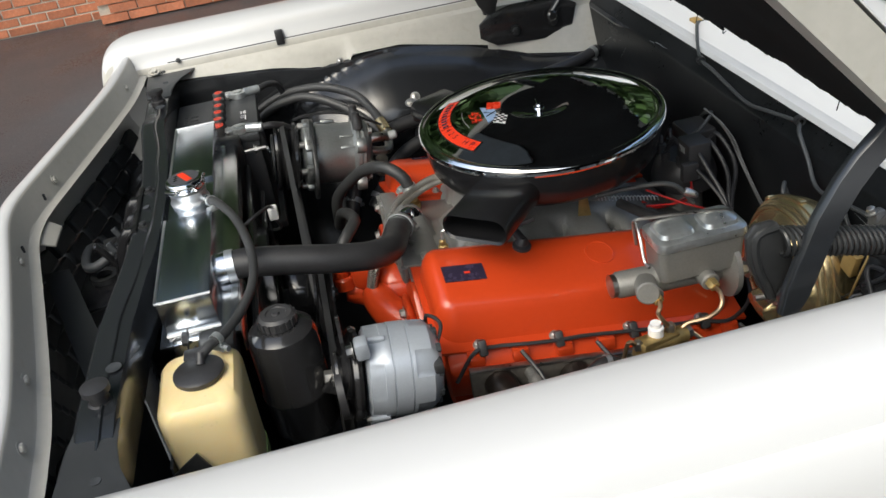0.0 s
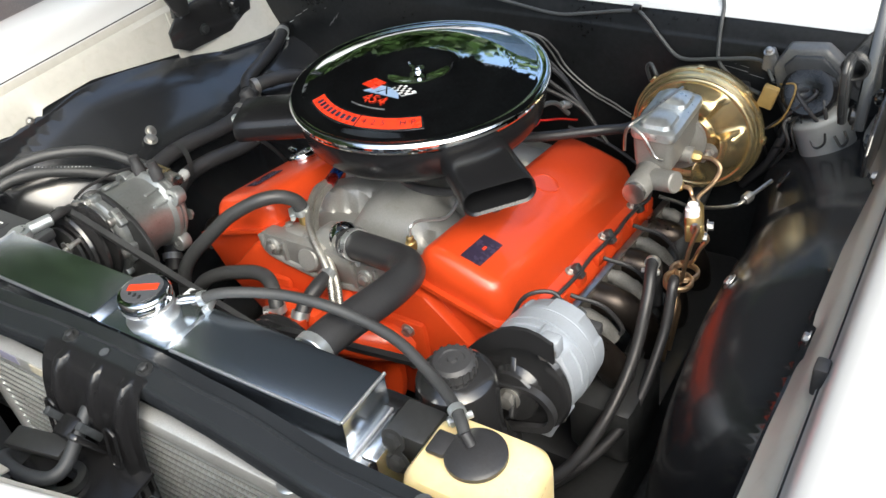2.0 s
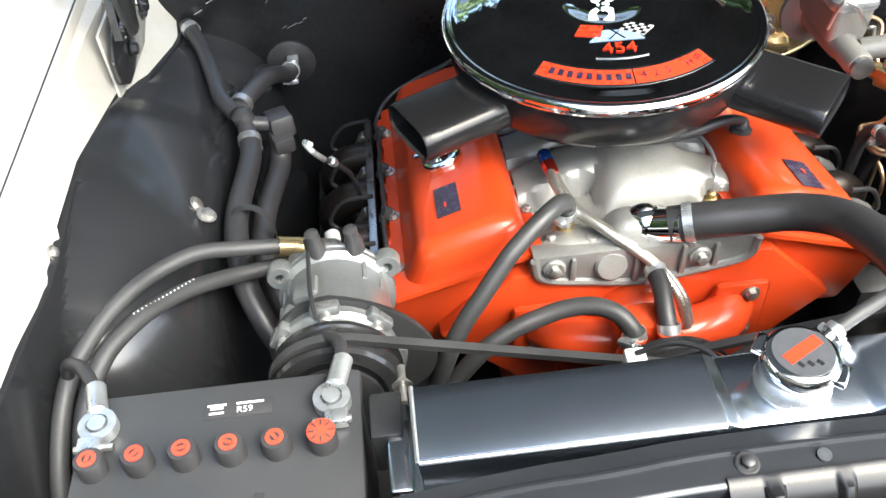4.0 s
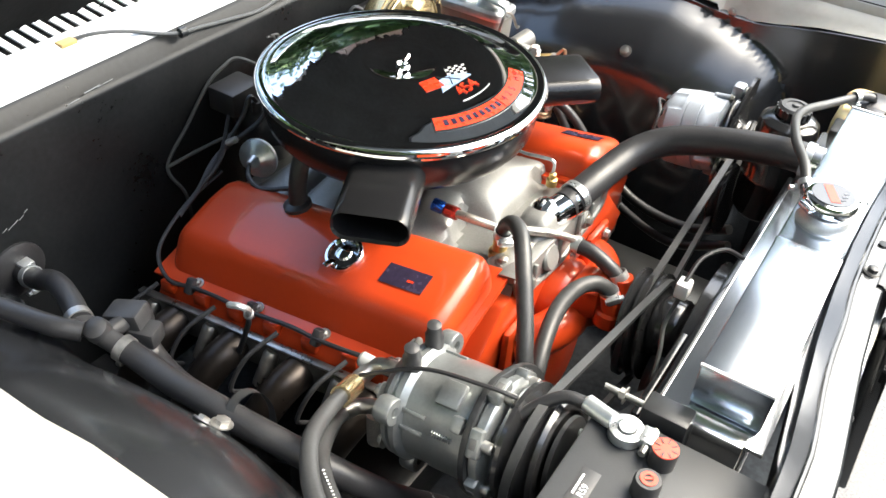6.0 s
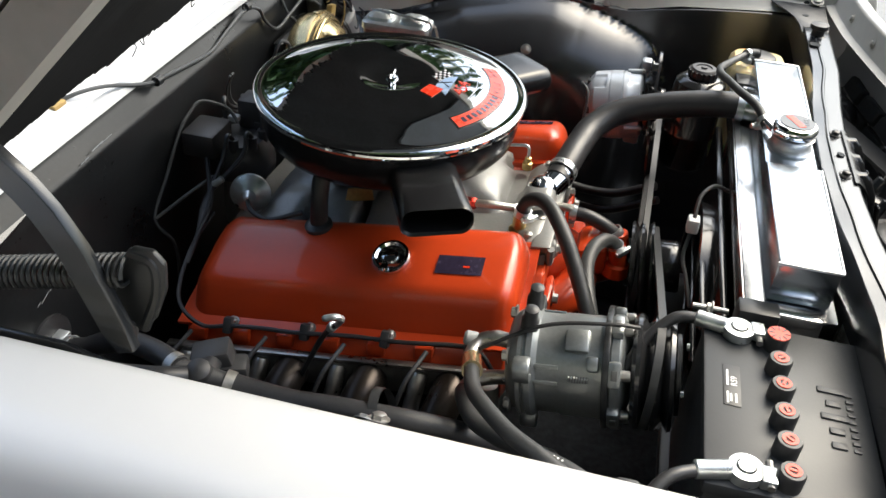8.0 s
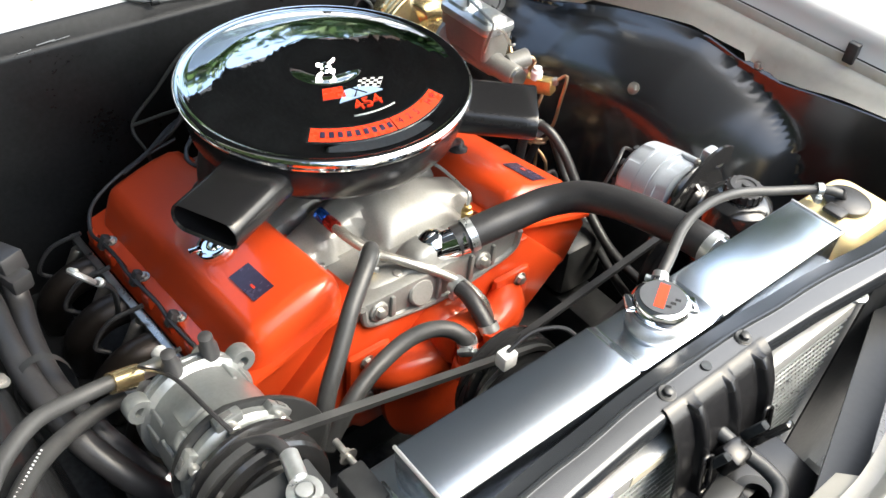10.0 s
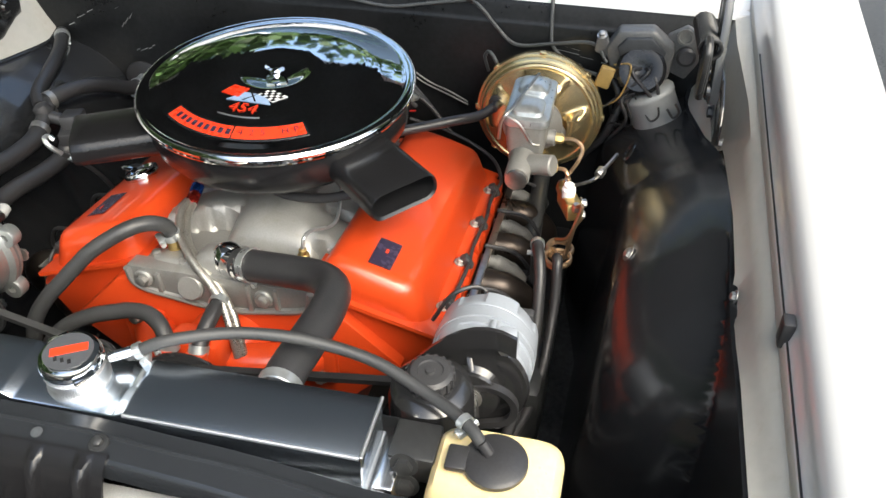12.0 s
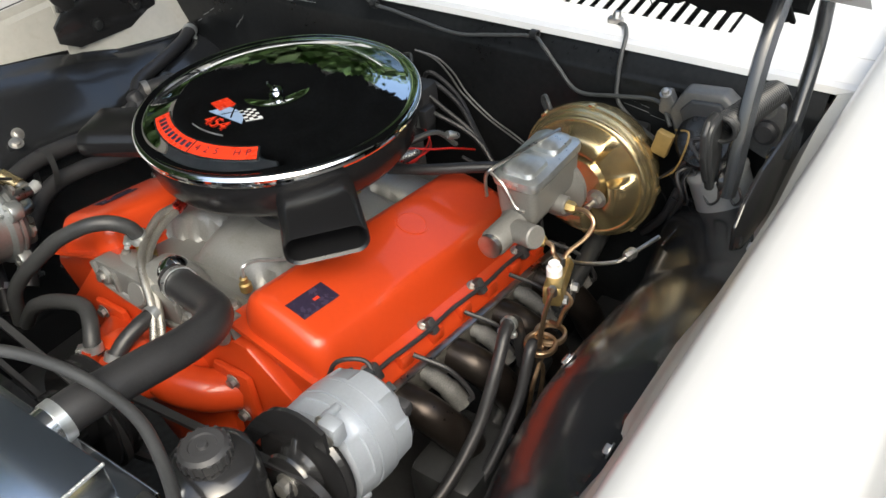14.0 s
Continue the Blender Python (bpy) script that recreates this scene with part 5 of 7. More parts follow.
part("header_plate", box((-0.617, -0.015, 0.972), (0.112, 0.685, 0.006), 0.001), M_ALU, radi)
part("rear_lip", box((-0.560, -0.015, 0.955), (0.003, 0.685, 0.036), 0.001), M_ALU, radi)
part("core", box((-0.617, -0.015, 0.72), (0.060, 0.66, 0.50), 0.002), M_CORE, radi, "black finned radiator core")
for y in (-0.355, 0.325):
    part("side_rail", box((-0.617, y, 0.72), (0.075, 0.022, 0.52), 0.003), M_ALU, radi)
part("bottom_tank", box((-0.62, -0.015, 0.445), (0.076, 0.66, 0.06), 0.006), M_ALU, radi)
fin = bmesh.new()
for k in range(100):
    y = -0.33 + k * 0.0064
    join(fin, box((-0.6485, y, 0.72), (0.004, 0.0018, 0.49)))
tagged(part("fin_core", fin, M_CORE, radi), kind="stuff")
neck = part("filler_neck", lathe([(0.032, 0), (0.033, 0.004), (0.030, 0.008), (0.030, 0.018), (0.032, 0.022), (0.028, 0.024), (0, 0.024)], (-0.624, -0.021, zl), (0, 0, 1), 40), M_WELD, radi, "aluminium filler neck")
cap = part("pressure_cap", lathe([(0.031, 0), (0.0325, 0.004), (0.0325, 0.011), (0.030, 0.0155), (0.025, 0.0175), (0.0, 0.018)], (-0.624, -0.021, zl + 0.026), (0, 0, 1), 48), M_CHROME, neck, "chrome pressure cap with a red label")
for a in (0.9, 0.9 + math.pi):
    t = V(math.cos(a), math.sin(a), 0)
    part("cap_ear", box(V(-0.624, -0.021, zl + 0.033) + t * 0.034, (0.011, 0.022, 0.007), 0.002, Matrix.Rotation(a, 4, "Z")), M_CHROME, cap)
part("cap_label", lathe([(0.0255, 0), (0.0255, 0.0006), (0.0005, 0.0006)], (-0.624, -0.021, zl + 0.0439), (0, 0, 1), 36), M_CAPFACE, cap)
part("cap_band", box((-0.622, -0.021, zl + 0.0447), (0.011, 0.038, 0.0006), 0, Matrix.Rotation(radians(28), 4, "Z")), M_RED, cap)
for k in range(3):
    part("cap_print", box((-0.637, -0.030 + 0.008 * k, zl + 0.0447), (0.006, 0.0035, 0.0006), 0, Matrix.Rotation(radians(35), 4, "Z")), M_GLOSS, cap)
part("overflow_nipple", rod((-0.60, -0.045, zl + 0.014), (-0.588, -0.066, zl + 0.016), 0.006, 12), M_ALU, neck)
part("hose_neck", rod((-0.59, -0.216, 0.998), (-0.560, -0.216, 0.998), 0.024, 24), M_ALU, radi)
part("side_bracket", box((-0.592, -0.375, 0.965), (0.05, 0.05, 0.04), 0.004), M_SATIN, radi)
for z in (0.99, 0.955):
    part("bracket_bolt", hexbolt((-0.628, -0.372, z), (-1, 0, 0.2), 0.010, 0.008), M_SATIN, radi)
part("side_bracket", box((-0.575, 0.335, 0.955), (0.05, 0.03, 0.06), 0.003), M_SATIN, radi)
part("stud", rod((-0.545, 0.318, 0.955), (-0.50, 0.318, 0.955), 0.004, 10), M_BOLT, radi)
part("stud_nut", hexbolt((-0.525, 0.318, 0.955), (1, 0, 0), 0.007, 0.007), M_BOLT, radi)

shroud = thing("electric_fan", (-0.545, 0, 0.50), "black slim electric fan behind the radiator", "fan")
part("fan_frame", box((-0.549, 0.02, 0.715), (0.012, 0.60, 0.42), 0.003), M_GLOSS, shroud)
part("fan_ring", lathe([(0.185, 0.0), (0.185, 0.020), (0.180, 0.022), (0.175, 0.020), (0.175, 0.0)], (-0.545, 0.02, 0.72), (1, 0, 0), 56), M_GLOSS, shroud)
part("fan_motor", lathe([(0.06, 0), (0.06, 0.03), (0.05, 0.04), (0, 0.041)], (-0.525, 0.02, 0.72), (1, 0, 0), 28), M_PLASTIC, shroud)
for k in range(5):
    z = 0.90 - 0.06 * k
    part("fan_rib", box((-0.530, 0.10, z - 0.02), (0.010, 0.34, 0.006), 0.002), M_GLOSS, shroud)
part("fan_connector", box((-0.505, 0.075, 0.925), (0.018, 0.022, 0.024), 0.003), M_PRINT, shroud, "white wiring plug")
part("fan_wire", tube([(-0.505, 0.075, 0.937), (-0.51, 0.04, 0.955), (-0.53, 0.01, 0.96), (-0.555, 0.0, 0.95)], 0.003, 8), M_RUBBER, shroud)
part("fan_wire", tube([(-0.505, 0.075, 0.913), (-0.50, 0.10, 0.88), (-0.51, 0.13, 0.86), (-0.52, 0.17, 0.84)], 0.003, 8), M_GREYTUBE, shroud)


def hose(name, pts, r, mat, label, ends=(), category="hose", group="hoses", ribs=0.0, clamp=M_ZINC, n=8):
    at = tuple(pts[0])
    t = thing(name, at, label, category, group)
    part("hose", tube(pts, r, 18 if r > 0.012 else 10, n, ribs=ribs), mat, t)
    for p, ax in ends:
        part("hose_clamp", clamp_ring(p, ax, r + 0.0006, 0.012 if r > 0.01 else 0.008), clamp, t, "steel worm-drive hose clamp")
    return t


hose("upper_radiator_hose", [(-0.284, -0.030, 0.897), (-0.296, -0.075, 0.910), (-0.308, -0.125, 0.921), (-0.324, -0.170, 0.934), (-0.358, -0.203, 0.951), (-0.41, -0.216, 0.968), (-0.48, -0.218, 0.986), (-0.54, -0.216, 0.997), (-0.578, -0.216, 0.998)], 0.0232, M_RUBBER, "thick black moulded upper radiator hose", [((-0.290, -0.052, 0.904), (-0.25, -0.93, 0.27)), ((-0.565, -0.216, 0.998), (-1, 0, 0))])
hose("overflow_hose", [(-0.590, -0.060, 1.040), (-0.575, -0.098, 1.054), (-0.549, -0.155, 1.052), (-0.534, -0.209, 1.045), (-0.526, -0.262, 1.033), (-0.529, -0.316, 1.022), (-0.547, -0.366, 1.014), (-0.570, -0.410, 1.012), (-0.590, -0.434, 1.014), (-0.603, -0.447, 1.010)], 0.0068, M_RUBBER_L, "black rubber overflow hose to the coolant bottle", [((-0.585, -0.072, 1.045), (0.4, -0.85, 0.35)), ((-0.582, -0.425, 1.014), (-0.6, -0.75, 0))])
hose("heater_hose", [(-0.244, 0.093, 0.895), (-0.252, 0.095, 0.922), (-0.272, 0.110, 0.940), (-0.295, 0.135, 0.940), (-0.322, 0.173, 0.921), (-0.338, 0.195, 0.902), (-0.354, 0.217, 0.88), (-0.37, 0.241, 0.855), (-0.385, 0.262, 0.82), (-0.39, 0.28, 0.76)], 0.0118, M_RUBBER_L, "grey rubber heater hose from the intake", [((-0.246, 0.093, 0.902), (-0.2, 0.1, 1))])
hose("heater_hose", [(-0.402, 0.036, 0.822), (-0.398, 0.039, 0.838), (-0.382, 0.055, 0.853), (-0.368, 0.08, 0.856), (-0.361, 0.11, 0.850), (-0.362, 0.14, 0.842), (-0.370, 0.18, 0.832), (-0.382, 0.22, 0.812), (-0.39, 0.26, 0.765)], 0.0118, M_RUBBER_L, "grey rubber heater hose from the water pump", [((-0.400, 0.037, 0.832), (0.2, 0.2, 1))])
hose("bypass_hose", [(-0.315, -0.008, 0.852), (-0.345, -0.008, 0.852), (-0.375, -0.006, 0.842), (-0.402, -0.006, 0.825)], 0.012, M_RUBBER, "short black bypass hose", [((-0.322, -0.008, 0.853), (-1, 0, 0)), ((-0.396, -0.006, 0.831), (-0.6, 0, -0.7))])
for y in (0.040, -0.006):
    part("pump_nipple", rod((-0.412, y, 0.800), (-0.403, y, 0.832), 0.015, 16), M_ORANGE, wp)
    part("pump_boss", lathe([(0.022, 0), (0.020, 0.02), (0.016, 0.024)], (-0.408, y, 0.782), (0, 0, 1), 20), M_ORANGE, wp)
part("hose_nipple", lathe([(0.016, 0), (0.016, 0.01), (0.011, 0.014), (0.011, 0.04)], e(-0.244, 0.093, 0.82), (0, 0, 1), 16), M_BRASS, im)

bl = thing("braided_line", (-0.16, 0.10, 0.90), "braided steel line with red and blue fittings", "fuel line")
part("braid", tube([(-0.172, 0.099, 0.906), (-0.200, 0.098, 0.908), (-0.238, 0.083, 0.901), (-0.275, 0.054, 0.896), (-0.296, 0.028, 0.884), (-0.312, 0.002, 0.868), (-0.330, -0.019, 0.850), (-0.350, -0.034, 0.828), (-0.364, -0.044, 0.79)], 0.0065, 12), M_BRAID, bl)
part("braid", tube([(-0.172, 0.092, 0.902), (-0.203, 0.087, 0.900), (-0.240, 0.071, 0.894), (-0.274, 0.043, 0.889), (-0.292, 0.018, 0.877), (-0.308, -0.007, 0.861), (-0.326, -0.028, 0.843), (-0.346, -0.043, 0.820), (-0.360, -0.052, 0.78)], 0.0055, 12), M_BRAID, bl)
part("red_fitting", lathe([(0.009, 0), (0.010, 0.004), (0.010, 0.020), (0.008, 0.024)], (-0.150, 0.099, 0.905), (-1, -0.15, -0.1), 8), M_ANOD_R, bl, "red anodised nut")
part("blue_fitting", lathe([(0.010, 0), (0.010, 0.016), (0.007, 0.020)], (-0.132, 0.101, 0.907), (-1, -0.1, -0.1), 8), M_ANOD_B, bl, "blue anodised nut")

# coolant bottle
bot = thing("coolant_bottle", (-0.61, -0.46, 0.78), "yellowed plastic coolant bottle with a black cap", "bottle")


def rrect(cx, cy, hx_, hy_, r, z, n=6):
    out = []
    for q, (sx, sy) in enumerate(((1, 1), (-1, 1), (-1, -1), (1, -1))):
        for k in range(n):
            a = q * math.pi / 2 + k / (n - 1) * math.pi / 2
            out.append(V(cx + sx * (hx_ - r) + r * math.cos(a), cy + sy * (hy_ - r) + r * math.sin(a), z))
    return out


rings = [rrect(-0.614, -0.463, 0.047, 0.060, 0.016, 0.79), rrect(-0.614, -0.463, 0.050, 0.063, 0.018, 0.80), rrect(-0.614, -0.463, 0.052, 0.065, 0.02, 0.90), rrect(-0.614, -0.463, 0.054, 0.067, 0.022, 0.965), rrect(-0.614, -0.463, 0.052, 0.065, 0.022, 0.978), rrect(-0.614, -0.463, 0.046, 0.058, 0.022, 0.987), rrect(-0.614, -0.463, 0.035, 0.04, 0.022, 0.990)]
body = part("bottle_body", loft(rings), M_BOTTLE, bot)
part("coolant", loft([rrect(-0.614, -0.463, 0.0478, 0.0608, 0.016, 0.792), rrect(-0.614, -0.463, 0.0515, 0.0645, 0.018, 0.805), rrect(-0.614, -0.463, 0.0523, 0.0653, 0.02, 0.83)]), M_GREEN, body, "green coolant in the bottom")
c = part("bottle_cap", lathe([(0.030, 0), (0.033, 0.004), (0.033, 0.009), (0.029, 0.012), (0.0, 0.013)], (-0.610, -0.462, 0.989), (0, 0, 1), 32), M_RUBBER, bot, "black rubber cap")
part("cap_tab", box((-0.615, -0.424, 0.998), (0.030, 0.022, 0.008), 0.003), M_RUBBER, c)
part("cap_nipple", rod((-0.606, -0.455, 1.002), (-0.603, -0.446, 1.014), 0.006, 12), M_RUBBER, c)
part("bottle_bracket", prism([(-0.668, -0.53, 0.90), (-0.63, -0.535, 0.93), (-0.60, -0.535, 0.86), (-0.61, -0.535, 0.80), (-0.67, -0.53, 0.80)], (0, 0, 0), (0, -0.004, 0), 0.001), M_SATIN, bot, "black sheet bracket")
part("bottle_bracket", box((-0.668, -0.46, 0.86), (0.004, 0.14, 0.10), 0.001), M_SATIN, bot)

# ---------- accessory drive ----------
ps = thing("power_steering_pump", (-0.505, -0.37, 0.75), "black power steering pump and reservoir", "pump")
part("reservoir", lathe([(0.040, 0.0), (0.048, 0.01), (0.049, 0.07), (0.0515, 0.074), (0.0515, 0.079), (0.049, 0.083), (0.049, 0.165), (0.046, 0.178), (0.036, 0.186), (0.026, 0.188)], (-0.506, -0.37, 0.79), (0, 0, 1), 40), M_GLOSS, ps)
c = part("reservoir_cap", lathe([(0.025, 0), (0.026, 0.004), (0.026, 0.014), (0.022, 0.018), (0.015, 0.0185), (0.014, 0.0165), (0.006, 0.0165), (0.005, 0.0195), (0, 0.02)], (-0.506, -0.37, 0.978), (0, 0, 1), 32), M_PLASTIC, ps, "ribbed black plastic cap")
for k in range(18):
    a = k * math.pi / 9
    part("cap_rib", box((-0.506 + 0.0265 * math.cos(a), -0.37 + 0.0265 * math.sin(a), 0.986), (0.003, 0.004, 0.012), 0, Matrix.Rotation(a, 4, "Z")), M_PLASTIC, c)
part("pump_pulley", lathe([(0.0, 0.0), (0.060, 0.0), (0.064, 0.004), (0.054, 0.010), (0.064, 0.018), (0.060, 0.022), (0.02, 0.020), (0, 0.02)], (-0.435, -0.345, 0.80), (-1, 0, 0.1), 36), M_GLOSS, ps)
part("pump_bracket", prism([(-0.47, -0.42, 0.88), (-0.42, -0.40, 0.93), (-0.38, -0.39, 0.90), (-0.40, -0.40, 0.82)], (0, 0, 0), (0, 0.008, 0), 0.001), M_GLOSS, ps)

alt = thing("alternator", (-0.36, -0.425, 0.80), "silver alternator with a black fan and pulley", "alternator")
AX = V(1, 0.0, -0.15).normalized()
ac = V(-0.408, -0.404, 0.884)
d, u, v = frame_of(AX)


def alt_ring(h, r, step=0.0, turn=0.0, cut=0.0):
    """One ring of the casting: every second sector stands proud by step."""
    out = []
    for k in range(96):
        a = 2 * math.pi * k / 96
        rr = r + (step if math.sin(5 * a + turn) > cut else 0.0)
        out.append(ac + AX * h + (u * math.cos(a) + v * math.sin(a)) * rr)
    return out


ab = part("housing", loft([alt_ring(0.0, 0.058), alt_ring(0.004, 0.0635), alt_ring(0.0045, 0.0635, 0.0020, 0.4, 0.3), alt_ring(0.024, 0.0645, 0.0020, 0.4, 0.3), alt_ring(0.0245, 0.0668), alt_ring(0.0355, 0.0672), alt_ring(0.036, 0.0655), alt_ring(0.0375, 0.0655), alt_ring(0.038, 0.0680), alt_ring(0.0605, 0.0680), alt_ring(0.061, 0.0665), alt_ring(0.0622, 0.0665), alt_ring(0.0627, 0.0672), alt_ring(0.068, 0.0672), alt_ring(0.0684, 0.0640, 0.0032, 1.9, -0.2), alt_ring(0.092, 0.0625, 0.0030, 1.9, -0.2), alt_ring(0.101, 0.0560), alt_ring(0.108, 0.046), alt_ring(0.110, 0.020)]), M_SILVER, alt)
for k in range(10):
    a = k * math.pi / 5 + 0.2
    o = u * math.cos(a) + v * math.sin(a)
    t = u * -math.sin(a) + v * math.cos(a)
    mm = Matrix((d, t, o)).transposed().to_4x4()
    part("vent_slot", box(ac + AX * 0.1025 + o * 0.052, (0.010, 0.013, 0.010), 0.002, mm), M_DARKFILL, ab)
for k in range(3):
    a = (k + 0.35) * 2.0944
    o = u * math.cos(a) + v * math.sin(a)
    part("case_bolt", rod(ac + AX * 0.002 + o * 0.0665, ac + AX * 0.030 + o * 0.0665, 0.0055, 12, bev=0.001), M_SILVER, ab)
    part("bolt_head", hexbolt(ac + AX * 0.002 + o * 0.0665, -AX, 0.0045, 0.005), M_BOLT, ab)
part("mount_ear", box((-0.402, -0.44, 0.953), (0.020, 0.026, 0.028), 0.005), M_SILVER, ab)
part("ear_bolt", hexbolt((-0.414, -0.440, 0.953), (-1, 0, 0), 0.008, 0.010), M_BOLT, ab)
part("mount_ear", box((-0.40, -0.425, 0.805), (0.03, 0.026, 0.03), 0.005), M_SILVER, ab)
f = part("cooling_fan", lathe([(0.02, 0), (0.066, 0.0), (0.069, 0.006), (0.066, 0.012), (0.03, 0.016)], ac - AX * 0.018, AX, 36), M_GLOSS, alt, "black alternator fan")
part("pulley", lathe([(0.0, 0.0), (0.012, 0.0), (0.034, 0.002), (0.036, 0.006), (0.028, 0.012), (0.036, 0.020), (0.034, 0.024), (0.0, 0.024)], ac - AX * 0.043, AX, 32), M_GLOSS, alt)
part("pulley_nut", hexbolt(ac - AX * 0.043, -AX, 0.010, 0.012), M_BOLT, alt)
part("adjust_bracket", sheet([[V(-0.428, -0.30 - 0.155 * t, 0.86 + 0.115 * math.sin(t * 2.0) + w) for w in (-0.016, 0.016)] for t in np.linspace(0, 1, 10)], 0.005), M_GLOSS, alt, "black curved adjusting bracket")
part("alt_wire", tube([(-0.30, -0.41, 0.90), (-0.285, -0.385, 0.92), (-0.30, -0.35, 0.915), (-0.30, -0.32, 0.86)], 0.003, 8), M_RUBBER, alt)
part("terminal_cover", box((-0.305, -0.45, 0.90), (0.014, 0.022, 0.016), 0.003), M_PLASTIC, alt)

# air-conditioning compressor
cmp_ = thing("ac_compressor", (-0.36, 0.385, 0.78), "grey cast air-conditioning compressor with a black clutch pulley", "compressor")
CX = V(-1, 0, 0.15).normalized()
cc = V(-0.285, 0.390, 0.866)
cb = part("casing", lathe([(0.0, 0), (0.034, 0.0), (0.046, 0.003), (0.052, 0.008), (0.054, 0.012), (0.0575, 0.014), (0.0575, 0.018), (0.055, 0.0195), (0.055, 0.021), (0.0585, 0.0225), (0.0585, 0.028), (0.055, 0.031), (0.0525, 0.033), (0.0525, 0.054), (0.0540, 0.057), (0.0540, 0.097)], cc, CX, 52), M_COMP, cmp_)
d, u, v = frame_of(CX)


def around(a, r, h):
    """A point on the casing at the turn a from the outer side, and the frame that stands on it."""
    o, t = u * math.cos(a) + v * math.sin(a), v * math.cos(a) - u * math.sin(a)
    return cc + CX * h + o * r, Matrix((d, t, o)).transposed().to_4x4()


# black mounting plate that reaches towards the engine
ring = [cc + CX * 0.097 + u * (0.0625 * math.cos(a) - (0.030 if math.cos(a) < 0 else 0.0) * abs(math.cos(a))) + v * (0.0635 * math.sin(a) + 0.018 * max(0.0, -math.cos(a))) for a in np.linspace(0, 2 * math.pi, 40, endpoint=False)]
part("mount_plate", prism(ring, (0, 0, 0), CX * 0.0065, 0.0012), M_SATIN, cb, "black steel mounting plate")
# front head: a ring with square lugs and cap screws
part("front_head", lathe([(0.030, 0.1035), (0.0555, 0.1035), (0.0570, 0.105), (0.0570, 0.1125), (0.054, 0.116), (0.044, 0.119), (0.030, 0.124)], cc, CX, 48), M_COMP, cb)
for k in range(7):
    a = k * 2 * math.pi / 7 - 2.4
    p, mm = around(a, 0.0575, 0.109)
    part("casing_lug", box(p, (0.0125, 0.027, 0.012), 0.003, mm), M_COMP, cb)
    part("lug_mark", box(around(a, 0.0640, 0.109)[0], (0.006, 0.010, 0.0012), 0.0004, mm), M_DULL, cb)
    p, _ = around(a, 0.0545, 0.115)
    part("casing_bolt", lathe([(0.0, 0.0), (0.0052, 0.0), (0.0055, 0.001), (0.0055, 0.008), (0.0045, 0.009), (0.003, 0.009), (0.0028, 0.006), (0.0, 0.006)], p, CX, 14), M_BOLT, cb)
# rear flange: round bosses with holes
for a in (-0.55, -2.60, 1.15, 2.35):
    p, mm = around(a, 0.0615, 0.0215)
    part("mount_ear", lathe([(0.0055, -0.008), (0.0125, -0.008), (0.0135, -0.006), (0.0135, 0.006), (0.0125, 0.008), (0.0055, 0.008), (0.0055, -0.008)], p, CX, 22, caps=False), M_COMP, cb)
    p, mm = around(a, 0.054, 0.0215)
    part("ear_web", box(p, (0.014, 0.025, 0.012), 0.003, mm), M_COMP, cb)
for a in (-0.30, -0.62, -2.2, -2.6):
    p, mm = around(a, 0.0530, 0.043)
    part("casing_rib", box(p, (0.024, 0.0045, 0.0035), 0.001, mm), M_COMP, cb)
p, mm = around(-1.15, 0.0565, 0.072)
part("top_boss", box(p, (0.024, 0.026, 0.007), 0.003, mm), M_COMP, cb)
p, mm = around(-0.75, 0.0565, 0.088)
part("side_boss", box(p, (0.012, 0.016, 0.009), 0.003, mm), M_COMP, cb)
cl = part("clutch_pulley", lathe([(0.030, -0.004), (0.056, -0.004), (0.060, 0.0), (0.060, 0.004), (0.050, 0.010), (0.060, 0.016), (0.060, 0.020), (0.050, 0.026), (0.060, 0.032), (0.058, 0.036), (0.046, 0.036), (0.044, 0.031), (0.020, 0.032), (0.018, 0.036), (0, 0.036)], cc + CX * 0.128, CX, 44), M_GLOSS, cmp_, "black two-groove clutch pulley")
part("clutch_plate", lathe([(0.042, 0), (0.042, 0.004), (0.018, 0.006), (0.010, 0.002), (0, 0.002)], cc + CX * 0.166, CX, 36), M_SATIN, cl)
for k in range(3):
    a = k * 2.094
    part("plate_rivet", lathe([(0.004, 0), (0.004, 0.003)], cc + CX * 0.171 + V(0, 0.030 * math.cos(a), 0.030 * math.sin(a)), CX, 10), M_ZINC, cl)
for y in (0.365, 0.402):
    part("service_port", lathe([(0.009, 0), (0.009, 0.014), (0.007, 0.018), (0.007, 0.028), (0.003, 0.03)], (-0.300, y, 0.922), (0, 0.1, 1), 14), M_PLASTIC, cmp_)
for k in range(5):
    a = k * 1.2566 + 0.5
    d, u, v = frame_of(CX)
    o = u * math.cos(a) + v * math.sin(a)
    part("rear_bolt", hexbolt(cc + CX * 0.006 + o * 0.050, -CX, 0.006, 0.006), M_BOLT, cb)
for k in range(8):
    part("cast_number", box(cc + CX * (0.062 + 0.0026 * k) + V(0, 0.050, 0.024), (0.0014, 0.003, 0.006), 0.0004), M_ZINC, cb)
part("clutch_wire", tube([cc + CX * 0.12 + V(0, 0.01, 0.066), cc + CX * 0.09 + V(0, 0.015, 0.071), cc + CX * 0.03 + V(0, 0.02, 0.066), cc + V(0.03, 0.03, 0.03)], 0.0022, 7), M_RUBBER, cmp_)
size = V(1.27, 1.22, 1.22)
cmp_.location = [c - q * (c - o) for c, q, o in zip(cc, size, cmp_.location)]
cmp_.scale = size

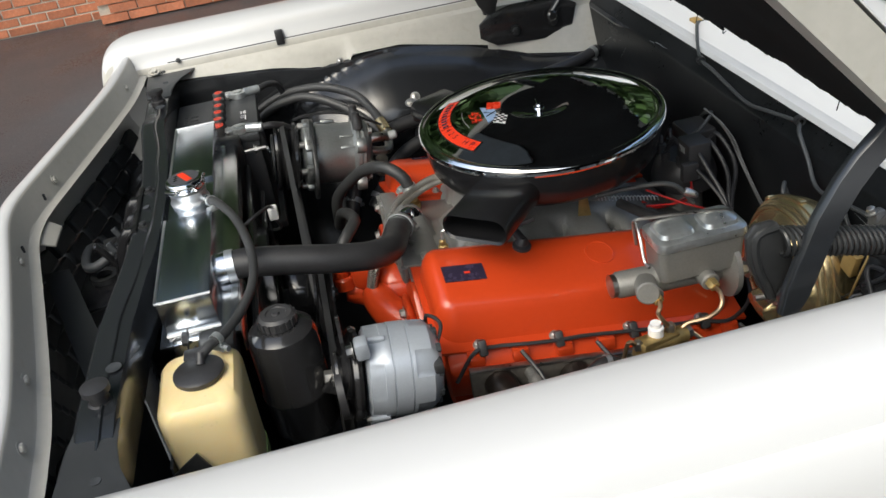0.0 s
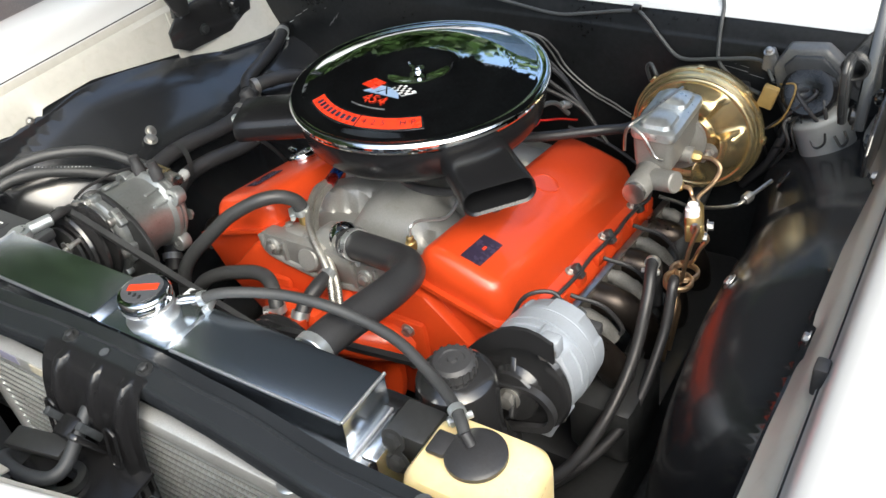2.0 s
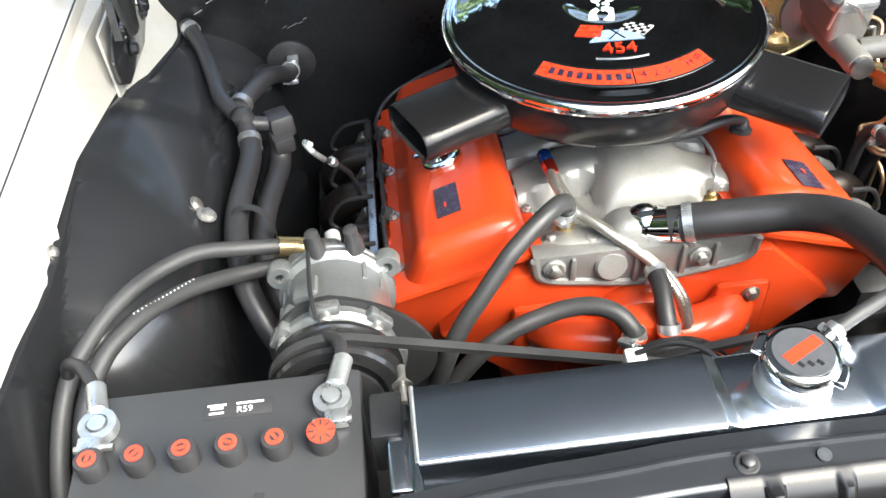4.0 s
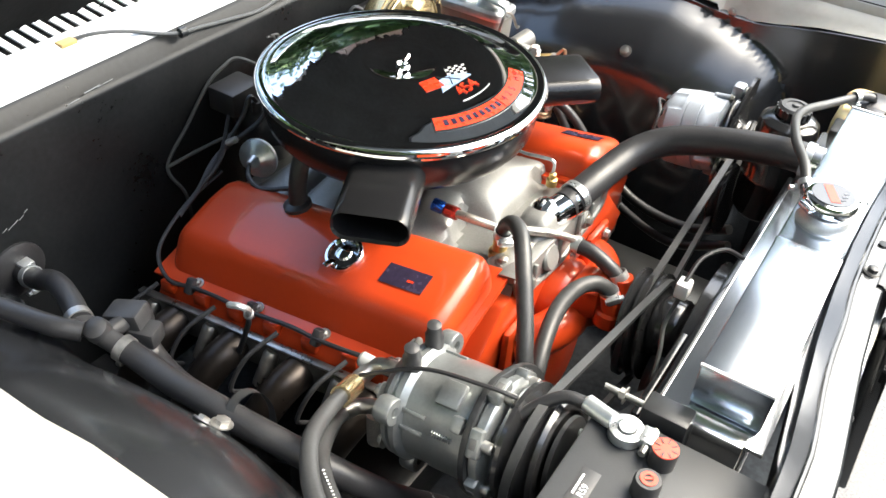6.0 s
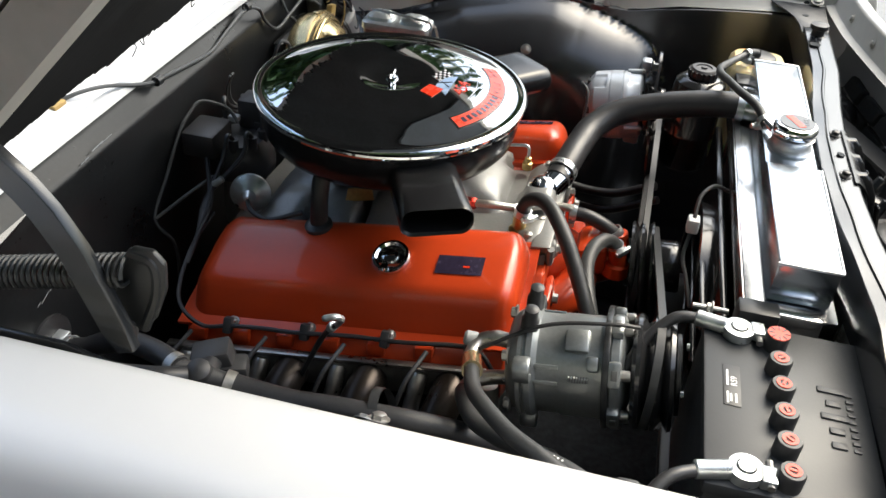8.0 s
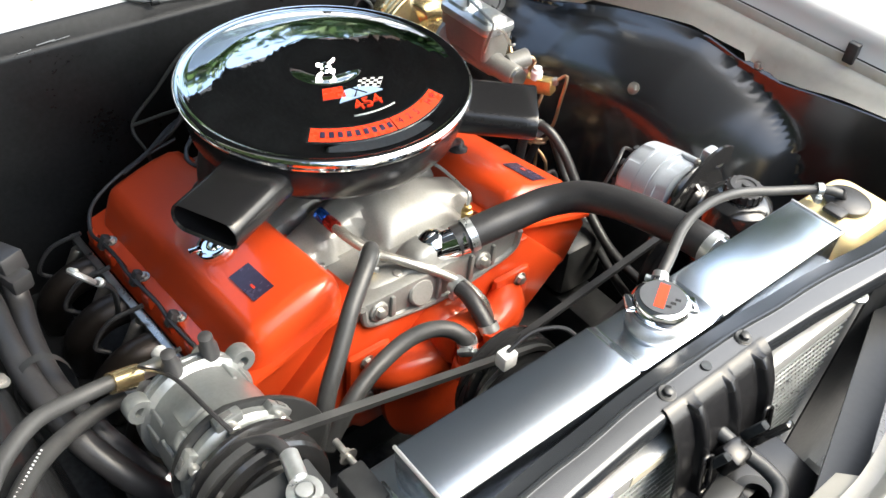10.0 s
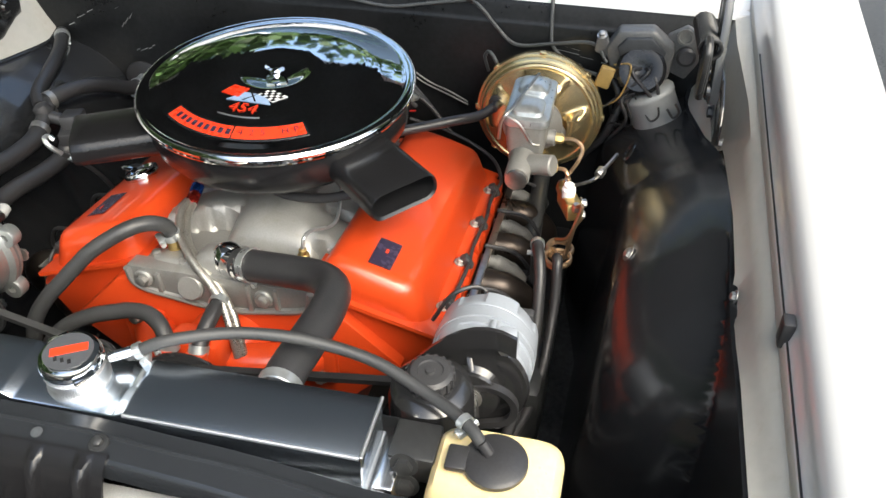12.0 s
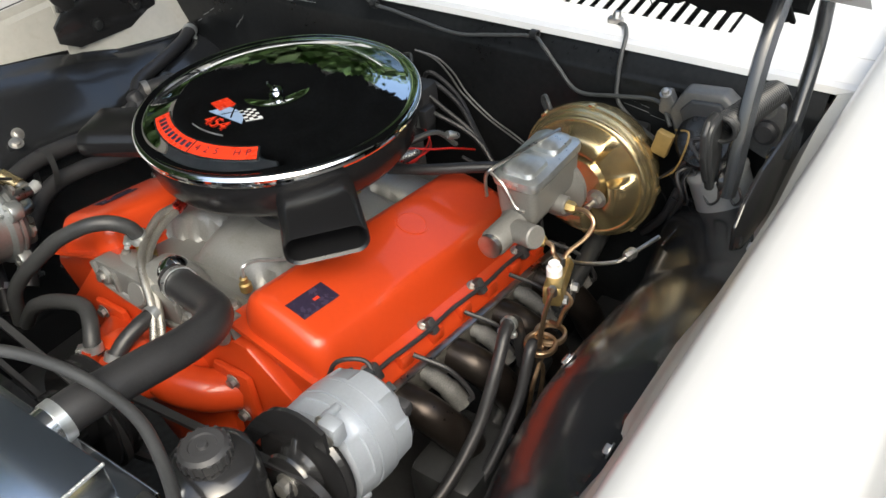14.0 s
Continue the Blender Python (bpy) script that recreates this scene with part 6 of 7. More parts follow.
t = hose("refrigerant_hose", [(-0.240, 0.430, 0.884), (-0.244, 0.455, 0.895), (-0.256, 0.507, 0.911), (-0.278, 0.552, 0.932), (-0.312, 0.592, 0.942), (-0.352, 0.622, 0.948), (-0.40, 0.65, 0.944), (-0.46, 0.672, 0.93), (-0.54, 0.677, 0.89), (-0.62, 0.672, 0.82)], 0.0100, M_RUBBER_L, "black air-conditioning hose with a gold crimp")
part("crimp", tube([(-0.239, 0.428, 0.883), (-0.246, 0.462, 0.897)], 0.0135, 14, 4), M_GOLD, t, "gold crimped ferrule")
part("elbow", tube([(-0.285, 0.388, 0.892), (-0.262, 0.388, 0.892), (-0.243, 0.394, 0.886), (-0.237, 0.412, 0.880), (-0.239, 0.430, 0.884)], 0.0105, 14), M_STEEL, t, "bare metal pipe elbow")
part("valve_cap", lathe([(0.009, 0), (0.010, 0.003), (0.010, 0.016), (0.007, 0.019)], (-0.240, 0.392, 0.886), (0.8, 0.1, 0.1), 14), M_GREYP, t)
t = hose("refrigerant_hose", [(-0.236, 0.450, 0.848), (-0.240, 0.470, 0.856), (-0.261, 0.516, 0.870), (-0.294, 0.554, 0.893), (-0.333, 0.586, 0.914), (-0.38, 0.615, 0.930), (-0.43, 0.642, 0.928), (-0.50, 0.658, 0.90), (-0.60, 0.655, 0.82)], 0.0108, M_RUBBER_L, "black air-conditioning hose with white printing")
part("elbow", tube([(-0.290, 0.415, 0.855), (-0.262, 0.415, 0.846), (-0.242, 0.425, 0.842), (-0.236, 0.450, 0.848)], 0.010, 14), M_STEEL, t, "bare metal pipe elbow")
for k in range(16):
    pz = V(-0.300, 0.559, 0.9105).lerp(V(-0.372, 0.611, 0.9405), k / 15)
    part("print_bar", box(pz, (0.0022, 0.0016, 0.0008), 0, Matrix.Rotation(radians(35), 4, "Z")), M_PRINT, t)
sleeve = part("heat_sleeve", rod((-0.262, 0.412, 0.83), (-0.268, 0.418, 0.79), 0.014, 14), M_BRAID, t)

# ---------- battery ----------
bat = thing("battery", (-0.60, 0.492, 0.76), "black tar-top style battery with red filler caps", "battery")
bb = part("battery_case", box((-0.600, 0.492, 0.868), (0.174, 0.262, 0.205), 0.005), M_BATT, bat)
part("top_lip", box((-0.600, 0.492, 0.965), (0.180, 0.268, 0.016), 0.003), M_BATT, bb)
for k in range(6):
    y = 0.394 + k * 0.0422
    vc = part("vent_cap", lathe([(0.0135, 0), (0.0137, 0.018), (0.0122, 0.021), (0.0, 0.0212)], (-0.592, y, 0.973), (0, 0, 1), 28), M_PLASTIC, bat, "black vent cap with a red ring")
    if k == 0:
        part("cap_insert", lathe([(0.0130, 0), (0.0130, 0.0016), (0, 0.0018)], (-0.592, y, 0.994), (0, 0, 1), 28), M_REDCAP, vc)
        for a in range(8):
            part("cap_slot", box((-0.592 + 0.009 * math.cos(a * 0.785), y + 0.009 * math.sin(a * 0.785), 0.9958), (0.006, 0.0016, 0.0008), 0, Matrix.Rotation(a * 0.785, 4, "Z")), M_PLASTIC, vc)
    else:
        part("cap_ring", lathe([(0.0046, 0), (0.0084, 0), (0.0084, 0.0016), (0.0046, 0.0016)], (-0.592, y, 0.9935), (0, 0, 1), 24, caps=False), M_REDCAP, vc)
        part("cap_bar", box((-0.592, y, 0.9948), (0.008, 0.003, 0.0014), 0, Matrix.Rotation(0.6 * k, 4, "Z")), M_REDCAP, vc)
lab = part("label_plate", box((-0.541, 0.476, 0.9735), (0.019, 0.066, 0.0012), 0.0003), M_PLASTIC, bat, "small black printed label")
g = glyphs("R59", 0.010)
bmesh.ops.rotate(g, verts=g.verts, matrix=Matrix.Rotation(radians(-90), 3, "Z"))
bmesh.ops.translate(g, verts=g.verts, vec=(-0.5435, 0.470, 0.9745))
part("lettering", g, M_PRINT, lab)
for x, y, L in ((-0.536, 0.465, 0.026), (-0.536, 0.497, 0.018), (-0.545, 0.497, 0.014), (-0.5395, 0.497, 0.012)):
    part("print_bar", box((x, y, 0.9744), (0.0022, L, 0.0004)), M_PRINT, lab)
for k in range(5):
    part("embossed_bar", box((-0.650, 0.452 + 0.021 * k, 0.974), (0.030 if k in (0, 2) else 0.016, 0.009, 0.0024), 0.001), M_BATT, bat)
for k in range(9):
    part("embossed_bar", box((-0.668, 0.455 + 0.0105 * k, 0.974), (0.008, 0.005, 0.0018), 0.0006), M_BATT, bat)


def post(y, sgn):
    p = V(-0.549, y, 0.973)
    part("terminal_post", lathe([(0.010, 0), (0.0085, 0.016), (0, 0.0165)], p, (0, 0, 1), 20), M_ZINC, bat)
    c = thing("battery_cable", (-0.549, y, 0.975), "silver clamp terminal with a black battery cable", "cable", "battery cables")
    cl = part("terminal_clamp", lathe([(0.0105, 0.001), (0.018, 0.001), (0.018, 0.013), (0.0105, 0.014)], p, (0, 0, 1), 24, caps=False), M_ZINC, c)
    part("clamp_jaw", box(p + V(-0.022, -sgn * 0.004, 0.008), (0.016, 0.022, 0.013), 0.002), M_ZINC, cl)
    part("clamp_bolt", rod(p + V(-0.024, -0.018, 0.008), p + V(-0.024, 0.018, 0.008), 0.004, 8), M_BOLT, cl)
    part("clamp_barrel", rod(p + V(0.014, -sgn * 0.003, 0.008), p + V(0.05, -sgn * 0.012, 0.006), 0.010, 14, bev=0.002), M_ZINC, cl)
    q = p + V(0.045, -sgn * 0.011, 0.006)
    if sgn > 0:
        line = [q, q + V(0.03, 0.005, -0.004), q + V(0.06, 0.03, -0.03), q + V(0.08, 0.06, -0.07), q + V(0.10, 0.05, -0.14)]
    else:
        line = [q, q + V(0.03, 0.02, 0.0), q + V(0.05, 0.045, -0.02), q + V(0.06, 0.06, -0.08)]
    part("cable", tube(line, 0.0072, 12), M_RUBBER, c)


post(0.385, 1)
post(0.606, -1)
tray = solo("battery_tray", box((-0.60, 0.492, 0.755), (0.20, 0.29, 0.018), 0.004), M_SATIN, "black steel battery tray under the battery", "tray", at=(-0.60, 0.492, 0.746))

# torn piece of dark foam wedged between the pulley and the battery
rnd = random.Random(31)
grid = []
for i in range(17):
    t = i / 16
    wl, wr = 0.004 + 0.05 * t ** 0.6 + 0.010 * rnd.random(), 0.002 + 0.022 * t + 0.007 * rnd.random()
    grid.append([V(-0.527 + 0.012 * t + u_, 0.104 + 0.20 * t, 0.785 - 0.075 * t + rnd.uniform(-0.003, 0.003)) for u_ in np.linspace(wl, -wr, 9)])
solo("foam_scrap", sheet(grid, 0.008), M_RUBBER_L, "torn dark grey foam wedged beside the battery", "foam", at=(-0.52, 0.22, 0.73))


# ---------- brakes ----------
br = thing("brake_booster", (0.25, -0.40, 0.80), "gold zinc-plated brake booster with a cast master cylinder", "brake booster")
BX = V(-1, 0.0, 0.06).normalized()
bc = V(0.322, -0.388, 0.857)
shell = part("booster_shell", lathe([(0.0, 0.0), (0.078, 0.0), (0.101, 0.012), (0.110, 0.030), (0.111, 0.046), (0.116, 0.048), (0.117, 0.054), (0.116, 0.059), (0.112, 0.060), (0.1115, 0.064), (0.1095, 0.068), (0.1065, 0.069), (0.1055, 0.073), (0.1025, 0.076), (0.099, 0.0765), (0.0965, 0.075)], bc, BX, 72, caps=False), M_GOLD, br, "gold dished booster shell with stepped rings")
d, u, v = frame_of(BX)
face = []
for r in (0.0970, 0.0955, 0.093, 0.088, 0.081, 0.073, 0.065, 0.057, 0.050, 0.046, 0.040, 0.001):
    ring = []
    for k in range(96):
        a = 2 * math.pi * k / 96
        lobe = min(1.0, max(0.0, 0.75 + 1.7 * math.cos(4 * a + 0.6)))
        lobe = lobe * lobe * (3 - 2 * lobe)
        rise = min(1.0, max(0.0, (0.0965 - r) / 0.017))
        fall = min(1.0, max(0.0, (r - 0.047) / 0.012))
        h = 0.0745 + 0.0135 * min(1.0, (0.0970 - r) / 0.05) + 0.022 * lobe * rise * fall
        ring.append(bc + BX * (h if r > 0.042 else h + 0.008) + (u * math.cos(a) + v * math.sin(a)) * r)
    face.append(ring)
part("booster_face", loft(face, True, False), M_GOLD, shell, "gold face stamped with four raised lobes")
for k in range(8):
    a = k * math.pi / 4
    o = u * math.cos(a) + v * math.sin(a)
    part("rim_crimp", box(bc + BX * 0.054 + o * 0.1165, (0.012, 0.012, 0.007), 0.002, Matrix((BX, o.cross(BX), o)).transposed().to_4x4()), M_GOLD, shell)
part("check_valve", lathe([(0.014, 0), (0.014, 0.008), (0.007, 0.010), (0.007, 0.03)], bc + BX * 0.088 + V(0, 0.075, 0.03), BX, 16), M_RUBBER, br)
part("vacuum_hose", tube([bc + BX * 0.110 + V(0, 0.076, 0.03), bc + BX * 0.13 + V(0, 0.10, 0.02), (0.16, -0.25, 0.89), (0.12, -0.17, 0.885), (0.10, -0.11, 0.88)], 0.009, 12), M_RUBBER, br)
for s in (-1, 1):
    part("mount_nut", hexbolt(bc + BX * 0.108 + V(0, s * 0.040, -0.01), BX, 0.011, 0.012), M_BOLT, br)
    part("mount_stud", rod(bc + BX * 0.11 + V(0, s * 0.040, -0.01), bc + BX * 0.14 + V(0, s * 0.040, -0.01), 0.005, 10), M_BOLT, br)
part("booster_bracket", box((0.338, -0.39, 0.86), (0.022, 0.13, 0.13), 0.006), M_SATIN, br)
# master cylinder
mc = part("master_cylinder", loft([rrect(0.102, -0.393, 0.062, 0.029, 0.010, 0.918), rrect(0.102, -0.393, 0.064, 0.031, 0.012, 0.93), rrect(0.102, -0.393, 0.066, 0.033, 0.012, 0.972)]), M_IRON, br, "grey cast iron fluid reservoir")
part("bore_casting", lathe([(0.0, 0), (0.018, 0.0), (0.020, 0.004), (0.020, 0.05), (0.023, 0.06), (0.023, 0.16), (0.030, 0.165), (0.052, 0.168), (0.052, 0.176), (0.0, 0.178)], (-0.020, -0.390, 0.913), (1, 0, -0.04), 28), M_IRON, mc)
part("bore_plug", lathe([(0.017, 0), (0.0175, 0.010), (0.010, 0.012), (0, 0.012)], (-0.018, -0.390, 0.913), (-1, 0, 0.04), 24), M_STEEL, mc)
part("side_boss", rod((0.020, -0.405, 0.915), (0.008, -0.444, 0.925), 0.017, 20, bev=0.002), M_IRON, mc)
for x in (0.022, 0.108):
    part("outlet_port", rod((x, -0.405, 0.911), (x, -0.436, 0.911), 0.014, 18, bev=0.002), M_IRON, mc)
    part("line_nut", lathe([(0.009, 0), (0.009, 0.010), (0.006, 0.014)], (x, -0.436, 0.911), (0, -1, 0), 6), M_BRASS, mc)
lid2 = part("reservoir_lid", loft([rrect(0.102, -0.393, 0.0685, 0.0355, 0.014, 0.972), rrect(0.102, -0.393, 0.0695, 0.0365, 0.014, 0.978), rrect(0.102, -0.393, 0.069, 0.036, 0.014, 0.981), rrect(0.102, -0.393, 0.0685, 0.0355, 0.014, 0.985), rrect(0.102, -0.393, 0.064, 0.031, 0.012, 0.988)]), M_ZINC, mc, "zinc-plated stamped lid")
for x in (0.068, 0.136):
    part("lid_dome", loft([rrect(x, -0.393, 0.027, 0.026, 0.012, 0.987), rrect(x, -0.393, 0.025, 0.024, 0.012, 0.994), rrect(x, -0.393, 0.018, 0.016, 0.010, 0.999), rrect(x, -0.393, 0.010, 0.008, 0.006, 1.0005)]), M_ZINC, lid2)
part("lid_bail", tube([(0.030, -0.352, 0.95), (0.025, -0.356, 0.985), (0.027, -0.365, 1.0), (0.06, -0.374, 1.002), (0.12, -0.388, 1.002), (0.160, -0.396, 0.999)], 0.0026, 8, 6), M_STEEL, lid2, "wire bail")
part("lid_bail", tube([(0.026, -0.362, 0.998), (0.022, -0.385, 0.985), (0.020, -0.405, 0.955), (0.022, -0.418, 0.95)], 0.0026, 8, 6), M_STEEL, lid2, "wire bail")

# proportioning valve and coiled brake pipes
pv = thing("brake_proportioning_valve", (0.0, -0.475, 0.83), "brass brake valve block with coiled copper pipes", "valve")
RZ = Matrix.Rotation(radians(20), 4, "Z") @ Matrix.Rotation(radians(10), 4, "Y")
blk = part("valve_block", box((0.005, -0.475, 0.858), (0.070, 0.026, 0.030), 0.004, RZ), M_BRASS, pv)
part("valve_barrel", rod((-0.025, -0.487, 0.862), (0.055, -0.460, 0.852), 0.014, 18, bev=0.002), M_BRASS, blk)
part("valve_end", lathe([(0.010, 0), (0.010, 0.010), (0.006, 0.013)], (0.055, -0.460, 0.852), (1, 0.3, -0.1), 8), M_STEEL, blk)
part("switch", lathe([(0.011, 0), (0.011, 0.016), (0.008, 0.018), (0.008, 0.024), (0, 0.024)], (0.006, -0.472, 0.870), (0, 0, 1), 20), M_PRINT, pv, "white plastic pressure switch")
for x, y in ((-0.028, -0.488), (0.030, -0.468)):
    part("line_nut", lathe([(0.007, 0), (0.007, 0.010), (0.005, 0.013)], (x, y, 0.870), (0, 0, 1), 6), M_STEEL, pv)
for x in (-0.012, 0.018):
    part("valve_bolt", hexbolt((x, -0.492, 0.85), (0.3, -1, 0), 0.007, 0.009), M_BOLT, pv)
part("brake_pipe", tube([(0.022, -0.448, 0.911), (0.018, -0.462, 0.912), (0.012, -0.468, 0.905), (0.02, -0.470, 0.89), (0.030, -0.468, 0.876)], 0.0034, 8), M_COPPER, pv, "bent steel brake pipe")
part("brake_pipe", tube([(0.108, -0.448, 0.911), (0.106, -0.468, 0.912), (0.10, -0.482, 0.902), (0.085, -0.478, 0.885), (0.06, -0.465, 0.873), (0.05, -0.463, 0.866)], 0.0034, 8), M_COPPER, pv, "bent steel brake pipe")
for n_, (cx, cz, x_up) in enumerate(((-0.026, 0.764, -0.046), (0.002, 0.761, 0.006))):
    line = [(-0.030 + 0.036 * n_, -0.488, 0.878 if n_ == 0 else 0.848), (x_up, -0.498, 0.892 if n_ == 0 else 0.835), (x_up - 0.004, -0.488, 0.850 if n_ == 0 else 0.815), (x_up, -0.476, 0.782)]
    for k in range(30):
        a = k / 30 * 2 * math.pi * 2.5 + 0.5
        line.append((cx + 0.021 * math.cos(a), -0.466 + 0.021 * math.sin(a), cz + 0.004 - 0.010 * k / 30))
    line += [(cx + 0.03 - 0.06 * n_, -0.46, cz - 0.02), (cx - 0.03, -0.47, cz - 0.05), (cx - 0.04, -0.46, 0.62)]
    part("coiled_pipe", tube(line, 0.0034, 8, 4), M_COPPER, pv, "copper pipe wound in a coil")
part("brake_pipe", tube([(0.065, -0.457, 0.851), (0.09, -0.47, 0.83), (0.13, -0.50, 0.815), (0.15, -0.515, 0.82), (0.20, -0.54, 0.83)], 0.0034, 8), M_STEEL, pv)
part("pipe_union", lathe([(0.007, 0), (0.009, 0.003), (0.009, 0.016), (0.006, 0.02)], (0.145, -0.512, 0.818), (1, -0.4, 0.2), 8), M_BOLT, pv)

# steering shaft, lower hoses and clutter on the driver side
st = thing("steering_shaft", (0.2, -0.40, 0.60), "black steering shaft with a coupling", "steering shaft")
part("shaft", rod((0.33, -0.40, 0.74), (-0.10, -0.41, 0.60), 0.016, 18), M_SATIN, st)
part("coupling", rod((0.06, -0.405, 0.652), (0.02, -0.406, 0.640), 0.034, 24, bev=0.003), M_SATIN, st)
part("steering_box", box((-0.17, -0.42, 0.60), (0.14, 0.11, 0.12), 0.02), M_SATIN, st)
hose("steering_hose", [(-0.47, -0.38, 0.72), (-0.38, -0.42, 0.66), (-0.27, -0.44, 0.66), (-0.175, -0.45, 0.715), (-0.11, -0.447, 0.785), (-0.065, -0.436, 0.814), (-0.03, -0.43, 0.79), (-0.02, -0.43, 0.70)], 0.0095, M_RUBBER, "black power steering hose past the header", [((-0.055, -0.434, 0.813), (0.8, 0.1, -0.2))])
hose("steering_hose", [(-0.48, -0.36, 0.70), (-0.36, -0.41, 0.62), (-0.22, -0.46, 0.63), (-0.11, -0.472, 0.71), (-0.055, -0.468, 0.785), (-0.03, -0.46, 0.74), (-0.02, -0.45, 0.66)], 0.0085, M_RUBBER, "black steering return hose")

# ---------- heater and wiring on the passenger side ----------
hv = thing("heater_valve", (0.11, 0.54, 0.80), "black heater control valve with hose clamps", "valve")
part("valve_body", box((0.096, 0.480, 0.838), (0.052, 0.038, 0.036), 0.005, Matrix.Rotation(radians(20), 4, "Z") @ Matrix.Rotation(radians(12), 4, "Y")), M_PLASTIC, hv)
part("valve_foot", box((0.070, 0.478, 0.822), (0.040, 0.034, 0.030), 0.006, Matrix.Rotation(radians(20), 4, "Z")), M_PLASTIC, hv)
part("valve_tee", rod((0.125, 0.537, 0.866), (0.045, 0.523, 0.840), 0.014, 16, bev=0.002), M_PLASTIC, hv)
part("valve_tee", rod((0.085, 0.528, 0.852), (0.090, 0.490, 0.842), 0.012, 16, bev=0.002), M_PLASTIC, hv)
part("valve_spout", lathe([(0.016, -0.004), (0.017, 0.004), (0.015, 0.016), (0.008, 0.020), (0.0, 0.021)], (0.088, 0.530, 0.856), (-0.1, 0.4, 0.9), 20), M_PLASTIC, hv)
for p, a in (((0.118, 0.536, 0.865), (1, -0.35, -0.05)), ((0.053, 0.524, 0.842), (-1, -0.1, -0.25))):
    part("hose_clamp", clamp_ring(p, a, 0.0165, 0.012), M_BOLT, hv)
hose("heater_hose", [(0.06, 0.524, 0.843), (0.02, 0.522, 0.836), (-0.033, 0.526, 0.838), (-0.09, 0.529, 0.847), (-0.15, 0.530, 0.852), (-0.20, 0.524, 0.848), (-0.26, 0.51, 0.832), (-0.32, 0.47, 0.78), (-0.36, 0.40, 0.70)], 0.0165, M_RUBBER, "black heater hose along the wheel arch", [((-0.345, 0.43, 0.73), (-0.4, -0.6, -0.6))])
hose("heater_hose", [(0.075, 0.482, 0.815), (0.045, 0.486, 0.792), (-0.01, 0.496, 0.790), (-0.09, 0.503, 0.804), (-0.16, 0.500, 0.806), (-0.23, 0.478, 0.775), (-0.30, 0.43, 0.70)], 0.0165, M_RUBBER, "black heater hose along the wheel arch", [((-0.285, 0.442, 0.72), (-0.6, -0.4, -0.6))])
hose("heater_hose", [(0.10, 0.545, 0.862), (0.13, 0.566, 0.872), (0.20, 0.585, 0.876), (0.28, 0.61, 0.878), (0.345, 0.64, 0.885)], 0.0135, M_RUBBER, "black heater hose into the firewall", [((0.33, 0.632, 0.883), (0.8, 0.5, 0.1))])
hose("heater_hose", [(0.112, 0.537, 0.866), (0.15, 0.521, 0.866), (0.20, 0.503, 0.855), (0.25, 0.488, 0.828), (0.295, 0.479, 0.797), (0.345, 0.475, 0.785)], 0.015, M_RUBBER, "black heater hose into the firewall", [((0.318, 0.476, 0.789), (0.9, 0, -0.3))])
sc = thing("hose_strap", (-0.15, 0.515, 0.79), "black metal strap that holds two hoses", "strap")
part("strap", loft([[V(-0.150 + a + 0.012 * math.sin(t), 0.515 + 0.036 * math.cos(t), 0.829 + 0.046 * math.sin(t)) for a in (-0.006, 0.006)] for t in np.linspace(0, 2 * math.pi, 28)], False, False), M_SATIN, sc)
part("strap_bolt", hexbolt((-0.157, 0.562, 0.884), (0, -0.5, 1), 0.009, 0.007), M_BOLT, sc)
part("firewall_grommet", lathe([(0.045, 0), (0.044, 0.010), (0.035, 0.014), (0.018, 0.016)], (0.358, 0.475, 0.785), (-1, 0, 0), 32), M_RUBBER, wall, "round rubber firewall grommet")
part("grommet_clip", box((0.335, 0.47, 0.80), (0.02, 0.02, 0.01), 0.002), M_ZINC, wall)
part("teal_wire", tube([(0.355, 0.66, 0.86), (0.335, 0.655, 0.88), (0.30, 0.65, 0.85), (0.25, 0.63, 0.82)], 0.0032, 8), M_TEALWIRE, wall)
ds = thing("dipstick", (-0.02, 0.36, 0.70), "steel transmission dipstick tube with a looped handle", "dipstick")
part("tube", tube([(0.03, 0.365, 0.70), (-0.01, 0.372, 0.80), (-0.035, 0.392, 0.85), (-0.05, 0.405, 0.872)], 0.0042, 8), M_SATIN, ds)
part("collar", lathe([(0.006, 0), (0.007, 0.003), (0.007, 0.014), (0.005, 0.016)], (-0.035, 0.392, 0.85), (-0.4, 0.3, 0.7), 12), M_ZINC, ds)
part("handle", tube([(-0.05, 0.405, 0.872), (-0.06, 0.415, 0.892), (-0.055, 0.425, 0.903), (-0.042, 0.428, 0.900), (-0.04, 0.42, 0.892)], 0.0045, 8), M_ZINC, ds)

# washer tubing and harness on the firewall and cowl
wt = thing("washer_tube", (0.40, 0.25, 1.03), "grey washer tubing clipped along the cowl edge", "tube")
part("tube", tube([(0.431, 0.253, 1.044), (0.412, 0.225, 1.050), (0.392, 0.185, 1.046), (0.370, 0.135, 1.030), (0.360, 0.100, 1.022), (0.362, 0.06, 1.016), (0.360, 0.0, 1.008), (0.358, -0.08, 1.000), (0.360, -0.15, 1.010), (0.358, -0.232, 1.024), (0.345, -0.262, 1.018), (0.345, -0.29, 0.985), (0.338, -0.33, 0.955), (0.335, -0.40, 0.965), (0.33, -0.47, 0.975), (0.31, -0.50, 0.95)], 0.0034, 8, 6), M_GREYTUBE, wt)
for y, z in ((0.100, 1.024), (-0.239, 1.029)):
    part("tube_clip", lathe([(0.0045, -0.006), (0.008, -0.006), (0.008, 0.006), (0.0045, 0.006)], (0.358, y, z), (0.1, 1, 0), 14, caps=False), M_SATIN, wt)
part("nozzle", box((0.428, 0.262, 1.044), (0.018, 0.028, 0.008), 0.002), M_TAN, wt)
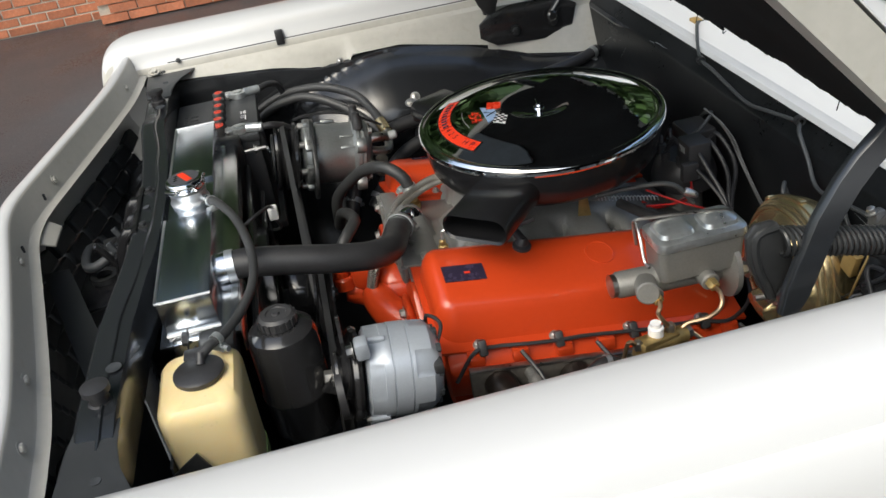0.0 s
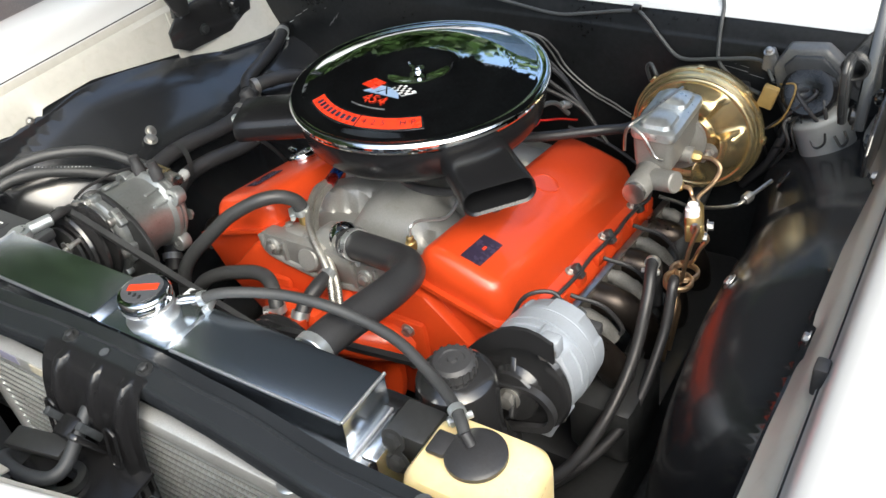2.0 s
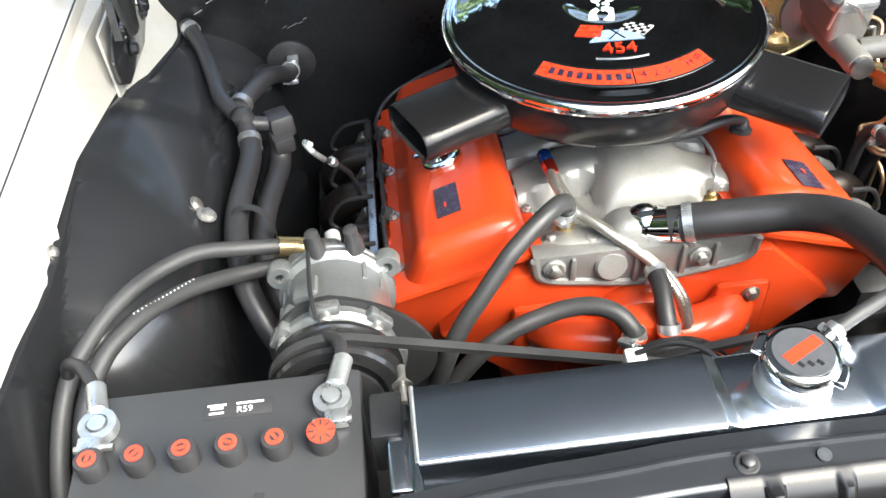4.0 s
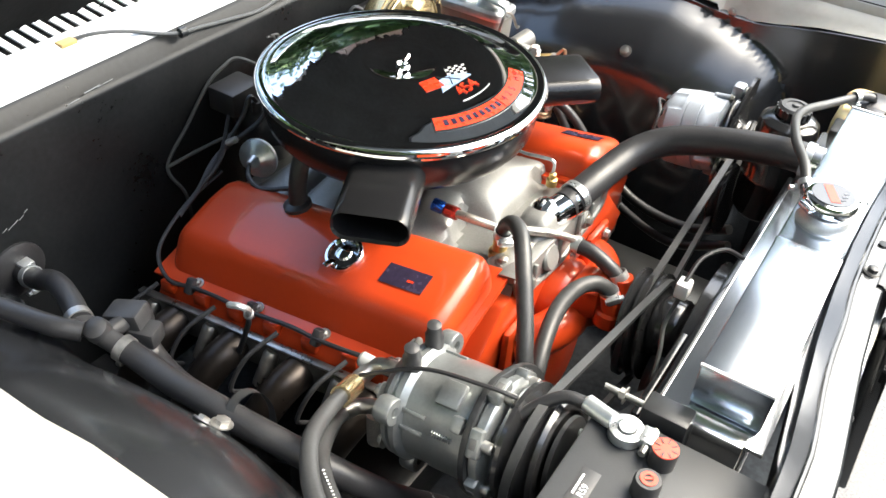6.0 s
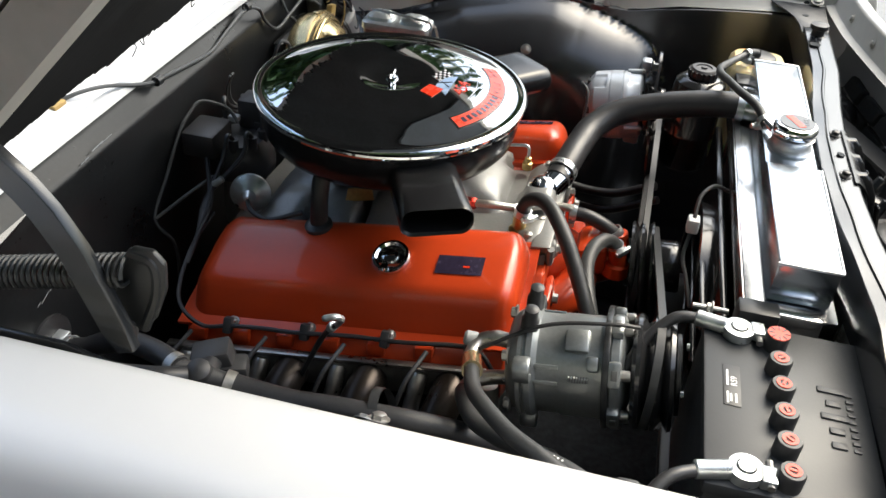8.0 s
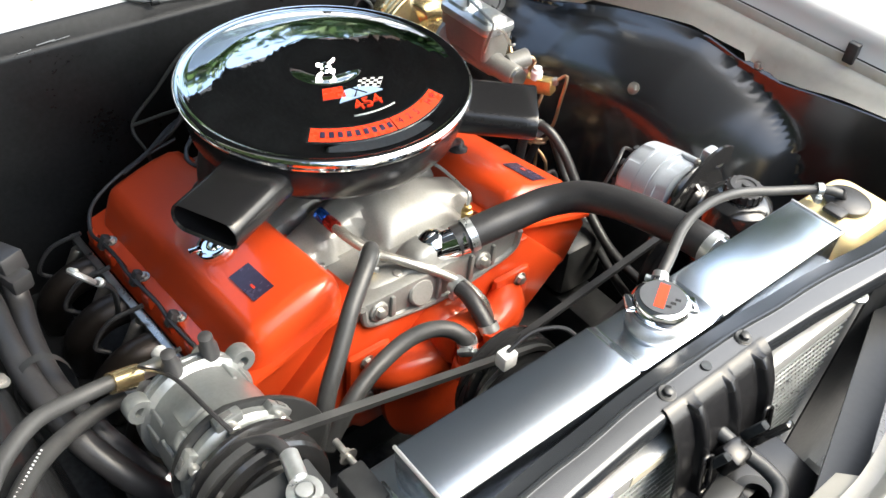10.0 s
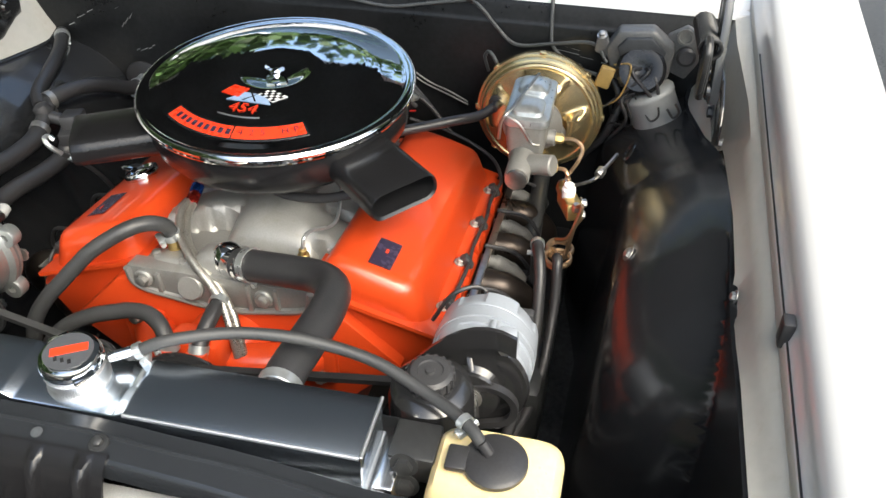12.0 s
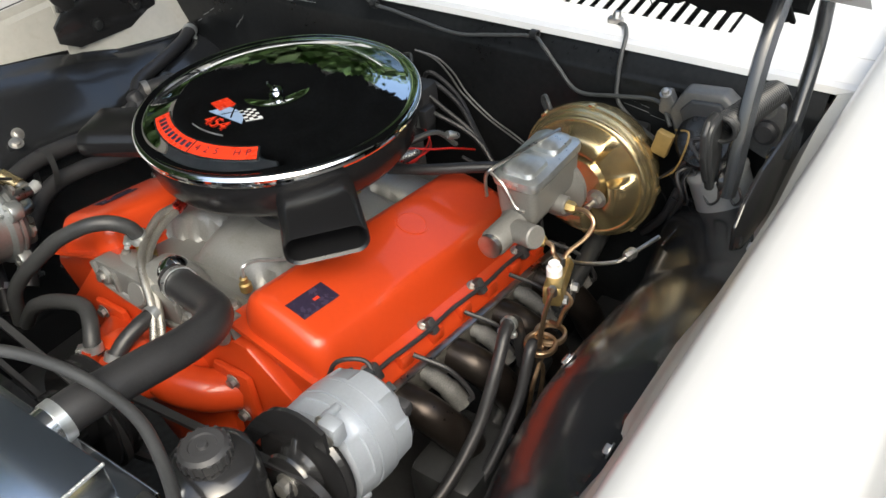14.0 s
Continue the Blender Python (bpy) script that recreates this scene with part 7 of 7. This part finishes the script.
wt2 = thing("washer_tube", (0.42, -0.356, 1.03), "grey washer tubing hanging from a nozzle", "tube")
part("tube", tube([(0.424, -0.352, 1.040), (0.412, -0.372, 1.046), (0.388, -0.386, 1.04), (0.366, -0.39, 1.02), (0.352, -0.392, 0.99), (0.338, -0.40, 0.955), (0.325, -0.44, 0.93), (0.29, -0.485, 0.935)], 0.0034, 8, 6), M_GREYTUBE, wt2)
part("nozzle", box((0.424, -0.350, 1.046), (0.012, 0.024, 0.010), 0.002), M_STEEL, wt2)
part("nozzle_tip", lathe([(0.008, 0), (0.006, 0.01), (0.0, 0.012)], (0.424, -0.352, 1.050), (0.2, 0, 1), 12), M_STEEL, wt2)
wm = thing("wiper_motor", (0.34, -0.57, 0.82), "grey wiper motor with a black round cover and wiring", "wiper motor")
part("gearbox", prism([(0.345, -0.495, 0.975), (0.345, -0.515, 1.012), (0.345, -0.575, 1.018), (0.345, -0.615, 0.985), (0.345, -0.610, 0.925), (0.345, -0.56, 0.895), (0.345, -0.51, 0.92)], (0, 0, 0), (-0.034, 0, 0), 0.006), M_DULL, wm)
part("gearbox_lip", prism([(0.311, -0.515, 0.985), (0.311, -0.530, 1.004), (0.311, -0.573, 1.008), (0.311, -0.60, 0.982), (0.311, -0.595, 0.94), (0.311, -0.53, 0.94)], (0, 0, 0), (-0.010, 0, 0), 0.003), M_HAZEDUST, wm)
part("round_cover", lathe([(0.042, 0.0), (0.044, 0.004), (0.044, 0.016), (0.038, 0.022), (0.020, 0.024), (0.012, 0.020), (0, 0.020)], (0.303, -0.562, 0.945), (-0.85, 0.05, 0.5), 32), M_PAN, wm, "round black plastic cover")
can = part("motor_can", lathe([(0.030, -0.004), (0.044, 0.0), (0.047, 0.004), (0.047, 0.010), (0.0455, 0.012), (0.0455, 0.080), (0.041, 0.090), (0.012, 0.094), (0.010, 0.100), (0, 0.100)], (0.305, -0.578, 0.905), (-0.12, -0.42, -0.9), 36), M_GREYP, wm, "dull silver motor can")
part("can_clip", tube([(0.262, -0.575, 0.888), (0.255, -0.590, 0.872), (0.256, -0.602, 0.882), (0.262, -0.600, 0.898)], 0.0022, 7), M_SATIN, can)
part("can_clip", tube([(0.258, -0.615, 0.898), (0.252, -0.628, 0.885), (0.254, -0.636, 0.896), (0.262, -0.628, 0.908)], 0.0022, 7), M_SATIN, can)
part("bracket", prism([(0.335, -0.475, 0.965), (0.335, -0.478, 1.000), (0.335, -0.492, 1.002), (0.335, -0.500, 0.985), (0.335, -0.512, 0.972), (0.335, -0.505, 0.952)], (0, 0, 0), (-0.016, 0, 0), 0.003), M_DULL, wm)
part("bracket_stud", hexbolt((0.318, -0.486, 0.998), (-0.4, 0.1, 1), 0.006, 0.008), M_BOLT, wm)
part("bracket", prism([(0.348, -0.600, 1.000), (0.348, -0.632, 1.020), (0.348, -0.655, 1.005), (0.348, -0.660, 0.950), (0.348, -0.640, 0.915), (0.348, -0.605, 0.930)], (0, 0, 0), (-0.012, 0, 0), 0.004), M_DULL, wm)
part("bracket_hole", lathe([(0.013, 0), (0.015, 0.002), (0.015, 0.004), (0.011, 0.004), (0.010, 0.001)], (0.336, -0.630, 1.000), (-1, 0, 0.1), 20), M_IRON, wm)
part("bracket_boss", lathe([(0.017, 0), (0.017, 0.016), (0.012, 0.020), (0, 0.020)], (0.336, -0.636, 0.965), (-1, 0, 0.2), 24), M_PLASTIC, wm)
part("plug", box((0.285, -0.500, 0.935), (0.014, 0.026, 0.040), 0.003, Matrix.Rotation(radians(15), 4, "X")), M_TAN, wm, "tan harness plug")
rnd = random.Random(9)
for k in range(9):
    a = V(0.292 + rnd.uniform(-0.015, 0.015), -0.54 + rnd.uniform(-0.05, 0.04), 0.935 + rnd.uniform(-0.03, 0.02))
    part("wire", tube([a, a + V(-0.025, rnd.uniform(-0.03, 0.03), rnd.uniform(-0.01, 0.02)), a + V(-0.03, rnd.uniform(-0.03, 0.05), -0.05), a + V(0.01, rnd.uniform(-0.03, 0.05), -0.10 + rnd.uniform(-0.03, 0.03)), a + V(0.03, rnd.uniform(-0.03, 0.06), -0.15)], rnd.choice((0.0016, 0.0022, 0.0034)), 7), rnd.choice((M_RUBBER, M_RUBBER, M_RUBBER, M_RUBBER, M_TAN)), wm)
fw = thing("firewall_harness", (0.33, -0.45, 0.80), "black wiring harness below the booster", "cable")
part("loom", tube([(0.34, -0.50, 0.92), (0.315, -0.53, 0.88), (0.30, -0.52, 0.83), (0.31, -0.50, 0.78), (0.33, -0.46, 0.72)], 0.008, 10), M_RUBBER, fw)
part("wire", tube([(0.33, -0.28, 0.90), (0.318, -0.275, 0.935), (0.31, -0.285, 0.95), (0.30, -0.30, 0.935), (0.31, -0.31, 0.89)], 0.0035, 8), M_GREYTUBE, fw)
rodw = thing("cable_loop", (0.34, 0.14, 0.80), "thin grey vacuum line looped on the firewall", "cable")
part("line", tube([(0.275, 0.0, 0.915), (0.30, -0.01, 0.935), (0.335, 0.01, 0.950), (0.343, 0.037, 0.942), (0.347, 0.073, 0.921), (0.349, 0.127, 0.865), (0.349, 0.180, 0.81), (0.325, 0.17, 0.76), (0.33, 0.16, 0.68)], 0.0032, 8), M_GREYTUBE, rodw)
part("line", tube([(0.347, 0.180, 0.812), (0.31, 0.13, 0.840), (0.28, 0.095, 0.86)], 0.0032, 8), M_GREYTUBE, rodw)
part("line_end", lathe([(0.004, 0), (0.006, 0.003), (0.006, 0.02), (0.003, 0.022)], (0.275, 0.112, 0.852), (-0.7, -0.6, 0.5), 10), M_GREYP, rodw)
bw = thing("brace_rod", (0.34, -0.07, 0.90), "thin bright rod in front of the firewall", "rod")
part("rod", tube([(0.300, -0.03, 0.985), (0.312, -0.060, 0.970), (0.330, -0.075, 0.935), (0.340, -0.095, 0.895), (0.342, -0.145, 0.855), (0.335, -0.20, 0.835), (0.33, -0.24, 0.82)], 0.0019, 8), M_DULL, bw)
part("rod", tube([(0.300, -0.038, 0.985), (0.312, -0.070, 0.971), (0.330, -0.087, 0.938), (0.338, -0.107, 0.899), (0.340, -0.155, 0.860), (0.334, -0.205, 0.842), (0.33, -0.24, 0.826)], 0.0019, 8), M_DULL, bw)

# ---------- ahead of the radiator ----------
co = thing("ac_condenser", (-0.719, -0.027, 0.60), "bare aluminium condenser with thin flat tubes", "condenser")
CW, CY = 0.545, -0.0275
part("top_bar", box((-0.719, CY, 0.976), (0.020, CW, 0.024), 0.003), M_FIN, co)
for y, s in ((-0.308, -1), (0.253, 1)):
    part("header_tube", rod((-0.720, y, 0.60), (-0.720, y, 0.988), 0.0125, 20), M_FIN, co)
    part("tube_cap", lathe([(0.015, 0), (0.015, 0.004), (0.011, 0.006), (0, 0.006)], (-0.720, y, 0.988), (0, 0, 1), 24), M_ZINC, co)
    part("mount_bracket", box((-0.722, y + 0.021 * s, 0.985), (0.003, 0.022, 0.075), 0.001), M_ZINC, co)
    part("bracket_bolt", hexbolt((-0.724, y + 0.021 * s, 1.016), (-0.6, 0, 1), 0.0065, 0.009), M_BOLT, co)
for k in range(26):
    part("flat_tube", box((-0.719, CY, 0.957 - 0.0135 * k), (0.018, CW, 0.0032)), M_ZINC, co)
fins = bmesh.new()
for k in range(26):
    for j in range(68):
        join_y = CY - CW / 2 + 0.003 + j * 0.0079
        v0 = [fins.verts.new((-0.727 + a, join_y + b, 0.9505 - 0.0135 * k + c)) for a, b, c in ((0, 0, -0.005), (0.016, 0, -0.005), (0.016, 0.004, 0.005), (0, 0.004, 0.005))]
        fins.faces.new(v0)
tagged(part("fin_core", fins, M_FIN, co), kind="stuff")
part("backing", box((-0.704, CY, 0.77), (0.003, CW, 0.38)), M_CORE, co)
part("paint_mark", lathe([(0.0085, 0), (0.0085, 0.0008)], (-0.7292, 0.219, 0.979), (-1, 0, 0), 20), M_TEAL, co, "teal paint dab")
part("sticker", box((-0.7294, 0.165, 0.978), (0.0008, 0.038, 0.014)), M_LILAC, co)
part("sticker", box((-0.7294, 0.092, 0.978), (0.0008, 0.052, 0.014)), M_BUFF, co)
part("print_bar", box((-0.7294, 0.202, 0.978), (0.0006, 0.008, 0.006)), M_PLASTIC, co)
part("inlet_pipe", tube([(-0.732, 0.262, 0.90), (-0.742, 0.28, 0.905), (-0.745, 0.298, 0.89), (-0.74, 0.305, 0.85)], 0.007, 12), M_STEEL, co)
part("inlet_nut", lathe([(0.011, 0), (0.011, 0.014), (0.008, 0.018)], (-0.728, 0.262, 0.897), (-0.5, 0.8, 0.2), 6), M_BRASS, co)


def horn(at, label):
    h = thing("horn", at, label, "horn", "horns")
    p = V(*at)
    part("bell", lathe([(0.0, 0), (0.040, 0.0), (0.046, 0.006), (0.046, 0.014), (0.034, 0.024), (0.024, 0.03), (0, 0.032)], p, (-0.6, 0.2, 0.6), 32), M_SATIN, h)
    part("bracket", box(p + V(0.03, 0, -0.02), (0.04, 0.03, 0.05), 0.004), M_SATIN, h)
    part("terminal", box(p + V(0.0, 0.02, 0.03), (0.014, 0.014, 0.02), 0.002), M_PLASTIC, h)


horn((-0.785, -0.46, 0.90), "black disc horn below the nose panel")
horn((-0.785, 0.46, 0.88), "black disc horn below the nose panel")
dr = thing("wiring_plug", (-0.76, -0.36, 0.95), "black front wiring bracket beside the condenser", "connector")
part("plate", box((-0.752, -0.42, 0.945), (0.006, 0.08, 0.09), 0.003), M_SATIN, dr)
part("plug", box((-0.762, -0.41, 0.955), (0.016, 0.030, 0.022), 0.003), M_PLASTIC, dr)
part("wire", tube([(-0.768, -0.405, 0.95), (-0.79, -0.39, 0.93), (-0.79, -0.42, 0.89), (-0.77, -0.46, 0.87)], 0.004, 8), M_RUBBER, dr)

# ---------- trees behind the drive, seen mirrored in the bright metal ----------
def tree(at, height, spread, seed, label):
    r = random.Random(seed)
    t = thing("tree", at, label, "tree", "garden trees")
    p = V(*at)
    bm = tube([p, p + V(0.1, 0.05, height * 0.25), p + V(-0.05, 0.1, height * 0.5), p + V(0.05, 0, height * 0.8)], [0.22, 0.17, 0.12, 0.05], 10, 4)
    tips = []
    for k in range(22):
        a = r.uniform(0, 6.28)
        z0 = height * r.uniform(0.12, 0.68)
        q = p + V(math.cos(a) * spread * r.uniform(0.5, 1), math.sin(a) * spread * r.uniform(0.5, 1), z0 + height * r.uniform(0.1, 0.3))
        tube([p + V(0, 0, z0), (p + V(0, 0, z0)).lerp(q, 0.5) + V(0, 0, 0.2), q], [0.08, 0.05, 0.02], 6, 3, bm)
        tips.append(q)
    part("trunk", bm, M_BARK, t)
    vs, fs = [], []
    for k in range(7000):
        c = r.choice(tips)
        g = V(r.gauss(0, 1), r.gauss(0, 1), r.gauss(0, 0.9)) * spread * 0.36
        q = c + g
        if q.z < at[2] + height * 0.12:
            continue
        n = V(r.gauss(0, 1), r.gauss(0, 1), r.gauss(0.6, 1)).normalized()
        u_ = n.orthogonal().normalized()
        w_ = n.cross(u_)
        s = r.uniform(0.14, 0.34)
        i = len(vs)
        vs += [q - u_ * s, q - w_ * s * 0.5, q + u_ * s, q + w_ * s * 0.5]
        fs.append((i, i + 1, i + 2, i + 3))
    me = bpy.data.meshes.new("crown")
    me.from_pydata([v_ - p for v_ in vs], [], fs)
    me.materials.append(M_LEAF)
    cr = new("crown", me)
    cr.parent = t


for k, (x, y, h, s) in enumerate(((-9.0, 7.2, 8.5, 2.6), (-6.4, 8.4, 9.5, 2.8), (-4.0, 7.6, 9.0, 2.6), (-1.6, 8.6, 10.5, 2.8), (0.8, 7.6, 9.5, 2.6), (3.2, 8.6, 10.0, 2.8), (6.0, 8.0, 6.0, 2.2), (9.5, 5.5, 5.5, 2.2), (11.5, 2.0, 5.5, 2.2), (12.0, -2.0, 6.0, 2.4), (9.0, -8.0, 6.5, 2.4), (4.0, -9.5, 6.5, 2.4))):
    tree((x, y, GROUND), h, s, 20 + k, "leafy green tree beyond the driveway")

# ---------- brick wall beyond the drive ----------
bw_ = tagged(new("wall_brick"), "orange-brown brick wall at the edge of the asphalt", "wall", "", "structure")
bw_.location = (-1.0, 5.6, GROUND)
part("mortar_core", box((-1.0, 5.70, GROUND + 0.6), (7.0, 0.18, 1.2)), M_MORTAR, bw_)
part("mortar_core", box((-1.25, 5.52, GROUND + 0.16), (0.96, 0.20, 0.30)), M_MORTAR, bw_)
bme = finish(box((0, 0, 0), (0.195, 0.10, 0.057), 0.004, seg=1), "brick", M_BRICK)
rest = bmesh.new()
rnd = random.Random(2)
count = 0
for row in range(17):
    for col in range(34):
        x = -4.4 + col * 0.206 + (0.103 if row % 2 else 0)
        z = GROUND + 0.035 + row * 0.068
        dy = rnd.uniform(-0.004, 0.004)
        if row < 9 and -4.2 < x < 2.4 and count < 290:
            q = new("brick", bme)
            q.parent = bw_
            q.location = V(x, 5.652 + dy, z) - bw_.location
            count += 1
        else:
            join(rest, box((x, 5.652 + dy, z), (0.195, 0.10, 0.057)))
for row in range(4):
    for col in range(5):
        x = -1.63 + col * 0.206 + (0.08 if row % 2 else 0)
        join(rest, box((x, 5.44, GROUND + 0.04 + row * 0.068), (0.195, 0.09, 0.057)))
tagged(part("bricks_beyond", rest, M_BRICK, bw_), kind="stuff")
